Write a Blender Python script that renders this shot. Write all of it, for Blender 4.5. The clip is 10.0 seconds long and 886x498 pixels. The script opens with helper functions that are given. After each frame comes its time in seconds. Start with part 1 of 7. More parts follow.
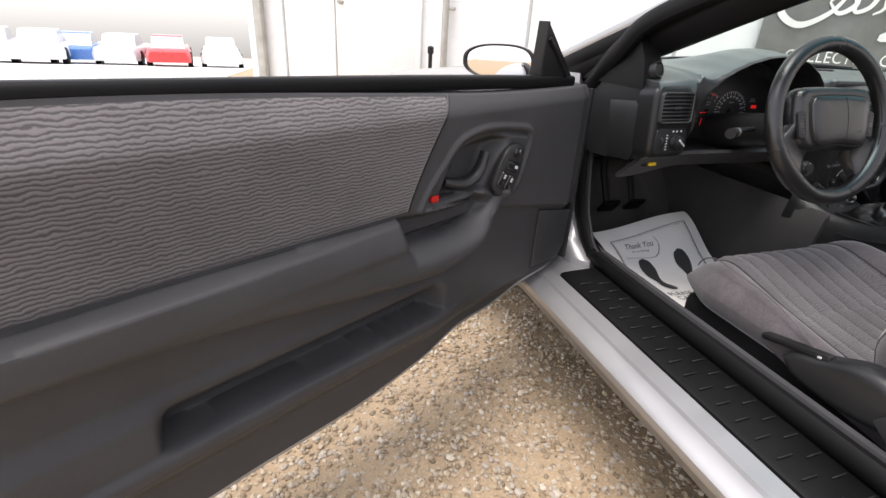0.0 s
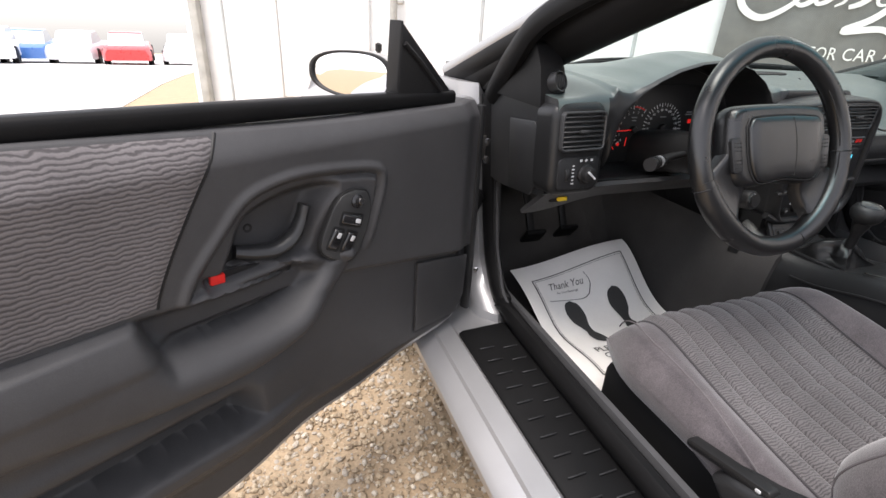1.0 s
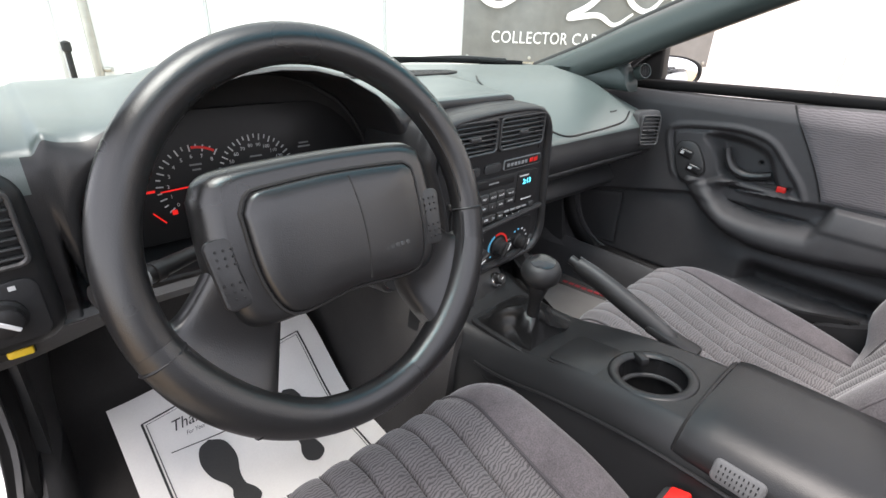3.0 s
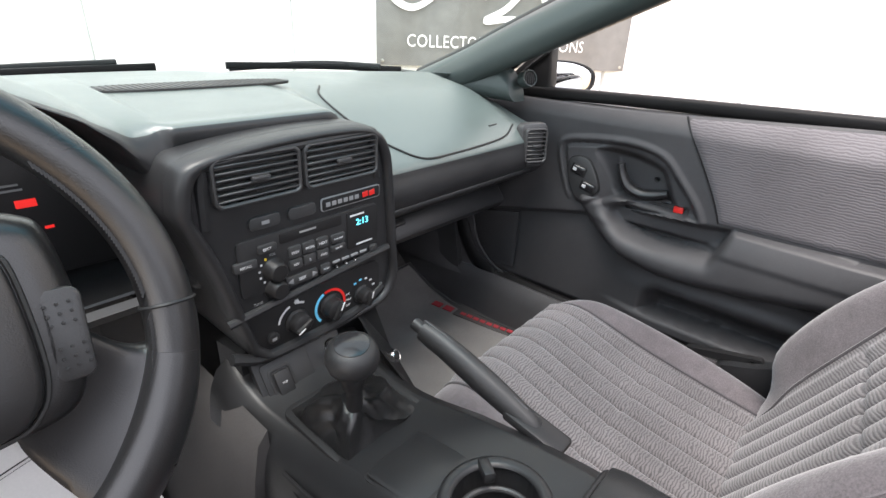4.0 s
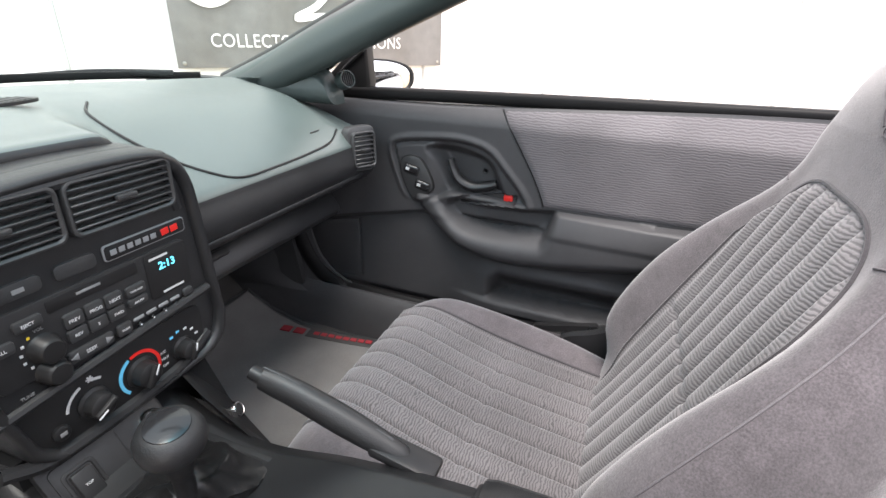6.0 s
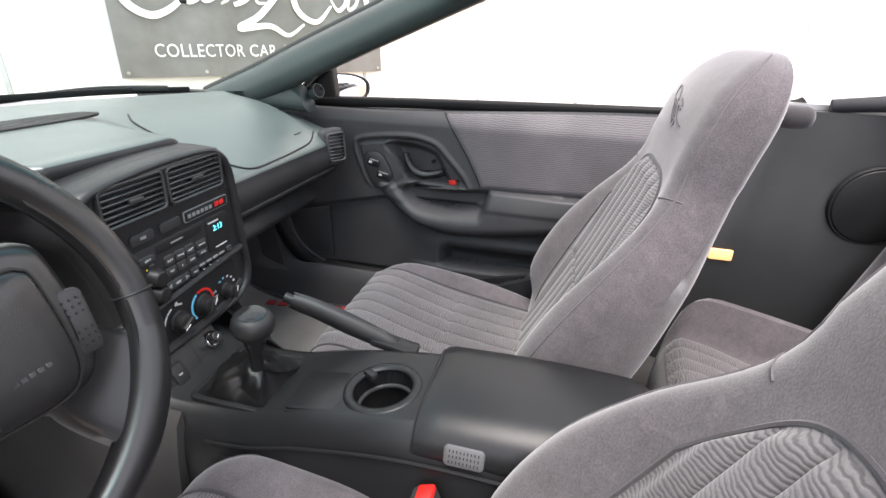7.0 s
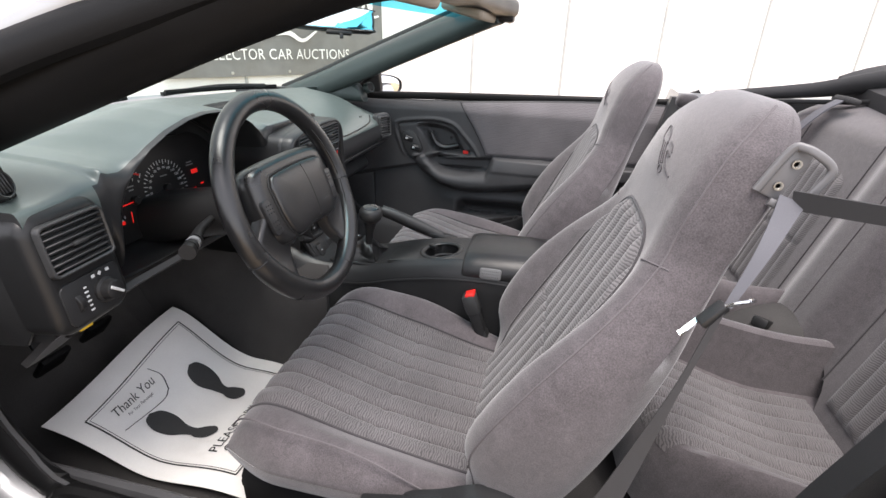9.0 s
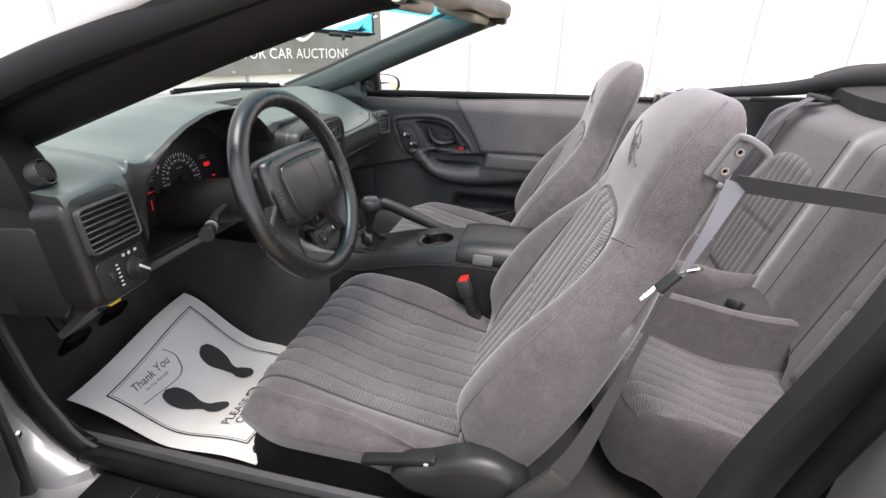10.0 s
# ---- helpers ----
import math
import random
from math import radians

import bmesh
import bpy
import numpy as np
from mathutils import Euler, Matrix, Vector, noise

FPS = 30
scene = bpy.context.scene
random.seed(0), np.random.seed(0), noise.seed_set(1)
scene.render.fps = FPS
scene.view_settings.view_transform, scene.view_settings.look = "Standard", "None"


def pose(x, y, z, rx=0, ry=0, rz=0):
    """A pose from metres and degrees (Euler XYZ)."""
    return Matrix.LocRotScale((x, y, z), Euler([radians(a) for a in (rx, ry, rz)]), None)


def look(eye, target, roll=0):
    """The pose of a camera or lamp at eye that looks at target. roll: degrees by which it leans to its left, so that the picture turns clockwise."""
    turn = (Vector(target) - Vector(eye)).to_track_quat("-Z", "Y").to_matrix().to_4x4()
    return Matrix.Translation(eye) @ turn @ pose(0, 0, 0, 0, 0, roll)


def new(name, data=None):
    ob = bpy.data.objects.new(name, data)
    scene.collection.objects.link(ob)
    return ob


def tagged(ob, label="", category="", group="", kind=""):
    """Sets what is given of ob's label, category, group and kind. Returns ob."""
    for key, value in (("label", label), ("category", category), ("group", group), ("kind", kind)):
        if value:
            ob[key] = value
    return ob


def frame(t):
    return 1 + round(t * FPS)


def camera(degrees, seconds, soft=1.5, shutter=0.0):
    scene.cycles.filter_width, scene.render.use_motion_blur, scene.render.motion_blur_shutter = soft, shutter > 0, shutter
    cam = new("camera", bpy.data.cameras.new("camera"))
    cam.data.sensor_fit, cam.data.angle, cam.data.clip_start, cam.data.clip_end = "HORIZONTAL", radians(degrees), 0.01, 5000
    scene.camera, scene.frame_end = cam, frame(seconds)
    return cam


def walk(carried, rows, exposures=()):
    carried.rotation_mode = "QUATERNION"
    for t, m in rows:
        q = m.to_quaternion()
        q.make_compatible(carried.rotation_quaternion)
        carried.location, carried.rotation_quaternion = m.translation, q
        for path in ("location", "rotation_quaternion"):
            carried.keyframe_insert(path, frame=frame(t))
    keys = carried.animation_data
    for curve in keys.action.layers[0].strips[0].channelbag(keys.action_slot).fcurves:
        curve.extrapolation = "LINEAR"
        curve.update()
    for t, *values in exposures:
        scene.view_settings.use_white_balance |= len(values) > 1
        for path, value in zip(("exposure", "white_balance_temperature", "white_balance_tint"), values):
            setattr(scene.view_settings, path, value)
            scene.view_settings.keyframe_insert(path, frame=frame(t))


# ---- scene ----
K = 1.14
cam = camera(85.2, 10.0)
PATH = [
    (0, (-1.4, -0.804, 0.877), (-0.818, 0.911, 0.03), 3.4),
    (0.5, (-1.249, -0.7, 0.893), (-0.637, 0.998, 0.032), 3.0),
    (1, (-1.1, -0.617, 0.897), (-0.448, 1.065, 0.035), 3.0),
    (1.5, (-0.968, -0.542, 0.893), (-0.138, 1.07, 0.048), 3.3),
    (2, (-0.833, -0.487, 0.893), (0.217, 0.994, 0.053), 2.7),
    (2.5, (-0.694, -0.449, 0.902), (0.493, 0.923, 0.059), 2.3),
    (3.8, (-0.345, -0.419, 0.904), (0.976, 0.81, 0.042), 2.9),
    (4, (-0.308, -0.413, 0.9), (1.08, 0.758, 0.062), 2.8),
    (4.5, (-0.223, -0.393, 0.886), (1.277, 0.634, 0.051), 2.4),
    (5, (-0.191, -0.377, 0.875), (1.375, 0.547, 0.041), 2.3),
    (5.5, (-0.203, -0.381, 0.875), (1.432, 0.424, 0.052), 2.0),
    (5.7, (-0.217, -0.386, 0.885), (1.447, 0.356, 0.059), 2.0),
    (7, (-0.506, -0.456, 0.942), (1.269, -0.015, 0.131), 1.7),
    (7.5, (-0.629, -0.46, 0.957), (1.154, -0.058, 0.144), 1.7),
    (8, (-0.774, -0.464, 0.977), (1.011, -0.065, 0.169), 1.4),
    (8.5, (-0.918, -0.478, 0.983), (0.869, -0.078, 0.178), 1.6),
    (9, (-1.022, -0.487, 0.976), (0.765, -0.093, 0.168), 1.7),
    (9.5, (-1.112, -0.477, 0.955), (0.675, -0.085, 0.147), 1.8),
    (10, (-1.094, -0.511, 0.983), (0.692, -0.123, 0.171), 1.7),
]
walk(cam, [(t, look([K * v for v in eye], [K * v for v in target], roll)) for t, eye, target, roll in PATH], [(t, e, 6650, 15) for t, e in ((0, 1.38), (1.0, 1.6), (1.5, 1.68), (2.5, 2.0), (4.5, 2.36), (5.5, 2.36), (7, 2.17), (8, 1.97), (9, 1.8), (10, 1.87))])

import functools

# ---- light ----
world = bpy.data.worlds.new("sky")
scene.world = world
world.use_nodes = True
wn, wl = world.node_tree.nodes, world.node_tree.links
sky = wn.new("ShaderNodeTexSky")
sky.sky_type, sky.sun_disc = "NISHITA", False
sky.sun_elevation, sky.sun_rotation = radians(74), radians(-110)
sky.air_density, sky.dust_density, sky.ozone_density = 1.0, 1.0, 1.0
wn["Background"].inputs["Strength"].default_value = 0.15
hazy = wn.new("ShaderNodeHueSaturation")
hazy.inputs["Saturation"].default_value = 0.25
wl.new(sky.outputs["Color"], hazy.inputs["Color"])
wl.new(hazy.outputs["Color"], wn["Background"].inputs["Color"])
sun_data = bpy.data.lights.new("sun", "SUN")
sun_data.energy, sun_data.angle, sun_data.color = 1.4, radians(35), (1.0, 0.96, 0.9)
sun = new("sun", sun_data)
sun.matrix_world = look((-1.3, -0.5, 5), (0, 0, 0))


# ---- materials ----
def material(name, color, rough=0.5, metal=0.0, grain=0.0, scale=400.0, blotch=0.0, bump=0.0, spec=0.5, coat=0.0, sheen=0.0, nap=0.0):
    """Principled surface with fine grain and broad blotches, in metres."""
    m = bpy.data.materials.new(name)
    m.use_nodes = True
    nt = m.node_tree
    n, l = nt.nodes, nt.links
    p = n["Principled BSDF"]
    p.inputs["Base Color"].default_value = (*color, 1)
    p.inputs["Roughness"].default_value = rough
    p.inputs["Metallic"].default_value = metal
    p.inputs["Specular IOR Level"].default_value = spec
    p.inputs["Coat Weight"].default_value = coat
    p.inputs["Sheen Weight"].default_value = sheen
    if grain or blotch or bump:
        tc = n.new("ShaderNodeTexCoord")
        fine = n.new("ShaderNodeTexNoise")
        fine.inputs["Scale"].default_value, fine.inputs["Detail"].default_value = scale, 3
        broad = n.new("ShaderNodeTexNoise")
        broad.inputs["Scale"].default_value, broad.inputs["Detail"].default_value = 9.0, 4
        for tx in (fine, broad):
            l.new(tc.outputs["Object"], tx.inputs["Vector"])
        mix = n.new("ShaderNodeMix")
        mix.data_type, mix.blend_type = "RGBA", "MULTIPLY"
        mix.inputs["Factor"].default_value = 1.0
        mix.inputs["A"].default_value = (*color, 1)
        a = n.new("ShaderNodeMapRange")
        a.inputs["To Min"].default_value, a.inputs["To Max"].default_value = 1 - grain, 1 + grain
        b = n.new("ShaderNodeMapRange")
        b.inputs["From Min"].default_value, b.inputs["From Max"].default_value = 0.3, 0.7
        b.inputs["To Min"].default_value, b.inputs["To Max"].default_value = 1 - blotch, 1 + blotch
        l.new(fine.outputs["Fac"], a.inputs["Value"])
        l.new(broad.outputs["Fac"], b.inputs["Value"])
        mul = n.new("ShaderNodeMath")
        mul.operation = "MULTIPLY"
        l.new(a.outputs["Result"], mul.inputs[0])
        l.new(b.outputs["Result"], mul.inputs[1])
        if nap:
            # brushed pile: patches some centimetres across and short streaks
            pile = n.new("ShaderNodeTexNoise")
            pile.inputs["Scale"].default_value, pile.inputs["Detail"].default_value = 38.0, 5
            pile.inputs["Roughness"].default_value, pile.inputs["Distortion"].default_value = 0.7, 0.8
            l.new(tc.outputs["Object"], pile.inputs["Vector"])
            c = n.new("ShaderNodeMapRange")
            c.inputs["From Min"].default_value, c.inputs["From Max"].default_value = 0.3, 0.7
            c.inputs["To Min"].default_value, c.inputs["To Max"].default_value = 1 - nap, 1 + nap
            l.new(pile.outputs["Fac"], c.inputs["Value"])
            first = mul
            mul = n.new("ShaderNodeMath")
            mul.operation = "MULTIPLY"
            l.new(first.outputs["Value"], mul.inputs[0])
            l.new(c.outputs["Result"], mul.inputs[1])
        l.new(mul.outputs["Value"], mix.inputs["B"])
        l.new(mix.outputs["Result"], p.inputs["Base Color"])
        rr = n.new("ShaderNodeMapRange")
        rr.inputs["From Min"].default_value, rr.inputs["From Max"].default_value = 0.3, 0.7
        rr.inputs["To Min"].default_value, rr.inputs["To Max"].default_value = rough * 0.88, min(rough * 1.12, 1)
        l.new(broad.outputs["Fac"], rr.inputs["Value"])
        l.new(rr.outputs["Result"], p.inputs["Roughness"])
        if bump:
            bp = n.new("ShaderNodeBump")
            bp.inputs["Strength"].default_value, bp.inputs["Distance"].default_value = bump, 0.0006
            l.new(fine.outputs["Fac"], bp.inputs["Height"])
            l.new(bp.outputs["Normal"], p.inputs["Normal"])
    return m


def wavy_cloth(name, light, dark, axis, period=0.0085, wobble=4.5):
    """Woven cloth with irregular wavy ridges; axis: the local axis across which the ridges repeat."""
    m = bpy.data.materials.new(name)
    m.use_nodes = True
    n, l = m.node_tree.nodes, m.node_tree.links
    p = n["Principled BSDF"]
    p.inputs["Roughness"].default_value, p.inputs["Sheen Weight"].default_value = 0.9, 0.3
    p.inputs["Specular IOR Level"].default_value = 0.15
    tc = n.new("ShaderNodeTexCoord")
    wave = n.new("ShaderNodeTexWave")
    wave.bands_direction = axis
    wave.inputs["Scale"].default_value = 0.314 / period
    wave.wave_profile = "SIN"
    wave.inputs["Distortion"].default_value, wave.inputs["Detail"].default_value = wobble, 2.0
    wave.inputs["Detail Scale"].default_value = 1.1
    l.new(tc.outputs["Object"], wave.inputs["Vector"])
    fine = n.new("ShaderNodeTexNoise")
    fine.inputs["Scale"].default_value, fine.inputs["Detail"].default_value = 700, 3
    l.new(tc.outputs["Object"], fine.inputs["Vector"])
    broad = n.new("ShaderNodeTexNoise")
    broad.inputs["Scale"].default_value = 7
    l.new(tc.outputs["Object"], broad.inputs["Vector"])
    ramp = n.new("ShaderNodeValToRGB")
    ramp.color_ramp.elements[0].color, ramp.color_ramp.elements[1].color = (*dark, 1), (*light, 1)
    ramp.color_ramp.elements[0].position, ramp.color_ramp.elements[1].position = 0.1, 0.62
    l.new(wave.outputs["Fac"], ramp.inputs["Fac"])
    mix = n.new("ShaderNodeMix")
    mix.data_type, mix.blend_type = "RGBA", "MULTIPLY"
    mix.inputs["Factor"].default_value = 1
    add = n.new("ShaderNodeMath")
    add.operation = "MULTIPLY_ADD"
    l.new(fine.outputs["Fac"], add.inputs[0])
    add.inputs[1].default_value = 0.5
    l.new(broad.outputs["Fac"], add.inputs[2])
    sc = n.new("ShaderNodeMapRange")
    sc.inputs["From Min"].default_value, sc.inputs["From Max"].default_value = 0.45, 1.05
    sc.inputs["To Min"].default_value, sc.inputs["To Max"].default_value = 0.78, 1.22
    l.new(add.outputs["Value"], sc.inputs["Value"])
    l.new(ramp.outputs["Color"], mix.inputs["A"])
    l.new(sc.outputs["Result"], mix.inputs["B"])
    l.new(mix.outputs["Result"], p.inputs["Base Color"])
    bp = n.new("ShaderNodeBump")
    bp.inputs["Strength"].default_value, bp.inputs["Distance"].default_value = 0.35, 0.0012
    l.new(wave.outputs["Fac"], bp.inputs["Height"])
    l.new(bp.outputs["Normal"], p.inputs["Normal"])
    return m


def glow(name, color, strength):
    m = material(name, color, 0.4)
    p = m.node_tree.nodes["Principled BSDF"]
    p.inputs["Emission Color"].default_value, p.inputs["Emission Strength"].default_value = (*color, 1), strength
    return m


def glass_material(name, tint, rough=0.0):
    m = bpy.data.materials.new(name)
    m.use_nodes = True
    n, l = m.node_tree.nodes, m.node_tree.links
    n.remove(n["Principled BSDF"])
    tr, gl, mx = n.new("ShaderNodeBsdfTransparent"), n.new("ShaderNodeBsdfGlossy"), n.new("ShaderNodeMixShader")
    tr.inputs["Color"].default_value = (*tint, 1)
    gl.inputs["Roughness"].default_value = rough
    mx.inputs["Fac"].default_value = 0.04
    l.new(tr.outputs["BSDF"], mx.inputs[1])
    l.new(gl.outputs["BSDF"], mx.inputs[2])
    l.new(mx.outputs["Shader"], n["Material Output"].inputs["Surface"])
    return m


PLASTIC = material("grained_grey_plastic", (0.034, 0.035, 0.036), 0.38, grain=0.2, scale=900, blotch=0.08, bump=0.35, spec=0.45, nap=0.05)
PLASTIC_DARK = material("dark_grained_plastic", (0.019, 0.0195, 0.0205), 0.36, grain=0.2, scale=900, blotch=0.1, bump=0.35, spec=0.4, nap=0.05)
# dash vinyl with the teal sky sheen put into its base colour
DASH_TOP_SHEEN = material("dash_top_sky_sheen", (0.066, 0.086, 0.083), 0.33, grain=0.2, scale=800, blotch=0.06, bump=0.4, spec=0.8)
DOOR_GREY = material("door_panel_vinyl", (0.047, 0.047, 0.049), 0.5, grain=0.2, scale=800, blotch=0.08, bump=0.4, spec=0.26, nap=0.05)
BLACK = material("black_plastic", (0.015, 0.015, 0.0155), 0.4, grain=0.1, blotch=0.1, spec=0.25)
VOID = material("gap_shade_black", (0.006, 0.006, 0.006), 0.7, grain=0.1)
RUBBER = material("black_rubber", (0.006, 0.006, 0.0063), 0.5, grain=0.15, scale=500, blotch=0.15, bump=0.3, spec=0.14)
LEATHER = material("black_leather", (0.01, 0.0103, 0.0108), 0.3, grain=0.12, scale=900, blotch=0.08, bump=0.3, spec=0.6)
CONSOLE_SIDE = material("black_console_vinyl", (0.01, 0.01, 0.0105), 0.65, grain=0.2, scale=800, blotch=0.1, bump=0.4, spec=0.16)
VELOUR = material("grey_velour", (0.082, 0.073, 0.077), 0.92, grain=0.6, scale=480, blotch=0.13, bump=0.6, spec=0.1, sheen=0.4, nap=0.17)
VELOUR_DARK = material("dark_grey_velour", (0.048, 0.044, 0.047), 0.92, grain=0.3, scale=700, blotch=0.1, bump=0.4, spec=0.1, sheen=0.3, nap=0.1)
SEAM = material("pale_seam_thread", (0.12, 0.11, 0.115), 0.9, grain=0.4, scale=900, blotch=0.1, spec=0.1)
GRIP = material("matt_leather_grip", (0.014, 0.0143, 0.0148), 0.46, grain=0.2, scale=700, blotch=0.15, bump=0.5, spec=0.4)
BOOT = material("creased_boot_leather", (0.007, 0.0072, 0.0075), 0.33, grain=0.2, scale=500, blotch=0.2, bump=0.5, spec=0.45)
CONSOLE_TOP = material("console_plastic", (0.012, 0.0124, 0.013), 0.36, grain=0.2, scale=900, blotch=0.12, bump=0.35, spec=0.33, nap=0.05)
EMBLEM = material("grey_stitching", (0.066, 0.059, 0.062), 0.9, grain=0.3, scale=700, blotch=0.1, bump=0.3, spec=0.1, sheen=0.3)
INSERT = wavy_cloth("wavy_seat_cloth", (0.122, 0.114, 0.116), (0.058, 0.054, 0.056), "Y", 0.0044, 8.0)
INSERT_BACK = wavy_cloth("wavy_back_cloth", (0.138, 0.13, 0.132), (0.07, 0.066, 0.068), "Z", 0.0044, 5.0)
DOOR_CLOTH = wavy_cloth("wavy_door_cloth", (0.122, 0.113, 0.116), (0.052, 0.048, 0.05), "Z", 0.0056, 5.0)
DOOR_CLOTH_R = wavy_cloth("wavy_door_cloth_far", (0.12, 0.112, 0.117), (0.088, 0.082, 0.086), "Z", 0.005, 5.0)
CARPET = material("charcoal_carpet", (0.052, 0.05, 0.049), 0.95, grain=0.45, scale=900, blotch=0.15, bump=1.0, spec=0.1)
MAT_PILE = material("grey_mat_pile", (0.125, 0.121, 0.118), 0.95, grain=0.5, scale=900, blotch=0.15, bump=1.0, spec=0.1)
SILVER = material("silver_paint", (0.36, 0.36, 0.365), 0.4, metal=0.5, grain=0.04, scale=1500, blotch=0.04, coat=0.6)
CHROME = material("chrome", (0.75, 0.75, 0.76), 0.15, metal=1.0, blotch=0.05)
STEEL = material("zinc_steel", (0.42, 0.41, 0.38), 0.35, metal=0.9, grain=0.1, blotch=0.15)
PAPER = material("paper_mat_sheet", (0.78, 0.765, 0.735), 0.8, grain=0.05, scale=300, blotch=0.05, bump=0.15)
INK = material("black_print", (0.035, 0.035, 0.035), 0.8, grain=0.2, blotch=0.2)
WHITE_MARK = material("white_print", (0.5, 0.51, 0.52), 0.6)
GREY_MARK = material("grey_print", (0.2, 0.205, 0.21), 0.6)
RED = material("red_plastic", (0.65, 0.02, 0.015), 0.4)
RED_LIT = glow("lit_red", (0.85, 0.02, 0.015), 0.12)
BLUE_MARK = material("blue_print", (0.12, 0.5, 0.75), 0.5)
RED_MARK = material("red_print", (0.24, 0.015, 0.022), 0.8)
CYAN_LIT = glow("lit_cyan_digits", (0.1, 0.75, 1.0), 0.5)
LAMP_LIT = glow("lit_courtesy_lens", (1.0, 0.5, 0.2), 0.29)
YELLOW = material("yellow_tag", (0.8, 0.55, 0.03), 0.5)
MIRROR = material("mirror_silver", (0.9, 0.9, 0.9), 0.01, metal=1.0)
GLASS = glass_material("windshield_glass", (0.82, 0.93, 0.91))
SHADE = glass_material("teal_shade_band", (0.12, 0.6, 0.75))
WHITE_WALL = material("white_wall_paint", (0.76, 0.77, 0.765), 0.6, grain=0.03, scale=60, blotch=0.04, bump=0.1)
WALL_SEAM = material("grey_panel_seam", (0.4, 0.42, 0.42), 0.6, blotch=0.1)
BANNER = material("dark_banner_vinyl", (0.15, 0.147, 0.14), 0.55, grain=0.1, scale=200, blotch=0.12)
BANNER_WHITE = material("banner_white_print", (0.75, 0.75, 0.73), 0.6, blotch=0.05)
CONCRETE = material("pale_concrete", (0.62, 0.61, 0.59), 0.85, grain=0.1, scale=60, blotch=0.06, bump=0.2)
ENAMEL = material("grey_enamel", (0.13, 0.127, 0.13), 0.38, blotch=0.05)
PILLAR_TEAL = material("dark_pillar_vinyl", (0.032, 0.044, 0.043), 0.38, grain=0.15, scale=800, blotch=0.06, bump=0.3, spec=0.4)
BUTTON_GREY = material("grey_button_plastic", (0.095, 0.096, 0.098), 0.45, grain=0.1, scale=900, blotch=0.05, bump=0.2)
GLOSS_BLACK = material("polished_black_plastic", (0.014, 0.014, 0.015), 0.16, blotch=0.05)
GRAVEL = material("tan_gravel_bed", (0.39, 0.295, 0.195), 0.95, grain=0.4, scale=160, blotch=0.08, bump=1.0, spec=0.2)
BELT = material("grey_belt_webbing", (0.032, 0.031, 0.032), 0.75, grain=0.25, scale=1500, blotch=0.08, bump=0.5)
BELT_LIGHT = material("pale_belt_webbing", (0.085, 0.085, 0.098), 0.7, grain=0.2, scale=1500, bump=0.5)
TAN = material("tan_vinyl", (0.26, 0.22, 0.17), 0.7, grain=0.1, scale=500, blotch=0.1, bump=0.3)
TOP_CLOTH = material("black_soft_top_cloth", (0.02, 0.02, 0.022), 0.9, grain=0.3, scale=800, blotch=0.2, bump=0.6)


# ---- mesh tools ----
def finish(bm, name, mat, angle=40):
    bmesh.ops.recalc_face_normals(bm, faces=bm.faces)
    me = bpy.data.meshes.new(name)
    bm.to_mesh(me)
    bm.free()
    for p in me.polygons:
        p.use_smooth = True
    me.set_sharp_from_angle(angle=radians(angle))
    me.materials.append(mat)
    return me


def part(name, bm, mat, parent=None, label="", angle=40):
    """Links a bmesh as one mesh object under a thing or a part."""
    ob = new(name, finish(bm, name, mat, angle))
    if parent is not None:
        ob.parent = parent
    if label:
        ob["label"] = label
    return ob


def thing(name, label, category, group="", kind="", at=(0, 0, 0)):
    ob = new(name)
    ob.empty_display_size = 0.05
    ob.location = at
    return tagged(ob, label, category, group, kind)


def loft(rings, closed=True, caps=True, bm=None):
    """Skin through rings of equally many points."""
    bm = bm or bmesh.new()
    vs = [[bm.verts.new(p) for p in r] for r in rings]
    n = len(rings[0])
    for a, b in zip(vs, vs[1:]):
        for i in range(n if closed else n - 1):
            j = (i + 1) % n
            bm.faces.new((a[i], a[j], b[j], b[i]))
    if caps and closed:
        bm.faces.new(vs[0][::-1])
        bm.faces.new(vs[-1])
    return bm


def grid(fn, us, vs, thick=0.0, off=None):
    """Surface fn(u, v) -> point; thick: a back side laid along off."""
    bm = bmesh.new()
    front = [[Vector(fn(u, v)) for v in vs] for u in us]
    a = [[bm.verts.new(p) for p in row] for row in front]
    nu, nv = len(us), len(vs)
    for i in range(nu - 1):
        for j in range(nv - 1):
            bm.faces.new((a[i][j], a[i + 1][j], a[i + 1][j + 1], a[i][j + 1]))
    if thick:
        o = Vector(off) * thick
        rim = [(i, 0) for i in range(nu)] + [(nu - 1, j) for j in range(1, nv)] + [(i, nv - 1) for i in range(nu - 2, -1, -1)] + [(0, j) for j in range(nv - 2, 0, -1)]
        full = nu * nv < 5000
        keep = [(i, j) for i in range(nu) for j in range(nv)] if full else rim
        b = {ij: bm.verts.new(front[ij[0]][ij[1]] + o) for ij in keep}
        for k in range(len(rim)):
            (i, j), (i2, j2) = rim[k], rim[(k + 1) % len(rim)]
            bm.faces.new((a[i][j], a[i2][j2], b[i2, j2], b[i, j]))
        if full:
            for i in range(nu - 1):
                for j in range(nv - 1):
                    bm.faces.new((b[i, j], b[i, j + 1], b[i + 1, j + 1], b[i + 1, j]))
    return bm


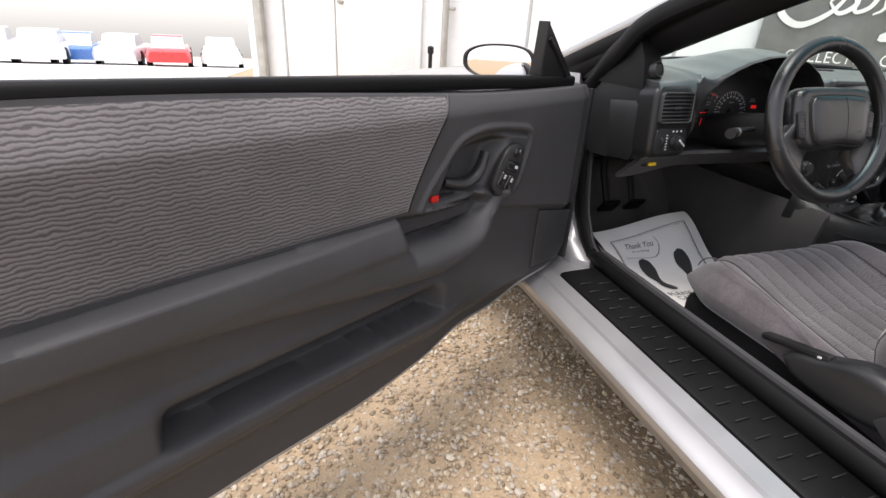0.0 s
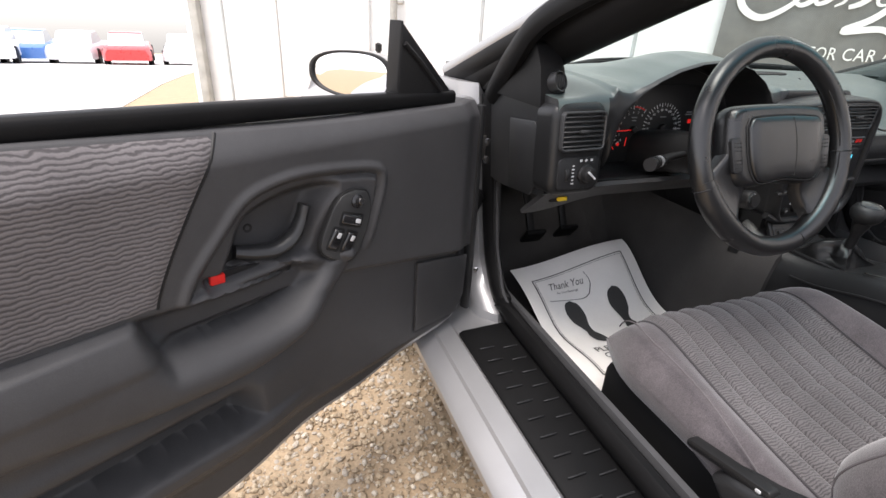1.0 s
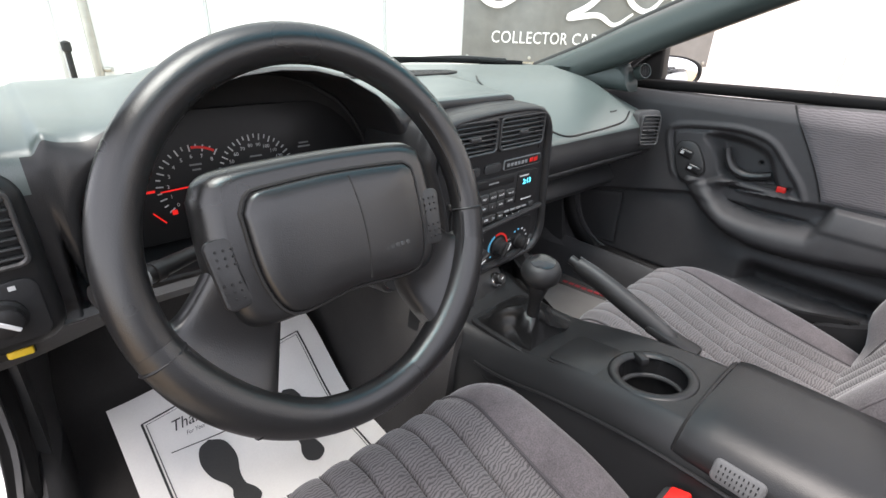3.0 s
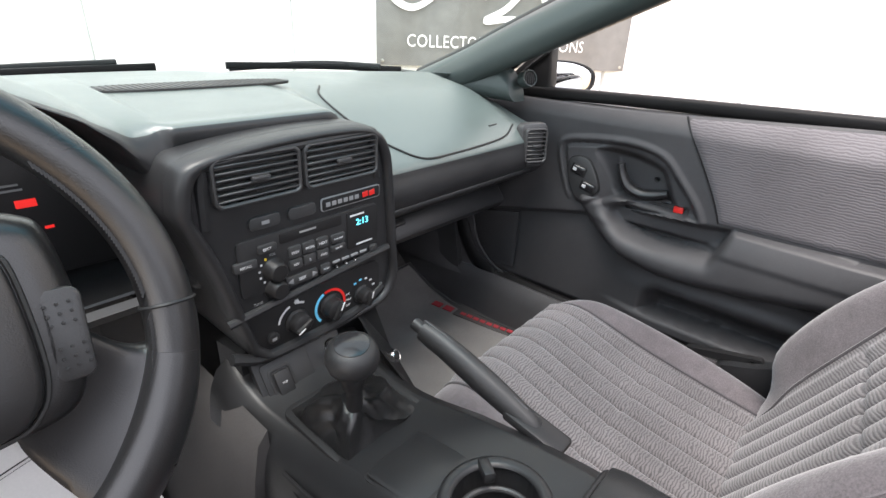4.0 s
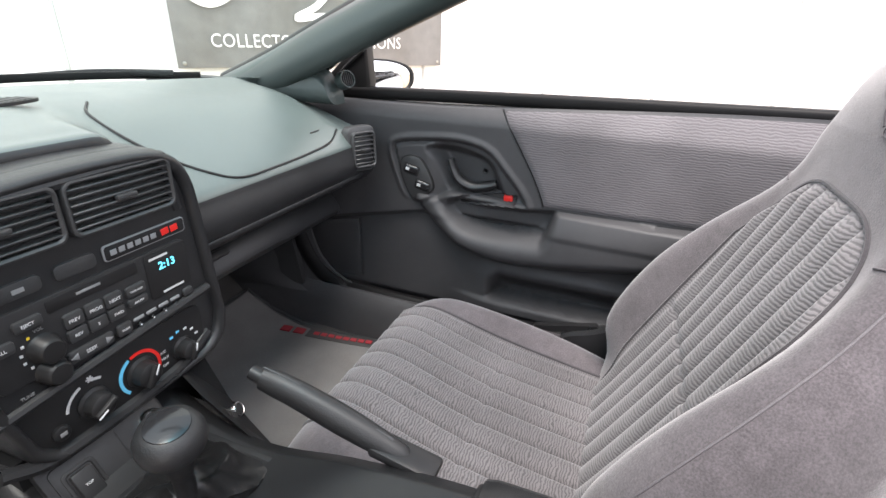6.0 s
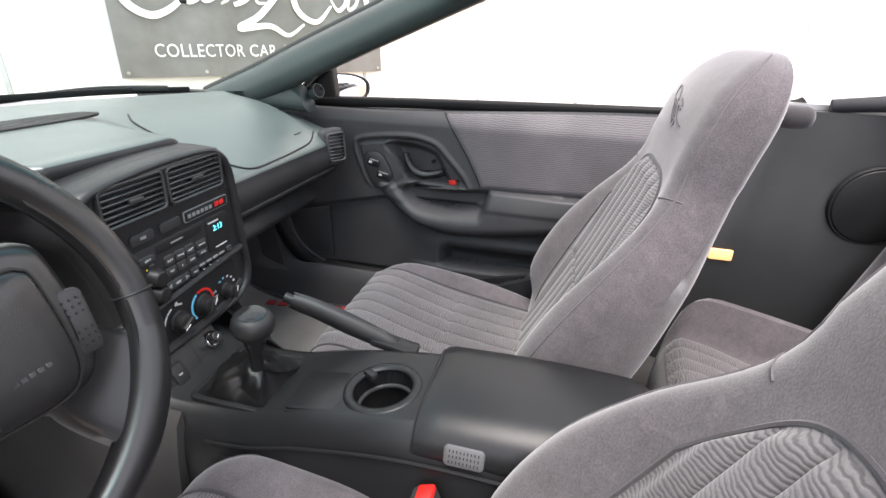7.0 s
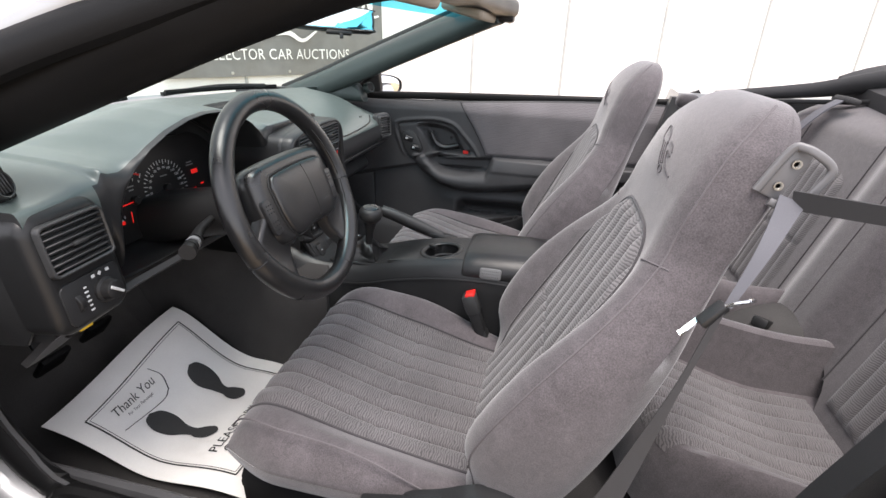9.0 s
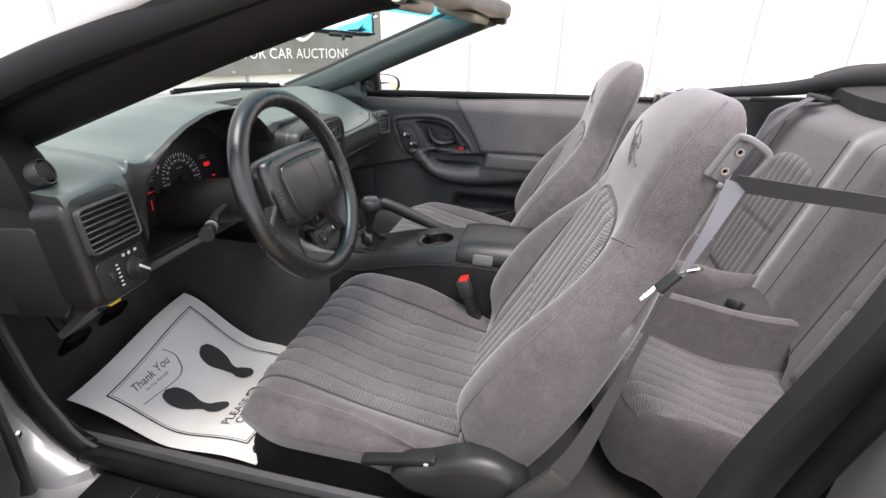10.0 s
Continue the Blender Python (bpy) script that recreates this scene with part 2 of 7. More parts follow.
def rbox(size, r=0.004, m=None, seg=2, bm=None):
    """Box with rounded edges, centred, then laid by m."""
    b = bmesh.new()
    bmesh.ops.create_cube(b, size=1.0)
    bmesh.ops.scale(b, vec=size, verts=b.verts)
    if r:
        bmesh.ops.bevel(b, geom=b.edges[:], offset=min(r, min(size) * 0.49), segments=seg, affect="EDGES", profile=0.5)
    if m is not None:
        bmesh.ops.transform(b, matrix=m, verts=b.verts)
    return b


def rrect(w, h, r, n=5):
    pts = []
    for cx, cy, a0 in ((w / 2 - r, h / 2 - r, 0), (-w / 2 + r, h / 2 - r, 90), (-w / 2 + r, -h / 2 + r, 180), (w / 2 - r, -h / 2 + r, 270)):
        pts += [(cx + r * math.cos(radians(a0 + 90 * k / n)), cy + r * math.sin(radians(a0 + 90 * k / n))) for k in range(n + 1)]
    return pts


def plate(outline, depth, m=None, bevel=0.002, hole=None):
    """Prism from a 2D outline in local x, y that rises along local z, its top edge eased; hole: an inner outline of as many points."""
    def at(p, z, s=0.0, c=(0, 0)):
        return (p[0], p[1], z)
    cx, cy = sum(p[0] for p in outline) / len(outline), sum(p[1] for p in outline) / len(outline)
    def inset(o, d):
        out = []
        n = len(o)
        for i in range(n):
            a, b, c = Vector(o[i - 1]), Vector(o[i]), Vector(o[(i + 1) % n])
            t = (c - a)
            nrm = Vector((-t.y, t.x)).normalized() if t.length > 1e-9 else Vector((0, 0))
            if nrm.dot(Vector((cx, cy)) - b) < 0:
                nrm = -nrm
            out.append(tuple(b + nrm * d))
        return out
    top = inset(outline, bevel)
    rings = [[(*p, 0) for p in outline], [(*p, depth - bevel) for p in outline], [(*p, depth - bevel * 0.3) for p in inset(outline, bevel * 0.3)], [(*p, depth) for p in top]]
    if hole:
        hole_in = inset(hole, -bevel)
        rings += [[(*p, depth) for p in hole_in], [(*p, depth - bevel) for p in hole], [(*p, 0) for p in hole]]
        rings.append(rings[0])
        bm = bmesh.new()
        vs = [[bm.verts.new(p) for p in r] for r in rings[:-1]]
        vs.append(vs[0])
        n = len(outline)
        for a, b in zip(vs, vs[1:]):
            for i in range(n):
                bm.faces.new((a[i], a[(i + 1) % n], b[(i + 1) % n], b[i]))
    else:
        bm = loft(rings)
    if m is not None:
        bmesh.ops.transform(bm, matrix=m, verts=bm.verts)
    return bm


def pillow(outline, depth, r, m=None, steps=6):
    """Prism from a 2D outline whose top edge is rounded by the radius r."""
    cx, cy = sum(p[0] for p in outline) / len(outline), sum(p[1] for p in outline) / len(outline)
    n = len(outline)
    hx, hy = max(abs(p[0] - cx) for p in outline), max(abs(p[1] - cy) for p in outline)
    def inset(d):
        return [(cx + (p[0] - cx) * (1 - d / hx), cy + (p[1] - cy) * (1 - d / hy)) for p in outline]
    rings = [[(*p, 0) for p in outline]]
    for k in range(steps + 1):
        a = math.pi / 2 * k / steps
        rings.append([(*p, depth - r + r * math.sin(a)) for p in inset(r * (1 - math.cos(a)))])
    bm = loft(rings)
    if m is not None:
        bmesh.ops.transform(bm, matrix=m, verts=bm.verts)
    return bm


def smooth_path(pts, n=8):
    """Catmull-Rom through the points."""
    p = [Vector(q) for q in pts]
    p = [2 * p[0] - p[1]] + p + [2 * p[-1] - p[-2]]
    out = []
    for i in range(1, len(p) - 2):
        for k in range(n):
            t = k / n
            a, b, c, d = p[i - 1], p[i], p[i + 1], p[i + 2]
            out.append(0.5 * ((2 * b) + (c - a) * t + (2 * a - 5 * b + 4 * c - d) * t * t + (3 * b - a - 3 * c + d) * t ** 3))
    out.append(p[-2])
    return out


def sweep(path, section, up=(0, 0, 1), closed=False, taper=None):
    """A 2D section (side, up) carried along a path; section may be a list or a function of 0..1."""
    p = [Vector(q) for q in path]
    n = len(p)
    rings = []
    for i in range(n):
        t = (p[(i + 1) % n] - p[i - 1]) if closed else (p[min(i + 1, n - 1)] - p[max(i - 1, 0)])
        t.normalize()
        side = t.cross(Vector(up)).normalized()
        lift = side.cross(t)
        f = i / max(n - 1, 1)
        sec = section(f) if callable(section) else section
        s = taper(f) if taper else 1
        rings.append([p[i] + side * (a * s) + lift * (b * s) for a, b in sec])
    if closed:
        rings.append(rings[0])
        bm = bmesh.new()
        vs = [[bm.verts.new(q) for q in r] for r in rings[:-1]]
        vs.append(vs[0])
        k = len(rings[0])
        for a, b in zip(vs, vs[1:]):
            for i in range(k):
                bm.faces.new((a[i], a[(i + 1) % k], b[(i + 1) % k], b[i]))
        return bm
    return loft(rings)


def circle(r, n=12, ry=None):
    return [(r * math.cos(2 * math.pi * k / n), (ry or r) * math.sin(2 * math.pi * k / n)) for k in range(n)]


def lathe(profile, m=None, n=24):
    """Profile of (radius, height) turned round local z."""
    bm = loft([[(r * math.cos(2 * math.pi * k / n), r * math.sin(2 * math.pi * k / n), z) for k in range(n)] for r, z in profile])
    if m is not None:
        bmesh.ops.transform(bm, matrix=m, verts=bm.verts)
    return bm


def text_mesh(words, height, m, depth=0.0006, spread=1.0, shear=0.0):
    """Letters of the built-in font as a bmesh, lower-left at the origin of m, in its x, y."""
    c = bpy.data.curves.new("letters", "FONT")
    c.body, c.size, c.extrude, c.shear = words, height * 1.38, depth, shear
    c.space_character = spread
    c.resolution_u = 3
    o = bpy.data.objects.new("letters", c)
    scene.collection.objects.link(o)
    bpy.context.view_layer.update()
    me = o.to_mesh()
    bm = bmesh.new()
    bm.from_mesh(me)
    o.to_mesh_clear()
    bpy.data.objects.remove(o)
    bpy.data.curves.remove(c)
    bmesh.ops.transform(bm, matrix=m, verts=bm.verts)
    return bm


def frame_at(origin, xdir, ydir):
    """Matrix whose local x and y lie along the given ways."""
    x = Vector(xdir).normalized()
    z = x.cross(Vector(ydir)).normalized()
    y = z.cross(x)
    m = Matrix((x, y, z)).transposed().to_4x4()
    m.translation = origin
    return m


def ease(x, a, b):
    t = min(max((x - a) / (b - a), 0.0), 1.0)
    return t * t * (3 - 2 * t)


def lerp_table(x, table):
    """Smooth interpolation in rows of (x, value)."""
    if x <= table[0][0]:
        return table[0][1]
    for (x0, y0), (x1, y1) in zip(table, table[1:]):
        if x <= x1:
            return y0 + (y1 - y0) * ease(x, x0, x1)
    return table[-1][1]


def curve_table(x, table):
    """Smooth curve through rows of (x, value) with no flat steps."""
    if x <= table[0][0]:
        return table[0][1]
    n = len(table)
    slope = []
    for i in range(n):
        a, b = table[max(i - 1, 0)], table[min(i + 1, n - 1)]
        slope.append((b[1] - a[1]) / (b[0] - a[0]))
    for i in range(n - 1):
        (x0, y0), (x1, y1) = table[i], table[i + 1]
        if x <= x1:
            w = x1 - x0
            t = (x - x0) / w
            return y0 * (1 + 2 * t) * (1 - t) ** 2 + slope[i] * w * t * (1 - t) ** 2 + y1 * t * t * (3 - 2 * t) + slope[i + 1] * w * t * t * (t - 1)
    return table[-1][1]


def line_table(x, table):
    if x <= table[0][0]:
        return table[0][1]
    for (x0, y0), (x1, y1) in zip(table, table[1:]):
        if x <= x1:
            return y0 + (y1 - y0) * (x - x0) / (x1 - x0)
    return table[-1][1]


def inside(px, py, poly):
    """Signed distance to a polygon, negative inside."""
    d, odd = 1e9, False
    n = len(poly)
    for i in range(n):
        ax, ay = poly[i]
        bx, by = poly[(i + 1) % n]
        ex, ey, wx, wy = bx - ax, by - ay, px - ax, py - ay
        t = min(max((wx * ex + wy * ey) / (ex * ex + ey * ey), 0), 1)
        d = min(d, math.hypot(wx - ex * t, wy - ey * t))
        if (ay > py) != (by > py) and px < (bx - ax) * (py - ay) / (by - ay) + ax:
            odd = not odd
    return -d if odd else d


def span(a, b, n):
    return [a + (b - a) * i / (n - 1) for i in range(n)]


MID = -0.03


def over(x):
    """Mirror image of x across the car's middle."""
    return 2 * MID - x


# ---- ground and yard ----
def ground_z(x, y):
    far = max(y - 1.0, 0.0)
    return -0.04 * far - 0.035 * max(y - 10.0, 0.0)


def yard():
    us = [-150, -60, -25, -12, -6, -4] + span(-3, 3, 49) + [4, 6, 12, 25, 60, 150]
    vs = [-60, -25, -10, -5] + span(-3, 3, 49) + [4, 6, 9, 12, 20, 40, 80, 150, 300]
    def f(x, y):
        z = ground_z(x, y)
        if abs(x) < 3 and abs(y) < 3:
            z += 0.012 * noise.noise((x * 2.2, y * 2.2, 0)) + 0.005 * noise.noise((x * 9, y * 9, 3))
        return (x, y, z - 0.01)
    g = part("ground", grid(f, us, vs), GRAVEL)
    tagged(g, "tan crushed gravel yard around the parked car", "ground", kind="structure")


yard()


def far_pavement():
    p = part("pavement", grid(lambda x, y: (x, y, ground_z(x, y) + 0.004), [-150, -60, -25, -12, -6, -4, -2.6], [2.2, 4, 6, 9, 12, 20, 40, 80, 150], 0.05, (0, 0, -1)), CONCRETE)
    tagged(p, "pale concrete lot beyond the gravel", "pavement", kind="structure")


far_pavement()

# White metal wall that runs slantwise past the car's nose
WALL_A, WALL_D = Vector((2.2, 2.4, 0)), Vector((0.83, -0.557, 0)).normalized()
WALL_N = Vector((-WALL_D.y * -1, -WALL_D.x, 0)).normalized()
if WALL_N.dot(Vector((-1, -1, 0))) < 0:
    WALL_N = -WALL_N
WALL_M = frame_at(WALL_A, WALL_D, (0, 0, 1))


def siding():
    s0, s1 = -4.55, 2.6
    w = part("wall_north", rbox((s1 - s0, 5.6, 0.2), 0.0, WALL_M @ pose((s0 + s1) / 2, 1.9, -0.1)), WHITE_WALL)
    tagged(w, "white painted ribbed metal building wall", "wall", kind="structure")
    s = s0 + 0.3
    while s < s1:
        bm = loft([[(s + a, z, b) for a, b in ((-0.014, 0.001), (-0.008, 0.012), (0.008, 0.012), (0.014, 0.001))] for z in (-0.9, 4.6)], closed=False)
        bmesh.ops.transform(bm, matrix=WALL_M, verts=bm.verts)
        part("panel_rib", bm, WALL_SEAM, w)
        s += 1.22
    e = part("wall_west", rbox((0.2, 5.6, 9), 0.0, WALL_M @ pose(s0 - 0.101, 1.9, -4.6)), WHITE_WALL)
    tagged(e, "white painted side wall of the building", "wall", kind="structure")
    # the wall turns at the banner's end and runs on beside the car
    q = frame_at(WALL_M @ Vector((s1, 0, 0)), (0.12, -0.993, 0), (0, 0, 1))
    e = part("wall_east", rbox((26, 5.6, 0.2), 0.0, q @ pose(13, 1.9, -0.1)), WHITE_WALL)
    tagged(e, "white painted ribbed metal wall beside the car", "wall", kind="structure")
    s = 0.5
    while s < 26:
        bm = loft([[(s + a, z, b) for a, b in ((-0.014, 0.001), (-0.008, 0.012), (0.008, 0.012), (0.014, 0.001))] for z in (-0.9, 4.6)], closed=False)
        bmesh.ops.transform(bm, matrix=q, verts=bm.verts)
        part("panel_rib", bm, WALL_SEAM, e)
        s += 0.95
    d = part("downspout", sweep([(s0 + 0.06, -0.6, 0.07), (s0 + 0.06, 4.6, 0.07)], rrect(0.09, 0.07, 0.01, 2), up=(0, 0, 1)), STEEL)
    d.data.transform(WALL_M)
    tagged(d, "grey metal downspout on the building corner", "downspout")


siding()


# ---- car shell ----
def shell():
    car = thing("car_body", "silver convertible body shell with its top folded down", "car", at=(MID, -0.3, 0))
    inv = Matrix.Translation((-MID, 0.3, 0))
    def put(name, bm, mat, label="", angle=40):
        bmesh.ops.transform(bm, matrix=inv, verts=bm.verts)
        return part(name, bm, mat, car, label, angle)
    # floor pan with a raised tunnel and toe board
    def fl(x, y):
        z = 0.235 + 0.012 * noise.noise((x * 5, y * 5, 0))
        z += 0.14 * ease(abs(x - MID), 0.17, 0.1)
        z += 0.22 * ease(y, 0.33, 0.66) ** 1.3
        z += 0.03 * ease(abs(x - MID), 0.54, 0.6)
        return (x, y, z)
    put("floor_carpet", grid(fl, span(-0.63, 0.57, 61), span(-1.3, 0.7, 61), 0.03, (0, 0, -1)), CARPET, "charcoal carpet on the floor pan")
    put("bulkhead", rbox((1.3, 0.04, 0.46), 0.005, pose(MID, 0.72, 0.48)), CARPET)
    # sills, driver's side and its mirror image
    for k, name in ((1, "rocker_sill"), (-1, "rocker_sill")):
        def sx(x):
            return x if k == 1 else over(x)
        sec = [(-0.79, 0.20), (-0.835, 0.262), (-0.85, 0.28), (-0.85, 0.294), (-0.84, 0.303), (-0.812, 0.309), (-0.808, 0.315), (-0.772, 0.318), (-0.765, 0.312), (-0.66, 0.312), (-0.655, 0.2)]
        put(name, loft([[(sx(x), y, z) for x, z in sec] for y in span(-1.4, 0.42, 24)]), SILVER)
        sec = [(-0.765, 0.300), (-0.765, 0.318), (-0.758, 0.322), (-0.668, 0.326), (-0.66, 0.322), (-0.66, 0.300)]
        pl = put("sill_plate", loft([[(sx(x), y, z) for x, z in sec] for y in span(-0.95, 0.13, 12)]), RUBBER, "black ribbed plastic scuff plate")
        for i in range(26):
            for j, x in enumerate((-0.735, -0.69)):
                b = rbox((0.03, 0.0025, 0.0025), 0.0008, inv @ pose(sx(x), 0.06 - i * 0.038 - 0.01 * j, 0.3255 + 0.0015 * j), 1)
                part("tread_rib", b, PLASTIC_DARK, pl)
        path = smooth_path([(sx(-0.655), -0.9, 0.345), (sx(-0.655), -0.3, 0.34), (sx(-0.652), 0.08, 0.34), (sx(-0.645), 0.2, 0.36), (sx(-0.64), 0.27, 0.45), (sx(-0.645), 0.3, 0.6), (sx(-0.645), 0.33, 0.76)])
        put("door_seal", sweep(path, circle(0.017, 10, 0.021), up=(0, 1, 0.2)), RUBBER, "black rubber door weatherstrip")
        sec = [(-0.642, 0.24), (-0.64, 0.345), (-0.634, 0.358), (-0.625, 0.36), (-0.615, 0.348), (-0.608, 0.32), (-0.604, 0.28), (-0.602, 0.235)]
        put("carpet_edge", loft([[(sx(x), y, z) for x, z in sec] for y in span(-0.66, 0.45, 20)]), DOOR_GREY, "grey sill trim")
        def kick(u, z):
            rear = curve_table(z, [(0.335, 0.02), (0.36, 0.15), (0.4, 0.206), (0.45, 0.236), (0.6, 0.268), (0.76, 0.298)])
            x = -0.588 - 0.05 * ease(u, 0.45, 1.0) - 0.012 * ease(z, 0.42, 0.335)
            return (sx(x), 0.62 + (rear - 0.62) * u, z)
        put("kick_trim", grid(kick, span(0, 1, 26), span(0.335, 0.74, 26), 0.006, (-k, 0, 0)), DOOR_GREY, "smooth grey kick panel by the footwell")
        # hinge pillar
        put("hinge_pillar", loft([[(sx(x), y, z) for x, y in ((-0.704, yy + 0.045), (-0.698, yy + 0.025), (-0.668, yy - 0.008), (-0.64, yy + 0.01), (-0.63, 0.5), (-0.704, 0.5))] for z, yy in ((0.2, 0.13), (0.33, 0.16), (0.36, 0.23), (0.42, 0.28), (0.6, 0.31), (0.78, 0.35))]), SILVER)
        put("kick_panel", loft([[(sx(x), y, z) for x, y in ((-0.64, yy), (-0.615, yy), (-0.6, 0.62), (-0.64, 0.62))] for z, yy in ((0.24, 0.24), (0.45, 0.28), (0.8, 0.33))]), PLASTIC)
        # quarter trim behind the door
        def qt(y, z):
            x = -0.6 - 0.03 * ease(z, 0.5, 0.8)
            return (sx(x - 0.012 * ease(y, -0.81, -0.79)), y + (0.05 - 0.22 * (z - 0.49)) * ease(y, -1.5, -0.8), z)
        put("quarter_trim", grid(qt, span(-1.5, -0.79, 24), span(0.24, 0.83, 16), 0.03, (-k, 0, 0)), PLASTIC, "grey plastic rear quarter trim panel")
        path = smooth_path([(sx(-0.668), -0.72, 0.345), (sx(-0.672), -0.765, 0.42), (sx(-0.678), -0.80, 0.6), (sx(-0.69), -0.85, 0.8), (sx(-0.69), -0.9, 0.84)])
        put("door_seal", sweep(path, circle(0.012, 10, 0.014), up=(1, 0, 0.2)), RUBBER)
        put("quarter_panel", loft([[(sx(x), y, z) for x, z in ((-0.64, 0.2), (-0.86, 0.22), (-0.9, 0.5), (-0.87, 0.78), (-0.8, 0.845), (-0.665, 0.84))] for y in (-0.835, -1.0, -1.5, -2.0)]), SILVER)
        # windscreen pillar
        pts = [(sx(-0.655), 0.46, 0.755), (sx(-0.635), 0.3, 0.815), (sx(-0.61), 0.165, 0.87), (sx(-0.572), -0.1, 0.975), (sx(-0.53), -0.26, 1.035), (sx(-0.49), -0.31, 1.05)]
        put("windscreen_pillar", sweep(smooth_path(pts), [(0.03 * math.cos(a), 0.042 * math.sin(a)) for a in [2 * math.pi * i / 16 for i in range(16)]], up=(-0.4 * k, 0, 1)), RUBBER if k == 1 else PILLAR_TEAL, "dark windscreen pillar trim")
        foot = smooth_path([(0.104, 0.77, 0), (0.112, 0.81, 0), (0.124, 0.842, 0), (0.165, 0.872, 0), (0.3, 0.825, 0), (0.45, 0.77, 0)], 4)
        if k < 0:
            foot = smooth_path([(0.15, 0.765, 0), (0.155, 0.79, 0), (0.168, 0.81, 0), (0.2, 0.828, 0), (0.3, 0.806, 0), (0.45, 0.765, 0)], 4)
        foot = [(p.x, p.y) for p in foot]
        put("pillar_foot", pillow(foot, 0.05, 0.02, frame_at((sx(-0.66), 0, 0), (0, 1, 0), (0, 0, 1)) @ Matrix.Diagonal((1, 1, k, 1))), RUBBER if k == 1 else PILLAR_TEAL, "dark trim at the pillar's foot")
        path = smooth_path([(sx(-0.553), -0.26, 1.05), (sx(-0.598), -0.1, 0.995), (sx(-0.636), 0.04, 0.945), (sx(-0.66), 0.135, 0.9), (sx(-0.668), 0.19, 0.85), (sx(-0.658), 0.25, 0.81), (sx(-0.648), 0.31, 0.76)])
        put("pillar_seal", sweep(path, circle(0.017, 10, 0.022), up=(0, 1, 0.2)), RUBBER)
        # added black sheet stands in for the shade between wing and door
        put("hinge_shade_panel", rbox((0.2, 0.02, 0.44), 0.004, pose(sx(-0.785), 0.435, 0.53)), BLACK, "black panel painted as the shaded gap behind the hinges")
        pts = [(p[0] - 0.022 * k, p[1] + 0.014, p[2] + 0.017) for p in pts]
        put("pillar_seal", sweep(smooth_path(pts), circle(0.02, 10, 0.026), up=(-0.4 * k, 0, 1)), RUBBER)
        pts = [(p[0] - 0.01 * k, p[1] + 0.01, p[2] + 0.016) for p in pts]
        put("pillar_skin", sweep(smooth_path(pts), circle(0.01, 10, 0.016), up=(-0.4 * k, 0, 1)), SILVER if k == 1 else BLACK)
    # header rail
    pts = [(MID + x, -0.31 + 0.05 * (1 - (x / 0.46) ** 2), 1.05 + 0.012 * (1 - (x / 0.46) ** 2)) for x in span(-0.47, 0.47, 15)]
    put("header_rail", sweep(pts, rrect(0.09, 0.045, 0.016, 3)), PLASTIC_DARK, "dark windscreen header rail")
    # windscreen
    def ws(u, v):
        x = u * (0.6 - 0.12 * v)
        yb = 0.62 - 0.24 * abs(u) ** 2.2
        yt = -0.26 - 0.05 * u * u
        return (MID + x, yb + (yt - yb) * v, 0.80 + 0.26 * v + 0.03 * math.sin(math.pi * v) + 0.008 * (1 - u * u) * v)
    g = put("windscreen", grid(ws, span(-1, 1, 21), span(0, 0.8, 10)), GLASS, "clear laminated windscreen glass")
    g.visible_shadow = False
    g = put("shade_band", grid(ws, span(-1, 1, 21), span(0.8, 0.99, 4)), SHADE, "teal tinted band along the glass top")
    g.visible_shadow = False
    # bonnet and cowl
    def bonnet(u, v):
        x = u * (0.72 + 0.05 * v)
        y = 0.64 - 0.25 * abs(u) ** 2.2 + v * 1.5
        return (MID + x, y, 0.765 - 0.13 * v ** 1.6 - 0.05 * u * u - 0.02)
    put("bonnet", grid(bonnet, span(-1, 1, 25), span(0.02, 1, 16), 0.03, (0, 0, -1)), SILVER)
    for k in (1, -1):
        put("front_wing", loft([[(over(x) if k < 0 else x, y, z) for x, z in ((-0.72, 0.76 - d), (-0.8, 0.74 - d), (-0.9, 0.62 - d), (-0.92, 0.3), (-0.7, 0.3))] for y, d in ((0.45, 0), (1.0, 0.02), (2.1, 0.14))]), SILVER)
    def tail(y):
        w, zt = 0.86 - 0.1 * ease(-y, 1.9, 2.45), 0.85 - 0.12 * ease(-y, 2.0, 2.45)
        return [(MID + w * x, y, z) for x, z in ((-0.92, 0.28), (-1.0, 0.5), (-0.97, zt - 0.08), (-0.85, zt), (0.85, zt), (0.97, zt - 0.08), (1.0, 0.5), (0.92, 0.28))]
    put("tail", loft([tail(y) for y in (-1.6, -1.8, -2.0, -2.2, -2.35, -2.45)]), SILVER)
    def nose(y):
        w, zt = 0.88 - 0.14 * ease(y, 2.0, 2.5), 0.6 - 0.16 * ease(y, 2.1, 2.5)
        return [(MID + w * x, y, z) for x, z in ((-0.95, 0.25), (-1.0, 0.4), (-0.92, zt), (0.92, zt), (1.0, 0.4), (0.95, 0.25))]
    put("nose", loft([nose(y) for y in (2.0, 2.15, 2.3, 2.42, 2.5)]), SILVER)
    for k in (1, -1):
        for y in (1.35, -1.42):
            at = (MID + k * 0.78, y, 0.29)
            turned = pose(*at, 0, 90 * k, 0)
            tyre = put("wheel", lathe([(0.2, -0.1), (0.275, -0.1), (0.292, -0.07), (0.292, 0.07), (0.275, 0.1), (0.2, 0.1)], turned, 36), RUBBER, "black road tyre")
            b = lathe([(0.2, 0.085), (0.19, 0.095), (0.17, 0.07), (0.05, 0.08), (0.04, 0.095), (0.001, 0.096)], turned, 30)
            bmesh.ops.transform(b, matrix=inv, verts=b.verts)
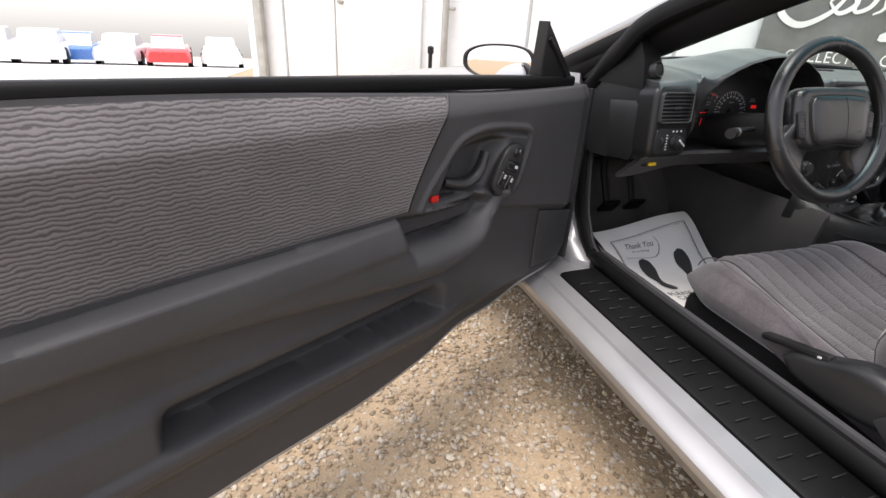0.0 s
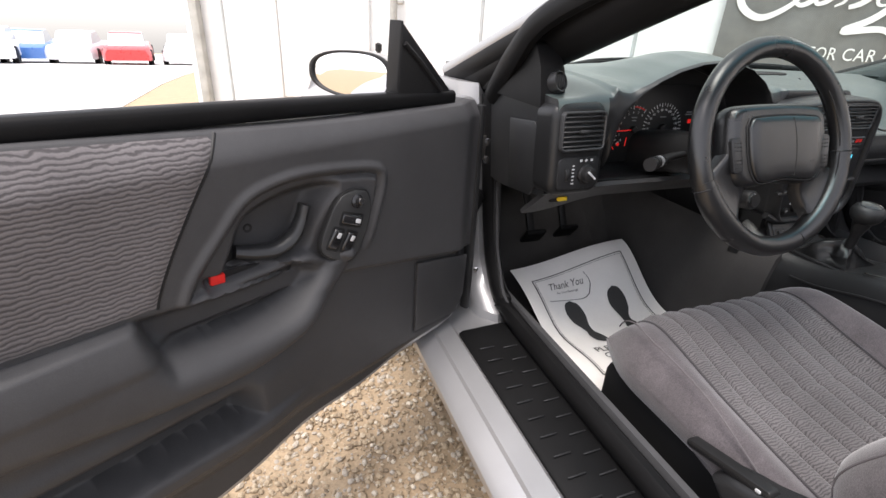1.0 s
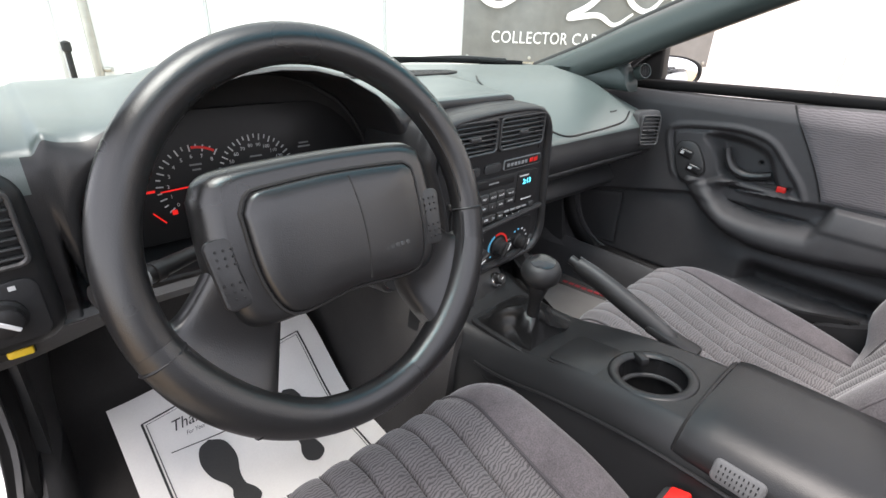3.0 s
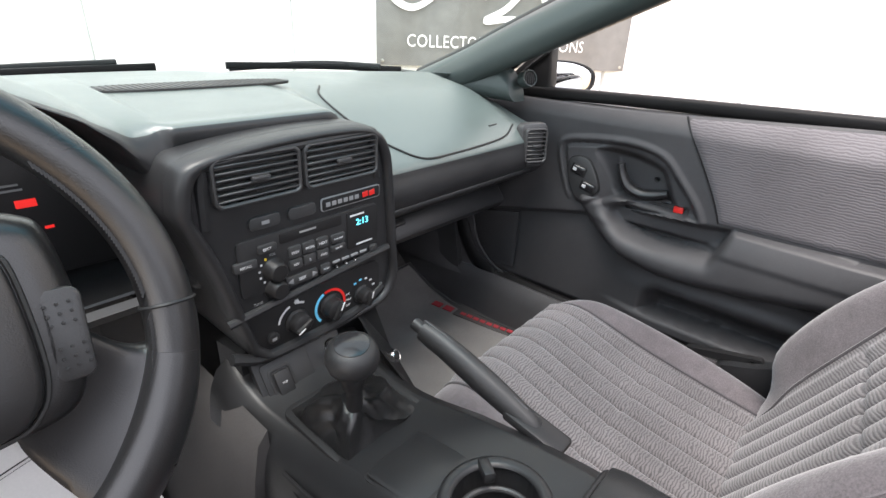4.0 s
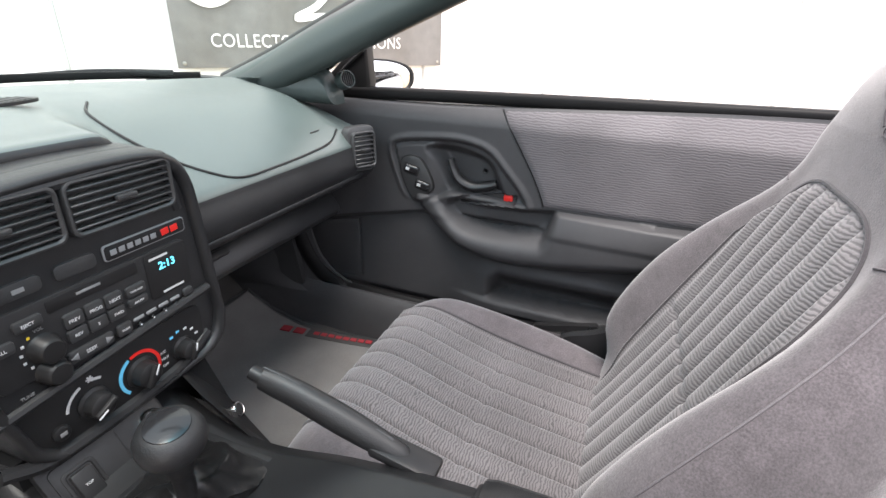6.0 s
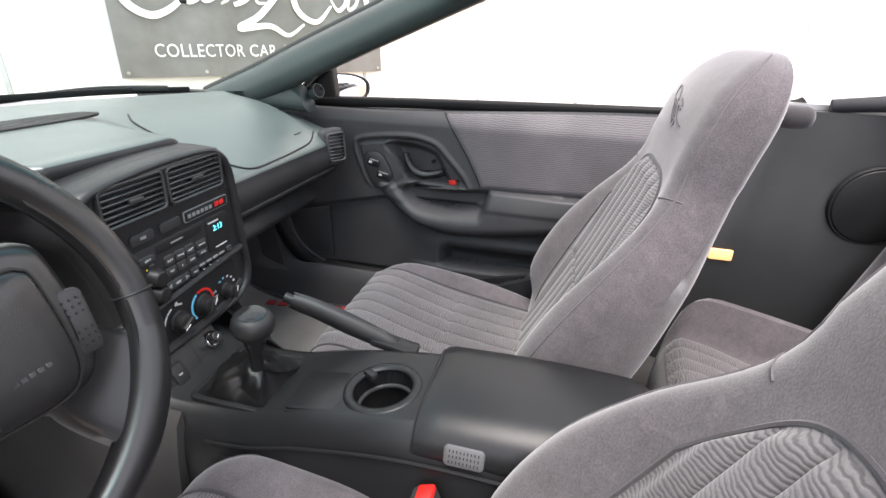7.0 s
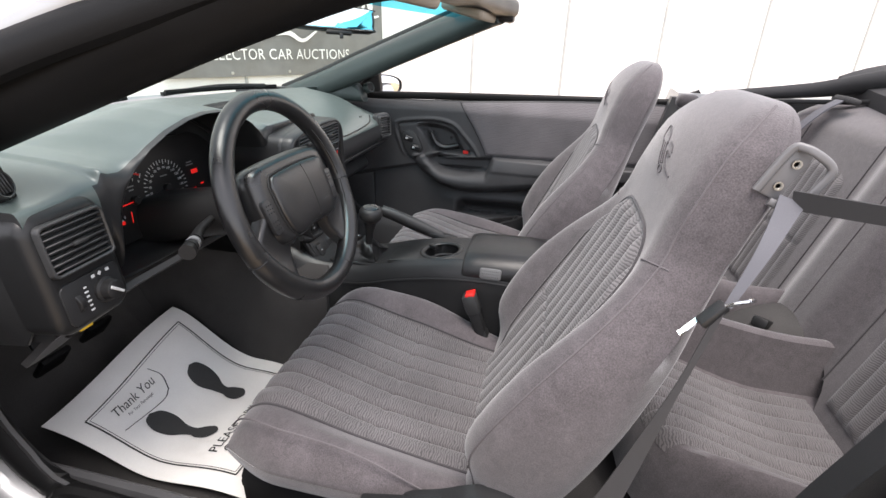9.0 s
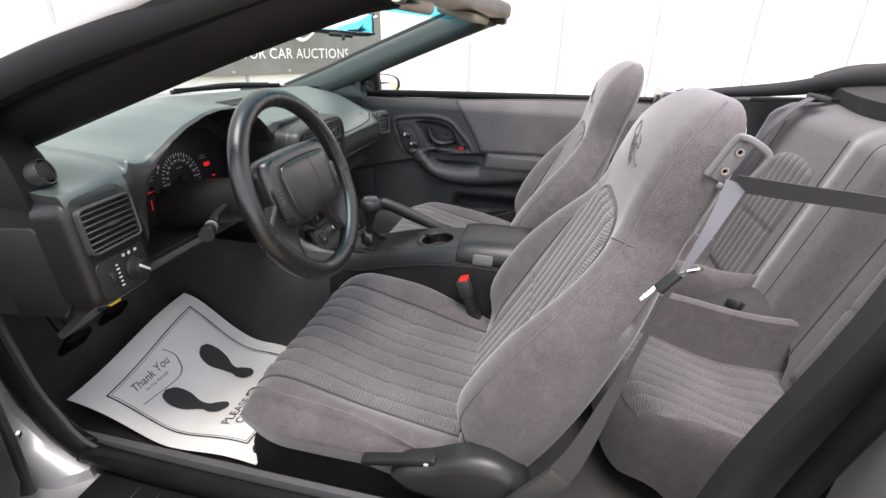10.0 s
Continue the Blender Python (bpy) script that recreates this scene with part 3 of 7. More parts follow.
            part("rim", b, SILVER, tyre, "silver alloy rim")
    return car


shell()

# ---- seats ----
def seat_half(l):
    return curve_table(l, [(-0.05, 0.205), (0.0, 0.215), (0.1, 0.234), (0.2, 0.236), (0.3, 0.214), (0.38, 0.181), (0.45, 0.163), (0.52, 0.154), (0.66, 0.138)])


def front_seat(name, label, driver):
    cx = -0.347 if driver else over(-0.347)
    s = thing(name, label, "car seat", "front bucket seats", at=(cx, -0.25, 0.24))
    base = Vector(s.location)
    k = -1 if driver else 1
    # cushion: a height field with soft raised bolsters and a rolled nose
    W = 0.157
    def mid_top(y):
        return curve_table(-y, [(0.03, 0.44), (0.1, 0.443), (0.26, 0.397), (0.46, 0.37), (0.55, 0.366)])
    def wing_top(y):
        return curve_table(-y, [(0.04, 0.444), (0.12, 0.449), (0.2, 0.443), (0.3, 0.427), (0.4, 0.404), (0.5, 0.384), (0.55, 0.38)])
    def half(y):
        return 0.236 - 0.02 * ease(y, -0.16, -0.04) - 0.016 * ease(-y, 0.36, 0.5)
    def top(x, y):
        w, a = half(y), abs(x)
        side = min(max((a - (w - 0.062)) / 0.062, 0), 1)
        lift = 0.028 * ease(x, W - 0.05, W + 0.04) * ease(-y, 0.42, 0.24) if driver else 0
        return mid_top(y) + lift + (wing_top(y) - mid_top(y)) * ease(a, W - 0.03, W + 0.05) - 0.062 * (1 - math.sqrt(1 - 0.9995 * side * side))
    def roll(x, y, z):
        t = min(max((y + 0.135) / 0.083, 0), 0.9995)
        e = math.sqrt(1 - t * t)
        return (x * (1 - 0.05 * t * t), y - base.y, 0.39 + (z - 0.39) * (0.1 + 0.9 * e) - base.z)
    ys = [-0.052, -0.0525, -0.0535, -0.0555, -0.059, -0.0635, -0.07, -0.078, -0.088, -0.1, -0.115] + span(-0.13, -0.53, 26)
    rings = []
    for y in ys:
        w = half(y)
        xs = [w * math.sin(math.pi / 2 * q) for q in span(-1, 1, 61)]
        low = [(w + 0.004, 0.395), (w + 0.002, 0.372), (w - 0.01, 0.358), (w - 0.04, 0.352)]
        rings.append([roll(x, y, z) for x, z in [(x, top(x, y)) for x in xs] + low + [(-x, z) for x, z in low[::-1]]])
    part("seat_cushion", loft(rings), VELOUR, s, "smooth grey velour cushion with raised side bolsters", 85)
    def ins(x, y):
        rib = abs(math.sin(math.pi * (x + W) / (2 * W / 8))) ** 0.7
        edge = min(ease(abs(x), W, W - 0.02), ease(-y, 0.054, 0.07))
        q = roll(x, y, top(x, y))
        return (q[0], q[1] + 0.004 * edge * rib ** 0.45 * ease(y, -0.09, -0.06), q[2] + 0.0012 + 0.0095 * edge * rib ** 0.45 - 0.0035 * edge * math.exp(-((y + 0.265) / 0.004) ** 2) - 0.0035 * edge * math.exp(-((y + 0.43) / 0.005) ** 2))
    part("cushion_insert", grid(ins, span(-W, W, 105), ys[1:11] + span(-0.13, -0.48, 70)), INSERT, s, "channelled insert of wavy woven grey cloth", 70)
    for x in (-W, W):
        p = [Vector(roll(x, y, top(x, y))) + Vector((0, 0, 0.001)) for y in ys[1:-4]]
        part("piping", sweep(p, circle(0.0024, 6)), VELOUR_DARK, s)
    for sx in (-1, 1):
        p = [Vector(roll(sx * (half(y) - 0.02), y, top(half(y) - 0.02, y))) for y in ys[3:-3]]
        part("seam", sweep(p, circle(0.0013, 6)), SEAM, s)
    # backrest in a slanted frame: hollow middle, wide bolsters, narrow head
    lean = radians(24.5 if driver else 21.5)
    foot = Vector((0, -0.468, 0.385))
    up, fwd = Vector((0, -math.sin(lean), math.cos(lean))), Vector((0, math.cos(lean), math.sin(lean)))
    L = 0.594
    def at(l, d):
        p = foot + up * l + fwd * d
        return p.y - base.y, p.z - base.z
    def mid_face(l):
        return curve_table(l, [(-0.09, 0.05), (0.0, 0.04), (0.16, 0.027), (0.3, 0.024), (0.4, 0.026), (0.5, 0.05), (0.6, 0.043)])
    def wing(l):
        return curve_table(l, [(-0.03, 0.0), (0.02, 0.02), (0.06, 0.05), (0.12, 0.06), (0.2, 0.055), (0.28, 0.036), (0.36, 0.013), (0.42, 0.002), (0.5, 0.0)])
    def width(l):
        return seat_half(max(min(l, 0.6), 0)) + (0.004 if l > 0.44 else 0) - (0.6 * l * l if l < 0 else 0)
    B = 0.142
    off = -0.004
    def face(x, l):
        w, a = width(l), abs(x)
        r = 0.05 - 0.01 * ease(l, 0.4, 0.5)
        side = min(max((a - (w - r)) / r, 0), 1)
        peak = min(B + 0.05, w - 0.02)
        return mid_face(l) + wing(l) * ease(a, min(B - 0.035, peak - 0.06), peak) - r * (1 - math.sqrt(1 - 0.9995 * side * side)) - 0.02 * ease(l, 0.42, 0.5) * (a / w) ** 2
    ls = [-0.092, -0.09, -0.085, -0.075] + span(-0.06, 0.46, 34) + [L - 0.12 * (1 - math.sin(radians(a))) for a in (-8, 2, 12, 22, 32, 42, 52, 61, 69, 76, 82, 86.5, 89.3)]
    def cap(l):
        tip = min(max((l - (L - 0.11)) / 0.11, 0), 0.9999)
        t2 = min(max((-0.06 - l) / 0.033, 0), 0.97)
        return math.sqrt(1 - tip ** 2.4), math.sqrt(1 - t2 * t2)
    rings = []
    for l in ls:
        e, e2 = cap(l)
        w = width(l)
        back = -0.058 + 0.013 * ease(l, 0.3, 0.52)
        pts = [(x, face(x, l)) for x in [w * math.sin(math.pi / 2 * q) for q in span(-1, 1, 65)]]
        d1 = pts[-1][1]
        tail = [(w + 0.003, d1 * 0.5 + back * 0.5), (w + 0.001, back + 0.03), (w - 0.008, back + 0.012), (w - 0.025, back + 0.002), (w * 0.5, back - 0.004)]
        pts += tail + [(-x, d) for x, d in tail[::-1]]
        ring = []
        for x, d in pts:
            mid = -0.012
            ring.append((x * (0.42 + 0.58 * e) * (0.94 + 0.06 * e2), *at(l, mid + (d - mid) * max(e, 0.04) * (0.5 + 0.5 * e2))))
        rings.append(ring)
    part("backrest", loft(rings), VELOUR, s, "tall grey velour backrest with a built-in head rest", 85)
    def arch(x):
        return 0.3 + 0.108 * (1 - abs(x / B) ** 4.5)
    def bins(x, f):
        l = -0.05 + (arch(x) + 0.05) * f
        rib = abs(math.sin(math.pi * (x + B) / (2 * B / 8)))
        edge = min(ease(abs(x), B, B - 0.02), ease(f, 1.0, 0.95))
        return (x + off, *at(l, face(x + off, l) + 0.0012 + 0.009 * edge * rib ** 0.45 - 0.0035 * edge * math.exp(-((l - 0.17) / 0.004) ** 2)))
    part("backrest_insert", grid(bins, span(-B, B, 105), span(0, 1, 80)), INSERT_BACK, s, "arched channelled insert of wavy woven cloth", 70)
    rim = [(-B, l) for l in span(-0.03, 0.29, 14)] + [(x, arch(x)) for x in [B * math.sin(radians(a)) for a in span(-89.5, 89.5, 61)]] + [(B, l) for l in span(0.29, -0.03, 14)]
    part("piping", sweep([(x + off, *at(l, face(x + off, l) + 0.001)) for x, l in rim], circle(0.0024, 6), up=(0, 1, 0)), VELOUR_DARK, s)
    # welt seams: across the shoulders and along the outer corners
    for sx in (-1, 1):
        p = [(sx * x, *at(l, face(sx * x, l) + 0.0004)) for x, l in [(0.132 + 0.04 * q, 0.385 + 0.016 * q) for q in span(0, 0.85, 9)]]
        part("seam", sweep(p, circle(0.001, 6), up=(0, 1, 0)), SEAM, s)
        seam = []
        for l in span(-0.03, 0.46, 40) + ls[38:-4]:
            e, e2 = cap(l)
            x = width(l) - 0.016
            seam.append((sx * x * (0.42 + 0.58 * e), *at(l, -0.012 + (face(x, l) + 0.012) * max(e, 0.04) + 0.0004)))
        part("seam", sweep(seam, circle(0.0013, 6), up=(0, 1, 0)), SEAM, s)
    # stitched emblem on the head rest, as plain looped strokes
    rim = [(0.0055 + 0.0045 * math.cos(a), -0.02 + 0.0045 * math.sin(a)) for a in span(0, 2 * math.pi, 10)]
    rim = [(x - 0.011, l) for x, l in rim]
    strokes = (
        ((0.002, 0.009), (0.012, 0.022), (0.0275, 0.028), (0.023, 0.0136), (0.016, 0.0088)),
        ((0.0153, 0.0087), (0.008, -0.006), (0.0015, -0.0173)),
        ((0.006, 0.011), (0.0, -0.001), (-0.006, -0.0128)),
        ((0.010, 0.0085), (0.004, -0.003), (-0.002, -0.0145)),
        ((-0.0015, 0.0141), (-0.009, 0.0114), (-0.0145, 0.0044)),
        ((-0.0145, -0.0004), (-0.0046, 0.0037), (-0.0076, -0.0051), (-0.0168, -0.0139), (-0.029, -0.0185)),
        rim)
    for stroke in strokes:
        p = []
        for x, l in stroke:
            e = cap(l + 0.489)[0]
            p.append(((1.9 * x - 0.016) * (0.42 + 0.58 * e), *at(l + 0.489, -0.012 + (face(1.9 * x - 0.016, l + 0.489) + 0.012) * e + 0.0003)))
        part("emblem_stitch", sweep(smooth_path(p, 4), circle(0.0009, 6), up=(0, 1, 0)), EMBLEM, s, "stitched looped emblem")
    # base, recliner cover and lever
    part("seat_plinth", rbox((0.44, 0.42, 0.11), 0.02, pose(0, -0.03, 0.068)), BLACK, s, "black plastic seat base")
    for x in (-0.15, 0.15):
        part("seat_rail", rbox((0.035, 0.5, 0.03), 0.004, pose(x, -0.03, 0.015)), BLACK, s)
    out = smooth_path([(0.075, 0.0), (0.05, 0.022), (0.0, 0.035), (-0.06, 0.055), (-0.115, 0.05), (-0.155, 0.018), (-0.16, -0.02), (-0.12, -0.045), (-0.05, -0.05), (0.02, -0.04), (0.065, -0.022)], 4)[:-1]
    m = frame_at((k * 0.222, -0.146, 0.15), (0, 1, -0.12), (0, 0.12, 1))
    b = pillow([(p.x * 0.86, p.y * 0.84) for p in out], 0.042, 0.02)
    bmesh.ops.transform(b, matrix=m @ Matrix.Diagonal((1, 1, 1.0 if m.to_3x3().col[2].x * k > 0 else -1.0, 1)), verts=b.verts)
    cover = part("recliner_cover", b, PLASTIC_DARK, s, "scuffed grey plastic recliner cover")
    out = rrect(0.12, 0.013, 0.006, 4)
    m2 = frame_at((k * 0.24, -0.095, 0.168), (0, 1, -0.25), (0, 0.25, 1))
    b = plate(out, 0.016, None, 0.004)
    bmesh.ops.transform(b, matrix=m2 @ Matrix.Diagonal((1, 1, 1.0 if m2.to_3x3().col[2].x * k > 0 else -1.0, 1)), verts=b.verts)
    lever = part("recliner_lever", b, BLACK, s, "black recliner lever with a white mark")
    b = plate(rrect(0.007, 0.004, 0.0015, 3), 0.0175, None, 0.0004)
    bmesh.ops.transform(b, matrix=m2 @ pose(-0.045, 0, 0) @ Matrix.Diagonal((1, 1, 1.0 if m2.to_3x3().col[2].x * k > 0 else -1.0, 1)), verts=b.verts)
    part("lever_mark", b, WHITE_MARK, lever)
    # belt guide bracket on the head's outer side
    if driver:
        w = width(0.52)
        q = at(0.535, -0.018)
        mm = frame_at((-w - 0.001, q[0], q[1]), tuple(Vector((0, -fwd.y, -fwd.z))), tuple(up))
        if mm.to_3x3().col[2].x > 0:
            mm = mm @ Matrix.Diagonal((1, 1, -1, 1))
        bk = part("belt_guide", plate(rrect(0.022, 0.05, 0.004), 0.003, mm, 0.001), ENAMEL, s, "grey enamel belt guide bracket")
        loop = [mm @ (Vector(p) * 0.82) for p in ((-0.014, -0.03, 0.003), (-0.013, 0.024, 0.004), (-0.004, 0.033, 0.008), (0.012, 0.033, 0.014), (0.03, 0.028, 0.016), (0.034, 0.014, 0.016), (0.031, -0.02, 0.014), (0.022, -0.032, 0.012), (0.004, -0.034, 0.008))]
        part("guide_loop", sweep(smooth_path(loop, 6), rrect(0.008, 0.006, 0.0025, 3), up=(1, 0, 0)), ENAMEL, bk)
        for z in (-0.012, 0.012):
            part("bolt", lathe([(0.0045, 0.004), (0.0045, 0.0055), (0.003, 0.0055), (0.002, 0.004)], mm @ pose(0.002, z, 0), 10), STEEL, bk)
    return s


front_seat("driver_seat", "grey velour driver's bucket seat with wavy cloth insert", True)
front_seat("passenger_seat", "grey velour passenger bucket seat with wavy cloth insert", False)


def rear_bench():
    s = thing("rear_bench_seat", "grey velour rear seat with two hollowed places", "car seat", at=(MID, -0.95, 0.24))
    b0 = Vector(s.location)
    for k in (-1, 1):
        c = MID + k * 0.262
        H = 0.192
        def pt(x, y):
            u = (x - c) / H
            inner, outer = ease(-k * u, 0.64, 0.78), ease(k * u, 0.62, 0.84)
            z = 0.432 - 0.06 * ease(-y, 0.67, 0.93)
            z += inner * (0.51 - 0.03 * ease(-y, 0.72, 0.98) - z) + outer * ((0.5 if k > 0 else 0.45) - 0.2 * max(-y - 0.72, 0) - z)
            z -= 0.11 * (1 - math.sqrt(max(1 - min(max((y + 0.7) / 0.045, 0), 1) ** 2, 0)))
            y -= 0.08 * max(k * (x - MID) - 0.22, 0) + ((0.09 if k > 0 else 0.13) * max(k * u, 0) ** (6 if k > 0 else 4) + 0.02 * max(-k * u, 0) ** 5) * ease(y, -1.05, -0.75)
            z -= 0.09 * (1 - math.sqrt(max(1 - min(max((abs(u) - 0.84) / 0.16, 0), 1) ** 2, 0)))
            return (x - b0.x, y - b0.y, z - b0.z)
        part("seat_cushion", grid(pt, [c + H * v for v in [-1, -0.998, -0.99, -0.975, -0.95] + span(-0.92, 0.92, 36) + [0.95, 0.975, 0.99, 0.998, 1]], [-0.655, -0.6551, -0.6554, -0.656, -0.658, -0.662, -0.668, -0.676, -0.686] + span(-0.7, -1.08, 34), 0.035, (0, 0, -1)), VELOUR, s, "grey velour rear seat cushion")
        def ins(x, f):
            q = pt(x * 1.15 + c, -0.672 - 0.33 * f)
            rib = abs(math.sin(math.pi * (x + 0.105) / 0.03))
            edge = min(ease(abs(x), 0.105, 0.095), ease(f, 0, 0.04), ease(f, 1, 0.96))
            return (q[0], q[1], q[2] + 0.001 + 0.006 * edge * rib ** 0.5)
        part("cushion_insert", grid(ins, span(-0.105, 0.105, 64), span(0, 1, 30)), INSERT, s, "", 70)
        c2 = MID + k * 0.27
        H2 = 0.268
        def bk(x, z):
            u = (x - c2) / H2
            y = -1.0 - (z - 0.36) * 0.3 + 0.03 * ease(abs(u), 0.5, 0.85)
            e = ease(k * u, 0.86, 1.0)
            y -= 0.018 * e * e
            y -= 0.1 * max((z - 0.80) / 0.06, 0) ** 2
            return (x - b0.x, y - b0.y, z - b0.z)
        def cut(x, f):
            lo = 0.36 + 0.11 * math.sqrt(max(1 - ((x - MID) / 0.17) ** 2, 0)) if abs(x - MID) < 0.17 else 0.36
            return bk(x, lo + (0.86 - lo) * f)
        part("backrest", grid(cut, span(c2 - H2, c2 + H2, 50), span(0, 1, 36), 0.1, (0, -1, 0)), VELOUR, s, "grey velour rear backrest")
        def bi(x, f):
            top = 0.70 + 0.035 * math.sqrt(max(1 - (x / 0.112) ** 2, 0))
            z = 0.40 + (top - 0.40) * f
            q = bk(x + c2 + k * 0.02, z)
            rib = abs(math.sin(math.pi * (x + 0.11) / 0.0314))
            edge = min(ease(abs(x), 0.11, 0.1), ease(f, 1, 0.96), ease(f, 0, 0.04))
            return (q[0], q[1] + 0.001 + 0.007 * edge * rib ** 0.5 - 0.004 * math.exp(-((z - 0.56) / 0.004) ** 2), q[2])
        part("backrest_insert", grid(bi, span(-0.11, 0.11, 71), span(0, 1, 44)), INSERT_BACK, s, "", 70)
        for dx in (-0.15, 0.15):
            p = [Vector(bk(c2 + k * 0.02 + dx, z)) + Vector((0, 0.001, 0)) for z in span(0.42, 0.8, 14)]
            part("seam", sweep(p, circle(0.0018, 6), up=(0, 1, 0)), VELOUR_DARK, s)
    def bridge(x, z):
        return (x - b0.x, -1.0 - (z - 0.36) * 0.3 + 0.028 - 0.1 * max((z - 0.80) / 0.06, 0) ** 2 - 0.004 * math.exp(-((x - MID) / 0.004) ** 2) - b0.y, z - b0.z)
    part("backrest_bridge", grid(bridge, span(MID - 0.05, MID + 0.05, 15), span(0.468, 0.86, 30), 0.05, (0, -1, 0)), VELOUR, s, "velour strip between the two backrests")
    # hump of the tunnel between the places
    def hump(x, y):
        return (x - b0.x, y - b0.y, 0.25 + 0.13 * math.sqrt(max(1 - ((x - MID) / 0.16) ** 2, 0)) + 0.1 * ease(-y, 0.78, 1.02) * ease(abs(x - MID), 0.115, 0.06) - b0.z)
    part("tunnel_carpet", grid(hump, span(MID - 0.16, MID + 0.16, 20), span(-0.69, -1.06, 12), 0.02, (0, 0, -1)), CARPET, s, "charcoal carpet over the tunnel between the places")
    part("belt_buckle", rbox((0.03, 0.07, 0.022), 0.005, pose(-0.02, 0.0, 0.215, 25, 0, 50)), BLACK, s, "black rear belt buckle")
    return s


rear_bench()


# ---- doors ----
LIP = [(0.624, 0.597), (0.608, 0.625), (0.572, 0.665), (0.545, 0.693), (0.515, 0.706), (0.466, 0.712), (0.39, 0.706), (0.343, 0.697), (0.334, 0.68), (0.344, 0.643), (0.371, 0.582), (0.4, 0.572), (0.44, 0.588), (0.47, 0.602), (0.52, 0.6)]
FLOOR = [(0.578, 0.605), (0.561, 0.636), (0.544, 0.669), (0.517, 0.684), (0.471, 0.694), (0.415, 0.692), (0.432, 0.669), (0.449, 0.641), (0.464, 0.612), (0.5, 0.607)]
SPINE = smooth_path([(0.392, 0.606, 0), (0.412, 0.585, 0), (0.437, 0.557, 0), (0.47, 0.532, 0), (0.515, 0.513, 0), (0.58, 0.504, 0), (0.66, 0.508, 0), (0.75, 0.52, 0), (0.87, 0.538, 0), (1.02, 0.557, 0), (1.3, 0.578, 0)], 5)
POCKET = [(0.678, 0.598), (0.675, 0.567), (0.659, 0.55), (0.615, 0.534), (0.542, 0.526), (0.487, 0.541), (0.458, 0.567), (0.458, 0.583), (0.475, 0.595), (0.52, 0.59), (0.6, 0.592)]
LIP, FLOOR, POCKET = [[(q.x, q.y) for q in smooth_path([(a, b, 0) for a, b in o] + [(*o[0], 0)], 3)[:-1]] for o in (LIP, FLOOR, POCKET)]
SPEAKER = [(0.095, 0.475), (0.238, 0.505), (0.24, 0.362), (0.125, 0.352), (0.1, 0.385)]


def panel_belt(u):
    return 0.768 + 0.03 * ease(u, 0.3, 1.1)


def panel_low(u):
    return 0.34 - 0.045 * ease(u, 0.1, 0.4) - 0.045 * ease(u, 0.4, 0.8) - 0.01 * ease(u, 0.9, 1.2)


@functools.lru_cache(maxsize=None)
def panel_v(u, z):
    """How far the door trim stands out at u along the door and height z."""
    crease = 0.486 + 0.215 * (min(u, 0.4) - 0.096)
    v = 0.014 * ease(z, crease - 0.006, crease + 0.008) - 0.034 * ease(z, 0.74, 0.80) - 0.02 * ease(u, 0.14, 0.08)
    if 0.34 < u and 0.44 < z < 0.63:
        if u < 0.72:
            v -= 0.018 * ease(inside(u, z, POCKET), 0.004, -0.014)
        d, side = 1e9, 1
        for p, q in zip(SPINE, SPINE[1:]):
            if abs(p.x - u) < 0.12:
                e = q - p
                f = min(max(((u - p.x) * e.x + (z - p.y) * e.y) / e.length_squared, 0), 1)
                h = math.hypot(u - p.x - e.x * f, z - p.y - e.y * f)
                if h < d:
                    d, side = h, e.x * (z - p.y) - e.y * (u - p.x)
        reach = 0.026 + 0.012 * ease(u, 0.45, 0.6)
        if side > 0 and u > 0.6:
            reach += 0.075 * ease(u, 0.655, 0.69) * ease(z, 0.604, 0.596)
        t = min(d / reach, 1)
        hump = (1 - t ** 2.4) ** 0.9
        arm = (0.02 + 0.026 * ease(u, 0.41, 0.5)) * hump * ease(u, 0.37, 0.405) * ease(z, 0.604, 0.594)
        v = max(v, arm + 0.25 * v) if arm > 0.001 else v
    if 0.3 < u < 0.66 and z > 0.55:
        d = inside(u, z, LIP)
        v += 0.005 * ease(abs(d - 0.004), 0.010, 0.0) * ease(z, 0.57, 0.6) - 0.008 * ease(d, 0.0, -0.008) * ease(z, 0.575, 0.6)
        v -= 0.03 * ease(inside(u, z, FLOOR), 0.008, -0.016)
        v += 0.012 * ease(u, 0.45, 0.41) * ease(d, -0.002, -0.014)
        if 0.46 < u < 0.6 and z < 0.625:
            v -= 0.01 * ease(abs(z - 0.597 - 0.12 * (u - 0.53)), 0.011, 0.007) * ease(abs(u - 0.54), 0.062, 0.056)
    if z < 0.52:
        v += 0.016 * ease(z, 0.47, 0.43) * ease(u, 0.45, 0.6)
        slot = ease(u, 0.548, 0.585) * ease(u, 1.058, 1.03)
        v -= 0.056 * slot * ease(z, 0.455, 0.394) * ease(z, 0.379, 0.385)
        v += 0.008 * ease(u, 0.45, 0.55) * ease(abs(z - 0.366), 0.018, 0.006)
        v -= 0.022 * ease(z, 0.35, 0.31)
        if u < 0.3:
            d = inside(u, z, SPEAKER)
            v -= 0.004 * ease(abs(d), 0.005, 0.001)
    return v


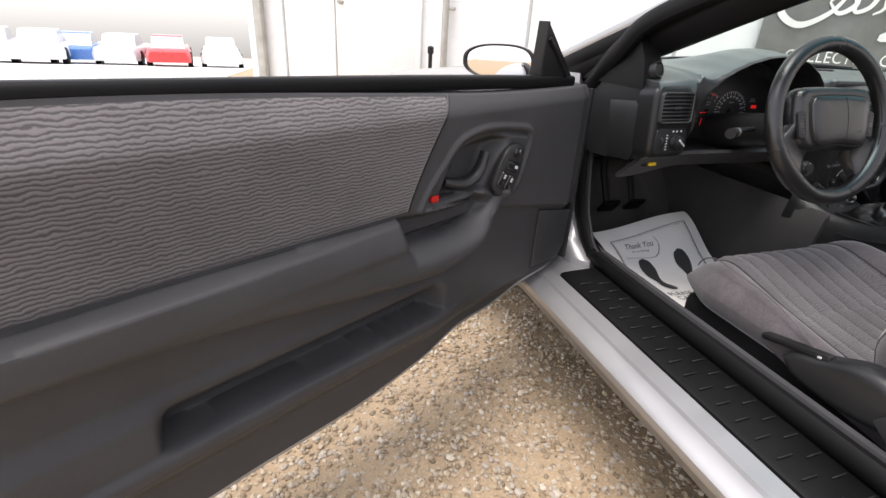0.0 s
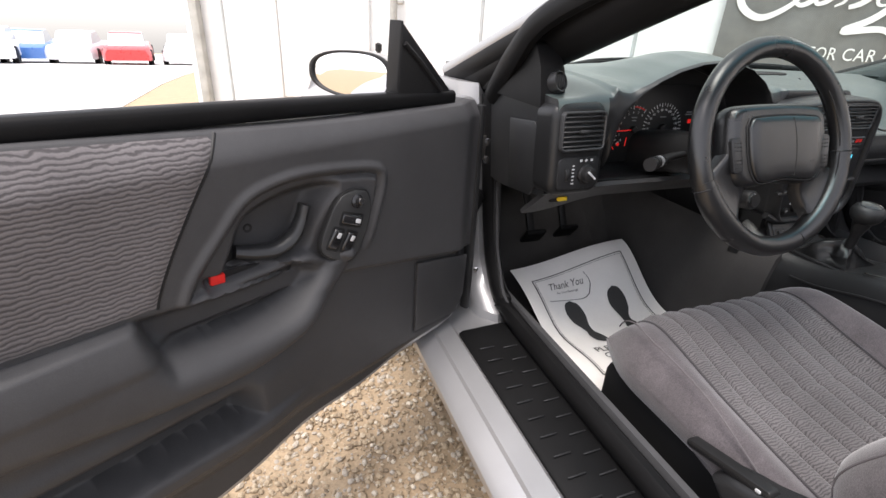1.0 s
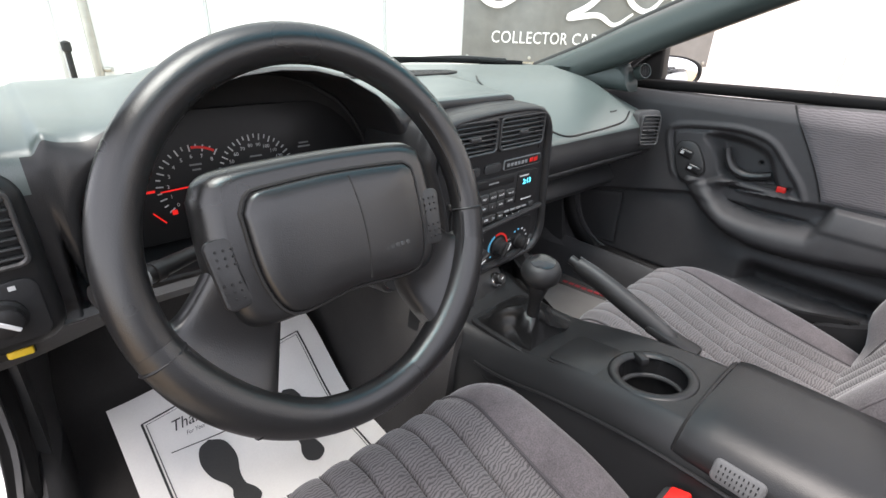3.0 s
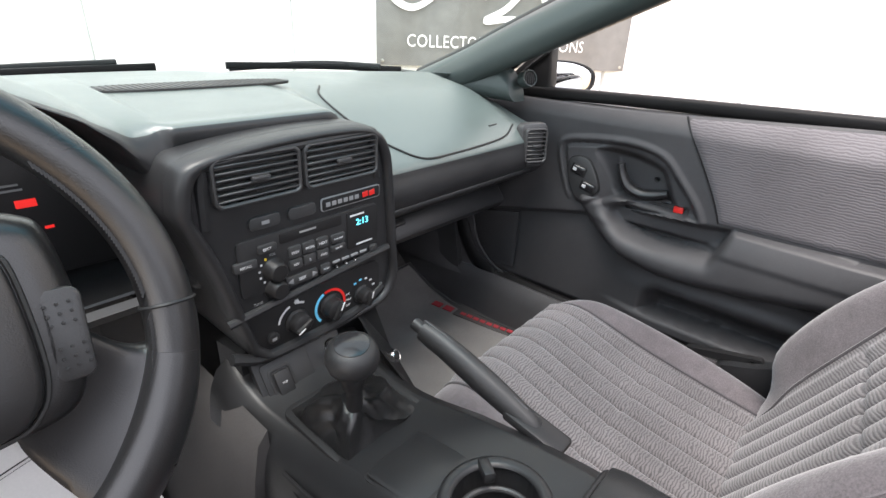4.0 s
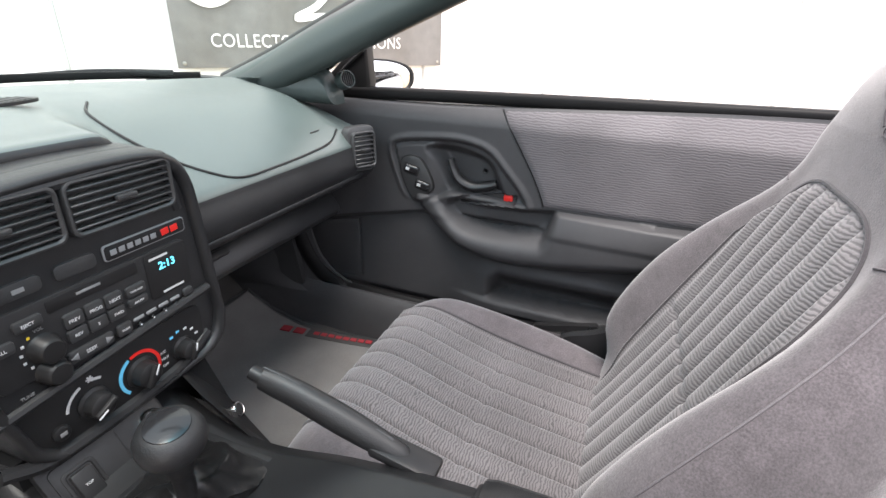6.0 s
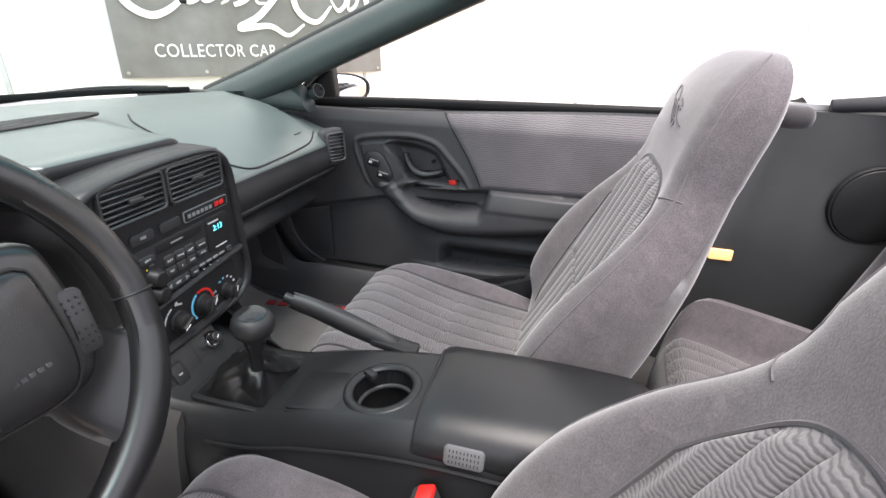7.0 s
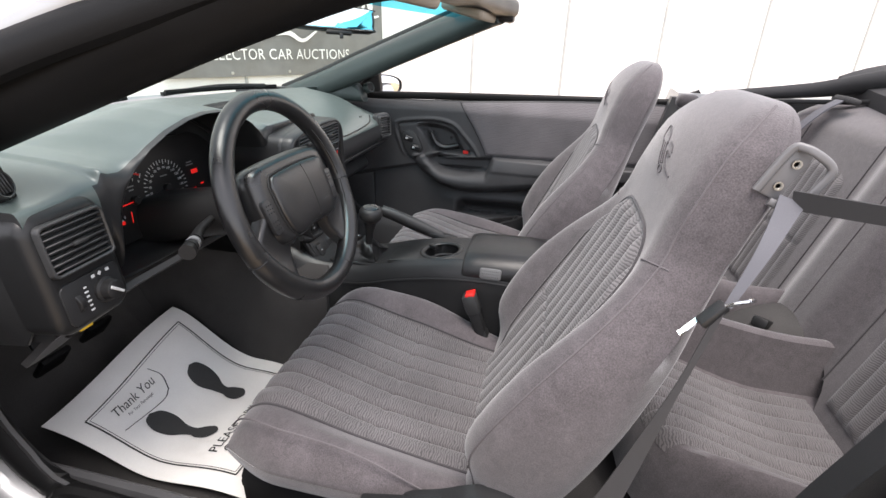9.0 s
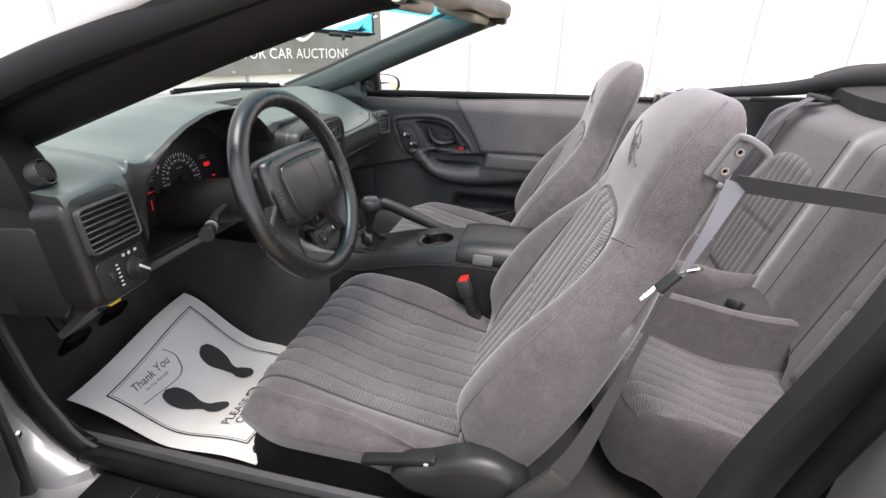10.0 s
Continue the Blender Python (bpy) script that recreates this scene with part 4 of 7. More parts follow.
def door(name, label, driver):
    if driver:
        hinge = Vector((-0.66, 0.221, 0))
        along, inward = Vector((-0.874, -0.485, 0)), Vector((0.485, -0.874, 0))
    else:
        hinge = Vector((0.635, 0.39, 0))
        along, inward = Vector((0, -1, 0)), Vector((-1, 0, 0))
    d = thing(name, label, "car door", "front doors", at=hinge)
    def P(u, v, z):
        return along * u + inward * v + Vector((0, 0, z))
    us = span(0.075, 0.7, 230) + span(0.7, 1.24, 100)[1:]
    fs = span(0, 1, 190)
    def surf(u, f):
        z = panel_low(u) + (panel_belt(u) - panel_low(u)) * f
        return P(u, panel_v(u, z), z)
    part("door_trim", grid(surf, us, fs, 0.05, -inward), DOOR_GREY, d, "moulded grey vinyl door trim", 60)
    def cloth(f, g):
        zb, zt = 0.603 + 0.005 * f, panel_belt(0.6 + 0.6 * f) - 0.004
        z = zb + (zt - zb) * g
        edge = 0.654 - 0.098 * g ** 1.2
        u = edge + (1.235 - edge) * f
        puff = 0.0045 * min(ease(f, 0, 0.014), ease(g, 0, 0.04), ease(g, 1, 0.95))
        return P(u, panel_v(u, z) - 0.001 + puff, z)
    part("cloth_panel", grid(cloth, span(0, 1, 80), span(0, 1, 30)), DOOR_CLOTH if driver else DOOR_CLOTH_R, d, "grey wavy-pattern cloth insert")
    part("cloth_groove", sweep([cloth(0, g) for g in span(0, 1, 16)], circle(0.0022, 6), up=tuple(inward)), BLACK, d)
    m = frame_at((0, 0, 0), along, (0, 0, 1))
    sgn = 1 if m.to_3x3().col[2].dot(inward) > 0 else -1
    mi = m @ Matrix.Diagonal((1, 1, sgn, 1))
    part("door_skin", rbox((1.26, 0.5, 0.1), 0.014, mi @ pose(0.645, 0.515, -0.105)), SILVER, d, "silver painted outer door skin")
    edge = [P(0.07, -0.012, z) for z in span(0.335, 0.76, 12)]
    part("trim_edge", sweep(edge, rrect(0.014, 0.02, 0.004, 2), up=tuple(inward)), PLASTIC_DARK, d)
    low = [P(u, panel_v(u, panel_low(u)) - 0.012, panel_low(u) - 0.004) for u in span(0.08, 1.24, 30)]
    part("trim_edge", sweep(low, rrect(0.02, 0.012, 0.003, 2), up=(0, 0, 1)), SILVER, d, "thin silver door edge below the trim")
    part("belt_seal", sweep(smooth_path([P(0.13, -0.036, 0.776), P(0.6, -0.036, 0.79), P(1.24, -0.036, 0.803)]), rrect(0.03, 0.024, 0.008, 3)), RUBBER, d, "black rubber window seal")
    tri = [(0.12, 0.772), (0.258, 0.772), (0.264, 0.80), (0.256, 0.892), (0.249, 0.888)]
    sail = part("mirror_sail", plate(tri, 0.024, mi @ pose(0, 0, -0.05), 0.004), BLACK, d, "black plastic mirror sail")
    part("sail_rib", sweep([P(0.165, -0.024, 0.79), P(0.215, -0.024, 0.835), P(0.25, -0.024, 0.862)], circle(0.004, 8), up=tuple(inward)), BLACK, sail)
    # inside release handle, hooked
    hp = [P(0.552, -0.012, 0.628), P(0.53, -0.006, 0.622), P(0.505, -0.001, 0.62), P(0.482, 0.003, 0.63), P(0.468, 0.005, 0.65), P(0.46, 0.005, 0.672)]
    part("release_handle", sweep(smooth_path(hp, 6), [(a * 0.7, b) for a, b in circle(0.0135, 12)], up=tuple(inward), taper=lambda f: 0.75 + 0.3 * math.sin(math.pi * min(f + 0.15, 1))), PLASTIC_DARK, d, "dark plastic inside release handle")
    part("handle_base", lathe([(0.014, -0.012), (0.014, 0.004), (0.011, 0.007), (0.004, 0.008)], mi @ pose(0.56, 0.626, -0.024), 16), PLASTIC_DARK, d)
    part("trim_screw", lathe([(0.006, 0), (0.006, 0.003), (0.003, 0.002)], mi @ pose(0.525, 0.648, -0.026), 12), BLACK, d)
    # lock slider
    slot = part("lock_slot", plate(rrect(0.12, 0.02, 0.004), 0.002, mi @ pose(0.54, 0.598, -0.006, 0, 0, 6), 0.0006), BLACK, d, "black lock slider slot")
    part("lock_button", rbox((0.018, 0.013, 0.008), 0.002, mi @ pose(0.582, 0.606, -0.001, 0, 0, 6)), RED, slot, "bright red lock button")
    part("lock_thumb", rbox((0.008, 0.009, 0.008), 0.002, mi @ pose(0.53, 0.597, -0.002, 0, 0, 6)), BLACK, slot)
    # switch plate
    sp = smooth_path([(0.389, 0.68), (0.368, 0.671), (0.364, 0.64), (0.384, 0.592), (0.405, 0.577), (0.436, 0.592), (0.45, 0.613), (0.431, 0.655), (0.412, 0.676), (0.389, 0.68)], 4)[:-1]
    def switches(rows):
        for u, z, r, a, b in rows:
            part("switch_well", plate(rrect(a + 0.005, b + 0.005, 0.004), 0.0072, mi @ pose(u, z, 0.0175, 0, 0, r), 0.0008), BLACK, pl)
            part("rocker", rbox((a, b, 0.009), 0.0042, mi @ pose(u, z, 0.0235, 0, 7, r), 3), GLOSS_BLACK, pl, "black rocker switch")
            part("rocker_mark", rbox((0.008, 0.006, 0.001), 0.0004, mi @ pose(u - a * 0.22 * math.cos(radians(r)), z - a * 0.22 * math.sin(radians(r)), 0.0292, 0, 7, r), 1), WHITE_MARK, pl)
    def gap(pts):
        cu, cz = sum(p[0] for p in pts) / len(pts), sum(p[1] for p in pts) / len(pts)
        part("plate_gap", plate([(cu + (a - cu) * 1.05, cz + (b - cz) * 1.05) for a, b in pts], 0.0066, mi @ pose(0, 0, 0.016), 0.0006), BLACK, d)
    if driver:
        gap([(p.x, p.y) for p in sp])
        pl = part("switch_plate", plate([(p.x, p.y) for p in sp], 0.008, mi @ pose(0, 0, 0.016), 0.002), PLASTIC, d, "switch plate with three rocker switches")
        switches(((0.398, 0.639, 20, 0.036, 0.016), (0.427, 0.618, -62, 0.03, 0.018), (0.4045, 0.607, -62, 0.03, 0.018)))
        part("mirror_knob", lathe([(0.0095, 0.005), (0.0095, 0.009), (0.006, 0.011), (0.006, 0.017), (0.0045, 0.019), (0.001, 0.019)], mi @ pose(0.388, 0.662, 0.018, -15, 0, 0), 16), GLOSS_BLACK, pl, "mirror adjuster knob")
    else:
        gap([(0.392 + (p.x - 0.405) * 0.82, 0.63 + (p.y - 0.63) * 0.85) for p in sp])
        pl = part("switch_plate", plate([(0.392 + (p.x - 0.405) * 0.82, 0.63 + (p.y - 0.63) * 0.85) for p in sp], 0.008, mi @ pose(0, 0, 0.016), 0.002), PLASTIC, d, "switch plate with two rocker switches")
        switches(((0.382, 0.645, -15, 0.03, 0.017), (0.407, 0.614, -15, 0.03, 0.017)))
    # speaker grille with rows of holes
    sg = part("speaker_grille", plate([(u, z) for u, z in SPEAKER], 0.003, mi @ pose(0, 0, 0.0, 0, 0, 0), 0.001), DOOR_GREY, d, "perforated speaker grille")
    bm = bmesh.new()
    n = 0
    z = 0.357
    while z < 0.505:
        u = 0.1 + 0.0023 * (n % 2)
        while u < 0.236:
            if inside(u, z, SPEAKER) < -0.007:
                q = mi @ Vector((u, z, 0.0033))
                r = 0.0013
                c = [bm.verts.new(q + along * (r * math.cos(a)) + Vector((0, 0, r * math.sin(a)))) for a in (0, 1.57, 3.14, 4.71)]
                bm.faces.new(c)
            u += 0.0046
        z += 0.004
        n += 1
    tagged(part("grille_hole", bm, BLACK, sg), kind="stuff")
    # outside mirror
    if driver:
        hous = [Vector(p) for p in ((-0.905, 0.15, 0.805), (-0.92, 0.2, 0.815), (-0.97, 0.25, 0.815))]
        axis = Vector((-0.72, 0.69, 0.0)).normalized()
        fx = Vector((-0.66, 0.75, 0)).normalized()
        c = Vector((-0.955, 0.212, 0.808))
        mw, mh = 0.165, 0.072
    else:
        fx = Vector((0.8, -0.6, 0)).normalized()
        c = Vector((0.735, 0.15, 0.803))
        mw, mh = 0.175, 0.08
    mm = frame_at(c - hinge, fx, (0, 0, 1))
    to_eye = Vector((0, -1, 0))
    if mm.to_3x3().col[2].dot(to_eye) < 0:
        mm = mm @ Matrix.Diagonal((1, 1, -1, 1))
    egg = [(mw / 2 * math.copysign(abs(math.cos(a)) ** 0.8, math.cos(a)) * (1.0 if math.cos(a) > 0 else 1.0), mh / 2 * math.copysign(abs(math.sin(a)) ** 0.75, math.sin(a)) * (1 - 0.12 * math.cos(a))) for a in [2 * math.pi * i / 36 for i in range(36)]]
    rings = [[(x * s, y * s, z) for x, y in egg] for z, s in ((-0.075, 0.35), (-0.06, 0.7), (-0.03, 0.95), (0.0, 1.0), (0.006, 0.985), (0.004, 0.94), (-0.002, 0.92))]
    b = loft(rings)
    bmesh.ops.transform(b, matrix=mm, verts=b.verts)
    mir = part("door_mirror", b, SILVER if driver else SILVER, d, "silver door mirror housing")
    b = plate([(x * 0.93, y * 0.93) for x, y in egg], 0.002, mm @ pose(0, 0, 0.002), 0.0005)
    part("mirror_glass", b, MIRROR, mir, "mirror glass")
    b = plate([(x * 1.02, y * 1.02) for x, y in egg], 0.006, mm @ pose(0, 0, 0.001), 0.0015, hole=[(x * 0.92, y * 0.92) for x, y in egg])
    part("mirror_rim", b, BLACK, mir)
    foot = P(0.23, -0.06, 0.795)
    part("mirror_arm", sweep([foot, (mm @ Vector((-mw * 0.36, -0.006, -0.03)) + foot) * 0.5, mm @ Vector((-mw * 0.3, 0, -0.03))], circle(0.02, 10, 0.028)), BLACK, mir)
    return d


door("driver_door", "wide open driver's door with grey vinyl and cloth trim", True)
door("passenger_door", "closed passenger door with grey vinyl and cloth trim", False)

# ---- dashboard ----
HOOD = [(-0.53, 0.64), (-0.524, 0.69), (-0.517, 0.735), (-0.502, 0.768), (-0.478, 0.795), (-0.448, 0.815), (-0.41, 0.832), (-0.36, 0.845), (-0.32, 0.849), (-0.28, 0.847), (-0.24, 0.837), (-0.2, 0.815), (-0.178, 0.793), (-0.16, 0.765), (-0.15, 0.742), (-0.14, 0.69)]


def hood_z(x):
    return line_table(x, HOOD)


def dash_rows(x):
    """Dash profile at x, from the glass over the lip to the underside: points (y, z)."""
    a = abs(x - MID) / 0.6
    yw = 0.6 - 0.22 * a ** 2.2
    p = ease(x, 0.05, 0.135)
    mid = ease(x, -0.175, -0.14) * ease(x, 0.09, 0.04)
    turn = 0.14 * max(-0.568 - x, 0)
    end = ease(a, 0.86, 1.0)
    h = ease(x, -0.538, -0.526) * ease(x, -0.13, -0.142)
    A = max(hood_z(x), 0.67)
    T = 0.5 * (A + 0.811 + math.sqrt((A + 0.003 - 0.803) ** 2 + 0.0002))
    flat = [(yw, 0.785), (yw - 0.09, 0.812 - 0.01 * end), (0.3, 0.815 - 0.012 * end), (0.17 - turn, 0.81 - 0.015 * end), (0.1 - turn, 0.80 - 0.01 * end + 0.006 * mid), (0.075 - turn - 0.006 * mid, 0.785 + 0.013 * mid), (0.072 - turn + 0.02 * mid, 0.74), (0.08 - turn, 0.68), (0.085 - turn, 0.645), (0.10 - turn, 0.622), (0.3, 0.6), (0.45, 0.7)]
    hood = [(yw, 0.785), (yw - 0.09, 0.812), (0.32, 0.82 + 0.35 * max(A - 0.82, 0)), (0.19, max(T + 0.006, 0.815)), (0.108, T + 0.002), (0.076, T - 0.004 - 0.01 * ease(T - A, 0.008, 0.04)), (0.082, A - 0.002), (0.19, A - 0.02), (0.2, 0.65), (0.11, 0.632), (0.3, 0.6), (0.45, 0.7)]
    airbag = [(yw, 0.785), (yw - 0.09, 0.808), (0.32, 0.808 - 0.02 * end), (0.22, 0.79 - 0.03 * end), (0.14, 0.752 - 0.02 * end), (0.085, 0.716), (0.075, 0.695), (0.07, 0.665), (0.085, 0.637), (0.12, 0.622), (0.3, 0.6), (0.45, 0.7)]
    out = []
    for f, q, r in zip(flat, hood, airbag):
        y = f[0] + (q[0] - f[0]) * h
        z = f[1] + (q[1] - f[1]) * h
        out.append((y + (r[0] - y) * p, z + (r[1] - z) * p))
    return out


def dash_curve(x):
    return smooth_path([(x, y, z) for y, z in dash_rows(x)], 5)


def grille(parent, o, m, w, h, slats, name="vent_slat"):
    """Air vent: frame, near-black back painted as the duct's shade, tilted slats, thumb tab; m: centre of the face."""
    fr = part("air_vent", plate(rrect(w, h, 0.008), 0.009, m, 0.0018, hole=rrect(w - 0.008, h - 0.008, 0.006)), PLASTIC, parent, "slatted air vent")
    # shallow near-black sheet paints the shade deep inside the vent
    part("vent_shade_back", plate(rrect(w - 0.006, h - 0.006, 0.006), 0.0008, m @ pose(0, 0, -0.002), 0.0003), VOID, fr)
    for i in range(slats):
        y = -h / 2 + 0.0045 + (h - 0.009) * (i + 0.5) / slats
        part(name, rbox((w - 0.008, 0.0022, 0.008), 0.0008, m @ pose(0, y, 0.0042, 8), 1), PLASTIC, fr)
    for i in range(5):
        x = -w / 2 + w * (i + 0.7) / 5.4
        part("vent_vane", rbox((0.0022, h - 0.01, 0.003), 0.0004, m @ pose(x, 0, -0.003), 1), PLASTIC_DARK, fr)
    part("vent_tab", rbox((0.02, 0.005, 0.006), 0.0015, m @ pose(0, 0, 0.0085)), PLASTIC, fr)
    return fr


def arc_mark(m, r, a0, a1, width, z=0.0, n=16, thick=0.0006):
    pts = span(a0, a1, n)
    rings = []
    for a in pts:
        c, s_ = math.cos(radians(a)), math.sin(radians(a))
        rings.append([m @ Vector((q * c, q * s_, z + t)) for q, t in ((r, 0), (r + width, 0), (r + width, thick), (r, thick))])
    return loft(rings)


def dashboard():
    d = thing("dashboard", "dark grey moulded dashboard with vents and lit gauges", "dashboard", at=(MID, 0.3, 0.7))
    o = Vector(d.location)
    shift = Matrix.Translation(-o)
    def put(name, bm, mat, label="", parent=None, angle=40):
        bmesh.ops.transform(bm, matrix=shift, verts=bm.verts)
        return part(name, bm, mat, parent or d, label, angle)
    xs = span(-0.652, -0.55, 16) + span(-0.545, -0.49, 28) + span(-0.485, -0.18, 52) + span(-0.176, -0.125, 24) + span(-0.12, over(-0.64), 84)
    pad = put("dash_pad", loft([dash_curve(x) for x in xs], caps=True), DASH_TOP_SHEEN, "dark grey grained dash pad", None, 50)
    # upper rows keep the sheen-pale copy, front and underside the plain dark one
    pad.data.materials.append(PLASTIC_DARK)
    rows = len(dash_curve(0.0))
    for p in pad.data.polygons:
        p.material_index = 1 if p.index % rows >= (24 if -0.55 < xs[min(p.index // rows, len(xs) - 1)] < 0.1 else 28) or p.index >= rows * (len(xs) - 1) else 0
    # airbag door line on the passenger side
    def on(x, f):
        c = dash_curve(x)
        i = min(int(f), len(c) - 2)
        return c[i].lerp(c[i + 1], f - i) + Vector((0, -0.0006, 0.0008))
    line = [on(x, f) for x, f in ((0.176, 12), (0.15, 14), (0.145, 17), (0.16, 20), (0.19, 23), (0.23, 25.4), (0.3, 25.6), (0.38, 25.2), (0.45, 24.4), (0.5, 22.5))]
    put("airbag_line", sweep(smooth_path(line, 5), circle(0.0018, 6)), BLACK)
    put("airbag_mark", sweep([on(0.43, 22.0), on(0.455, 21.9)], circle(0.0012, 5)), PLASTIC_DARK)
    put("glove_shelf", sweep(smooth_path([on(x, 38.5) + Vector((0, 0.001, 0)) for x in span(0.14, 0.53, 9)], 3), rrect(0.01, 0.009, 0.003, 3)), PLASTIC_DARK, "lip along the glove box top")
    gb = put("glove_box", rbox((0.4, 0.03, 0.075), 0.012, pose(0.33, 0.155, 0.588, -40)), PLASTIC_DARK, "dark glove box door")
    put("glove_latch", rbox((0.05, 0.008, 0.012), 0.002, pose(0.2, 0.126, 0.6, -40)), BLACK, "", gb)
    # top speaker grille
    g = put("top_grille", plate([(0.14 * math.copysign(abs(math.cos(a)) ** 0.7, math.cos(a)), 0.032 * math.sin(a)) for a in [2 * math.pi * i / 40 for i in range(40)]], 0.004, pose(MID + 0.01, 0.275, 0.8125, 0, 0, 0), 0.001), BLACK, "slotted dash top grille")
    for i in range(34):
        x = -0.125 + i * 0.0076
        put("grille_bar", rbox((0.003, 0.056 * (1 - (x / 0.15) ** 4), 0.0016), 0.0004, pose(MID + 0.01 + x, 0.275, 0.8164), 1), BLACK, "", g)
    # round demister outlets by the pillars
    for k in (-1, 1):
        c = Vector((-0.628, 0.107, 0.812))
        m = frame_at((c.x if k < 0 else over(c.x) + 0.022, c.y + (0 if k < 0 else 0.03), c.z), (0.9, 0.35 * -k, 0), (0, 0.35, 1))
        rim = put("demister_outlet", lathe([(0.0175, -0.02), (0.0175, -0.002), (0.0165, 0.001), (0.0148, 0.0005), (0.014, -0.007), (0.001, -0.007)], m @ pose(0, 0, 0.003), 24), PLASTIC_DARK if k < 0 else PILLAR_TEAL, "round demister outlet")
        for i in range(5):
            put("outlet_slat", rbox((0.002, 0.024, 0.005), 0.0006, m @ pose(-0.0096 + 0.0048 * i, 0, 0.0005), 1), PLASTIC_DARK, "", rim)
    # driver's vent and lamp switch panel
    m = frame_at((-0.604, 0.058, 0.709), (0.99, 0.08, 0), (0, 0.1, 1))
    # same plastic as the dash; the darker console colour paints in its shade
    sp = put("side_panel", pillow(rrect(0.112, 0.154, 0.024, 7), 0.05, 0.014, m @ pose(0, 0, -0.046)), CONSOLE_TOP, "side panel with vent and lamp switch, shade painted in")
    grille(sp, o, shift @ m @ pose(0, 0.031, 0.004), 0.09, 0.064, 7)
    put("switch_recess", plate(rrect(0.086, 0.054, 0.01), 0.003, m @ pose(0, -0.039, 0.003), 0.001), PLASTIC_DARK, "", sp)
    kn = put("lamp_knob", lathe([(0.0165, 0), (0.0165, 0.004), (0.0135, 0.006), (0.0125, 0.016), (0.010, 0.018), (0.001, 0.018)], m @ pose(0.014, -0.041, 0.006), 24), BLACK, "lamp switch knob with white pointer", sp)
    put("knob_pointer", rbox((0.021, 0.0035, 0.002), 0.0006, m @ pose(0.014, -0.041, 0.0245, 0, 0, -40), 1), WHITE_MARK, "", kn)
    put("dimmer_wheel", lathe([(0.0125, -0.004), (0.0135, -0.003), (0.0135, 0.003), (0.0125, 0.004)], m @ pose(-0.024, -0.041, -0.002, 0, 90), 20), BLACK, "ribbed dimmer wheel", sp)
    for i in range(6):
        put("dimmer_mark", rbox((0.004 if i % 2 else 0.0055, 0.0022, 0.0006), 0.0002, m @ pose(-0.0115, -0.056 + 0.006 * i, 0.0064), 1), WHITE_MARK, "", sp)
    for x, r in ((0.004, 0), (0.014, 45), (0.026, 0)):
        put("lamp_mark", rbox((0.005, 0.004, 0.0006), 0.0002, m @ pose(x, -0.018, 0.0064, 0, 0, r), 1), WHITE_MARK, "", sp)
    # knee panel under the cluster
    def knee(x, f):
        lo = Vector((x, 0.155, 0.585 - 0.025 * ease(x, -0.45, -0.63)))
        hi = Vector((x, 0.082 - 0.01 * ease(x, -0.5, -0.62), 0.632))
        return hi.lerp(lo, f)
    put("knee_panel", grid(knee, span(-0.64, -0.14, 30), span(0, 1, 6), 0.012, (0, 0.6, 0.5)), DOOR_GREY, "grey knee panel under the dash")
    put("release_tag", rbox((0.02, 0.008, 0.008), 0.002, pose(-0.591, 0.1, 0.606)), YELLOW, "yellow tag")
    put("tag_clip", rbox((0.034, 0.01, 0.012), 0.002, pose(-0.597, 0.107, 0.605)), BLACK)
    fuse = [(0.0, 0.06), (0.09, 0.07), (0.13, 0.04), (0.13, -0.02), (0.1, -0.06), (0.02, -0.07)]
    put("end_cover", plate(fuse, 0.004, frame_at((-0.654, 0.21, 0.675), (0, -1, 0), (0, 0, 1)), 0.0015), PLASTIC_DARK, "fuse cover on the dash end")
    # instrument cluster
    m = frame_at((-0.325, 0.186, 0.722), (1, 0, 0), (0, 0.12, 1))
    face = [(x + 0.325, min(hood_z(x) - 0.722, 0.075)) for x in span(-0.53, -0.135, 30)] + [(0.19, -0.075), (-0.2, -0.075)]
    cl = put("gauge_face", plate(face, 0.004, m @ pose(0, 0, -0.004), 0.001), BLACK, "black instrument cluster with red needles")
    for cx, cy, r, a0, a1, n in ((0.012, -0.01, 0.05, 215, -20, 29), (-0.062, -0.012, 0.048, 215, 55, 17)):
        for i in range(n):
            a = radians(a0 + (a1 - a0) * i / (n - 1))
            big = i % 2 == 0
            q = r - (0.004 if big else 0.0025)
            put("dial_tick", rbox((0.008 if big else 0.005, 0.0017, 0.0006), 0.0002, m @ pose(cx + q * math.cos(a), cy + q * math.sin(a), 0.001, 0, 0, math.degrees(a)), 1), WHITE_MARK, "", cl)
            if big:
                q = r - 0.0135
                num = str(i * 5 + 10) if n == 29 else str(i // 2)
                put("dial_number", text_mesh(num, 0.0046, m @ pose(cx + q * math.cos(a) - 0.0019 * len(num), cy + q * math.sin(a) - 0.0023, 0.001), 0.0002), WHITE_MARK, "", cl)
        put("dial_hub", lathe([(0.0075, 0.0), (0.0075, 0.006), (0.006, 0.008), (0.001, 0.0085)], m @ pose(cx, cy, 0), 18), BLACK, "", cl)
    put("red_zone", arc_mark(m @ pose(-0.062, -0.012, 0), 0.043, 58, 92, 0.003, 0.0014), RED, "", cl)
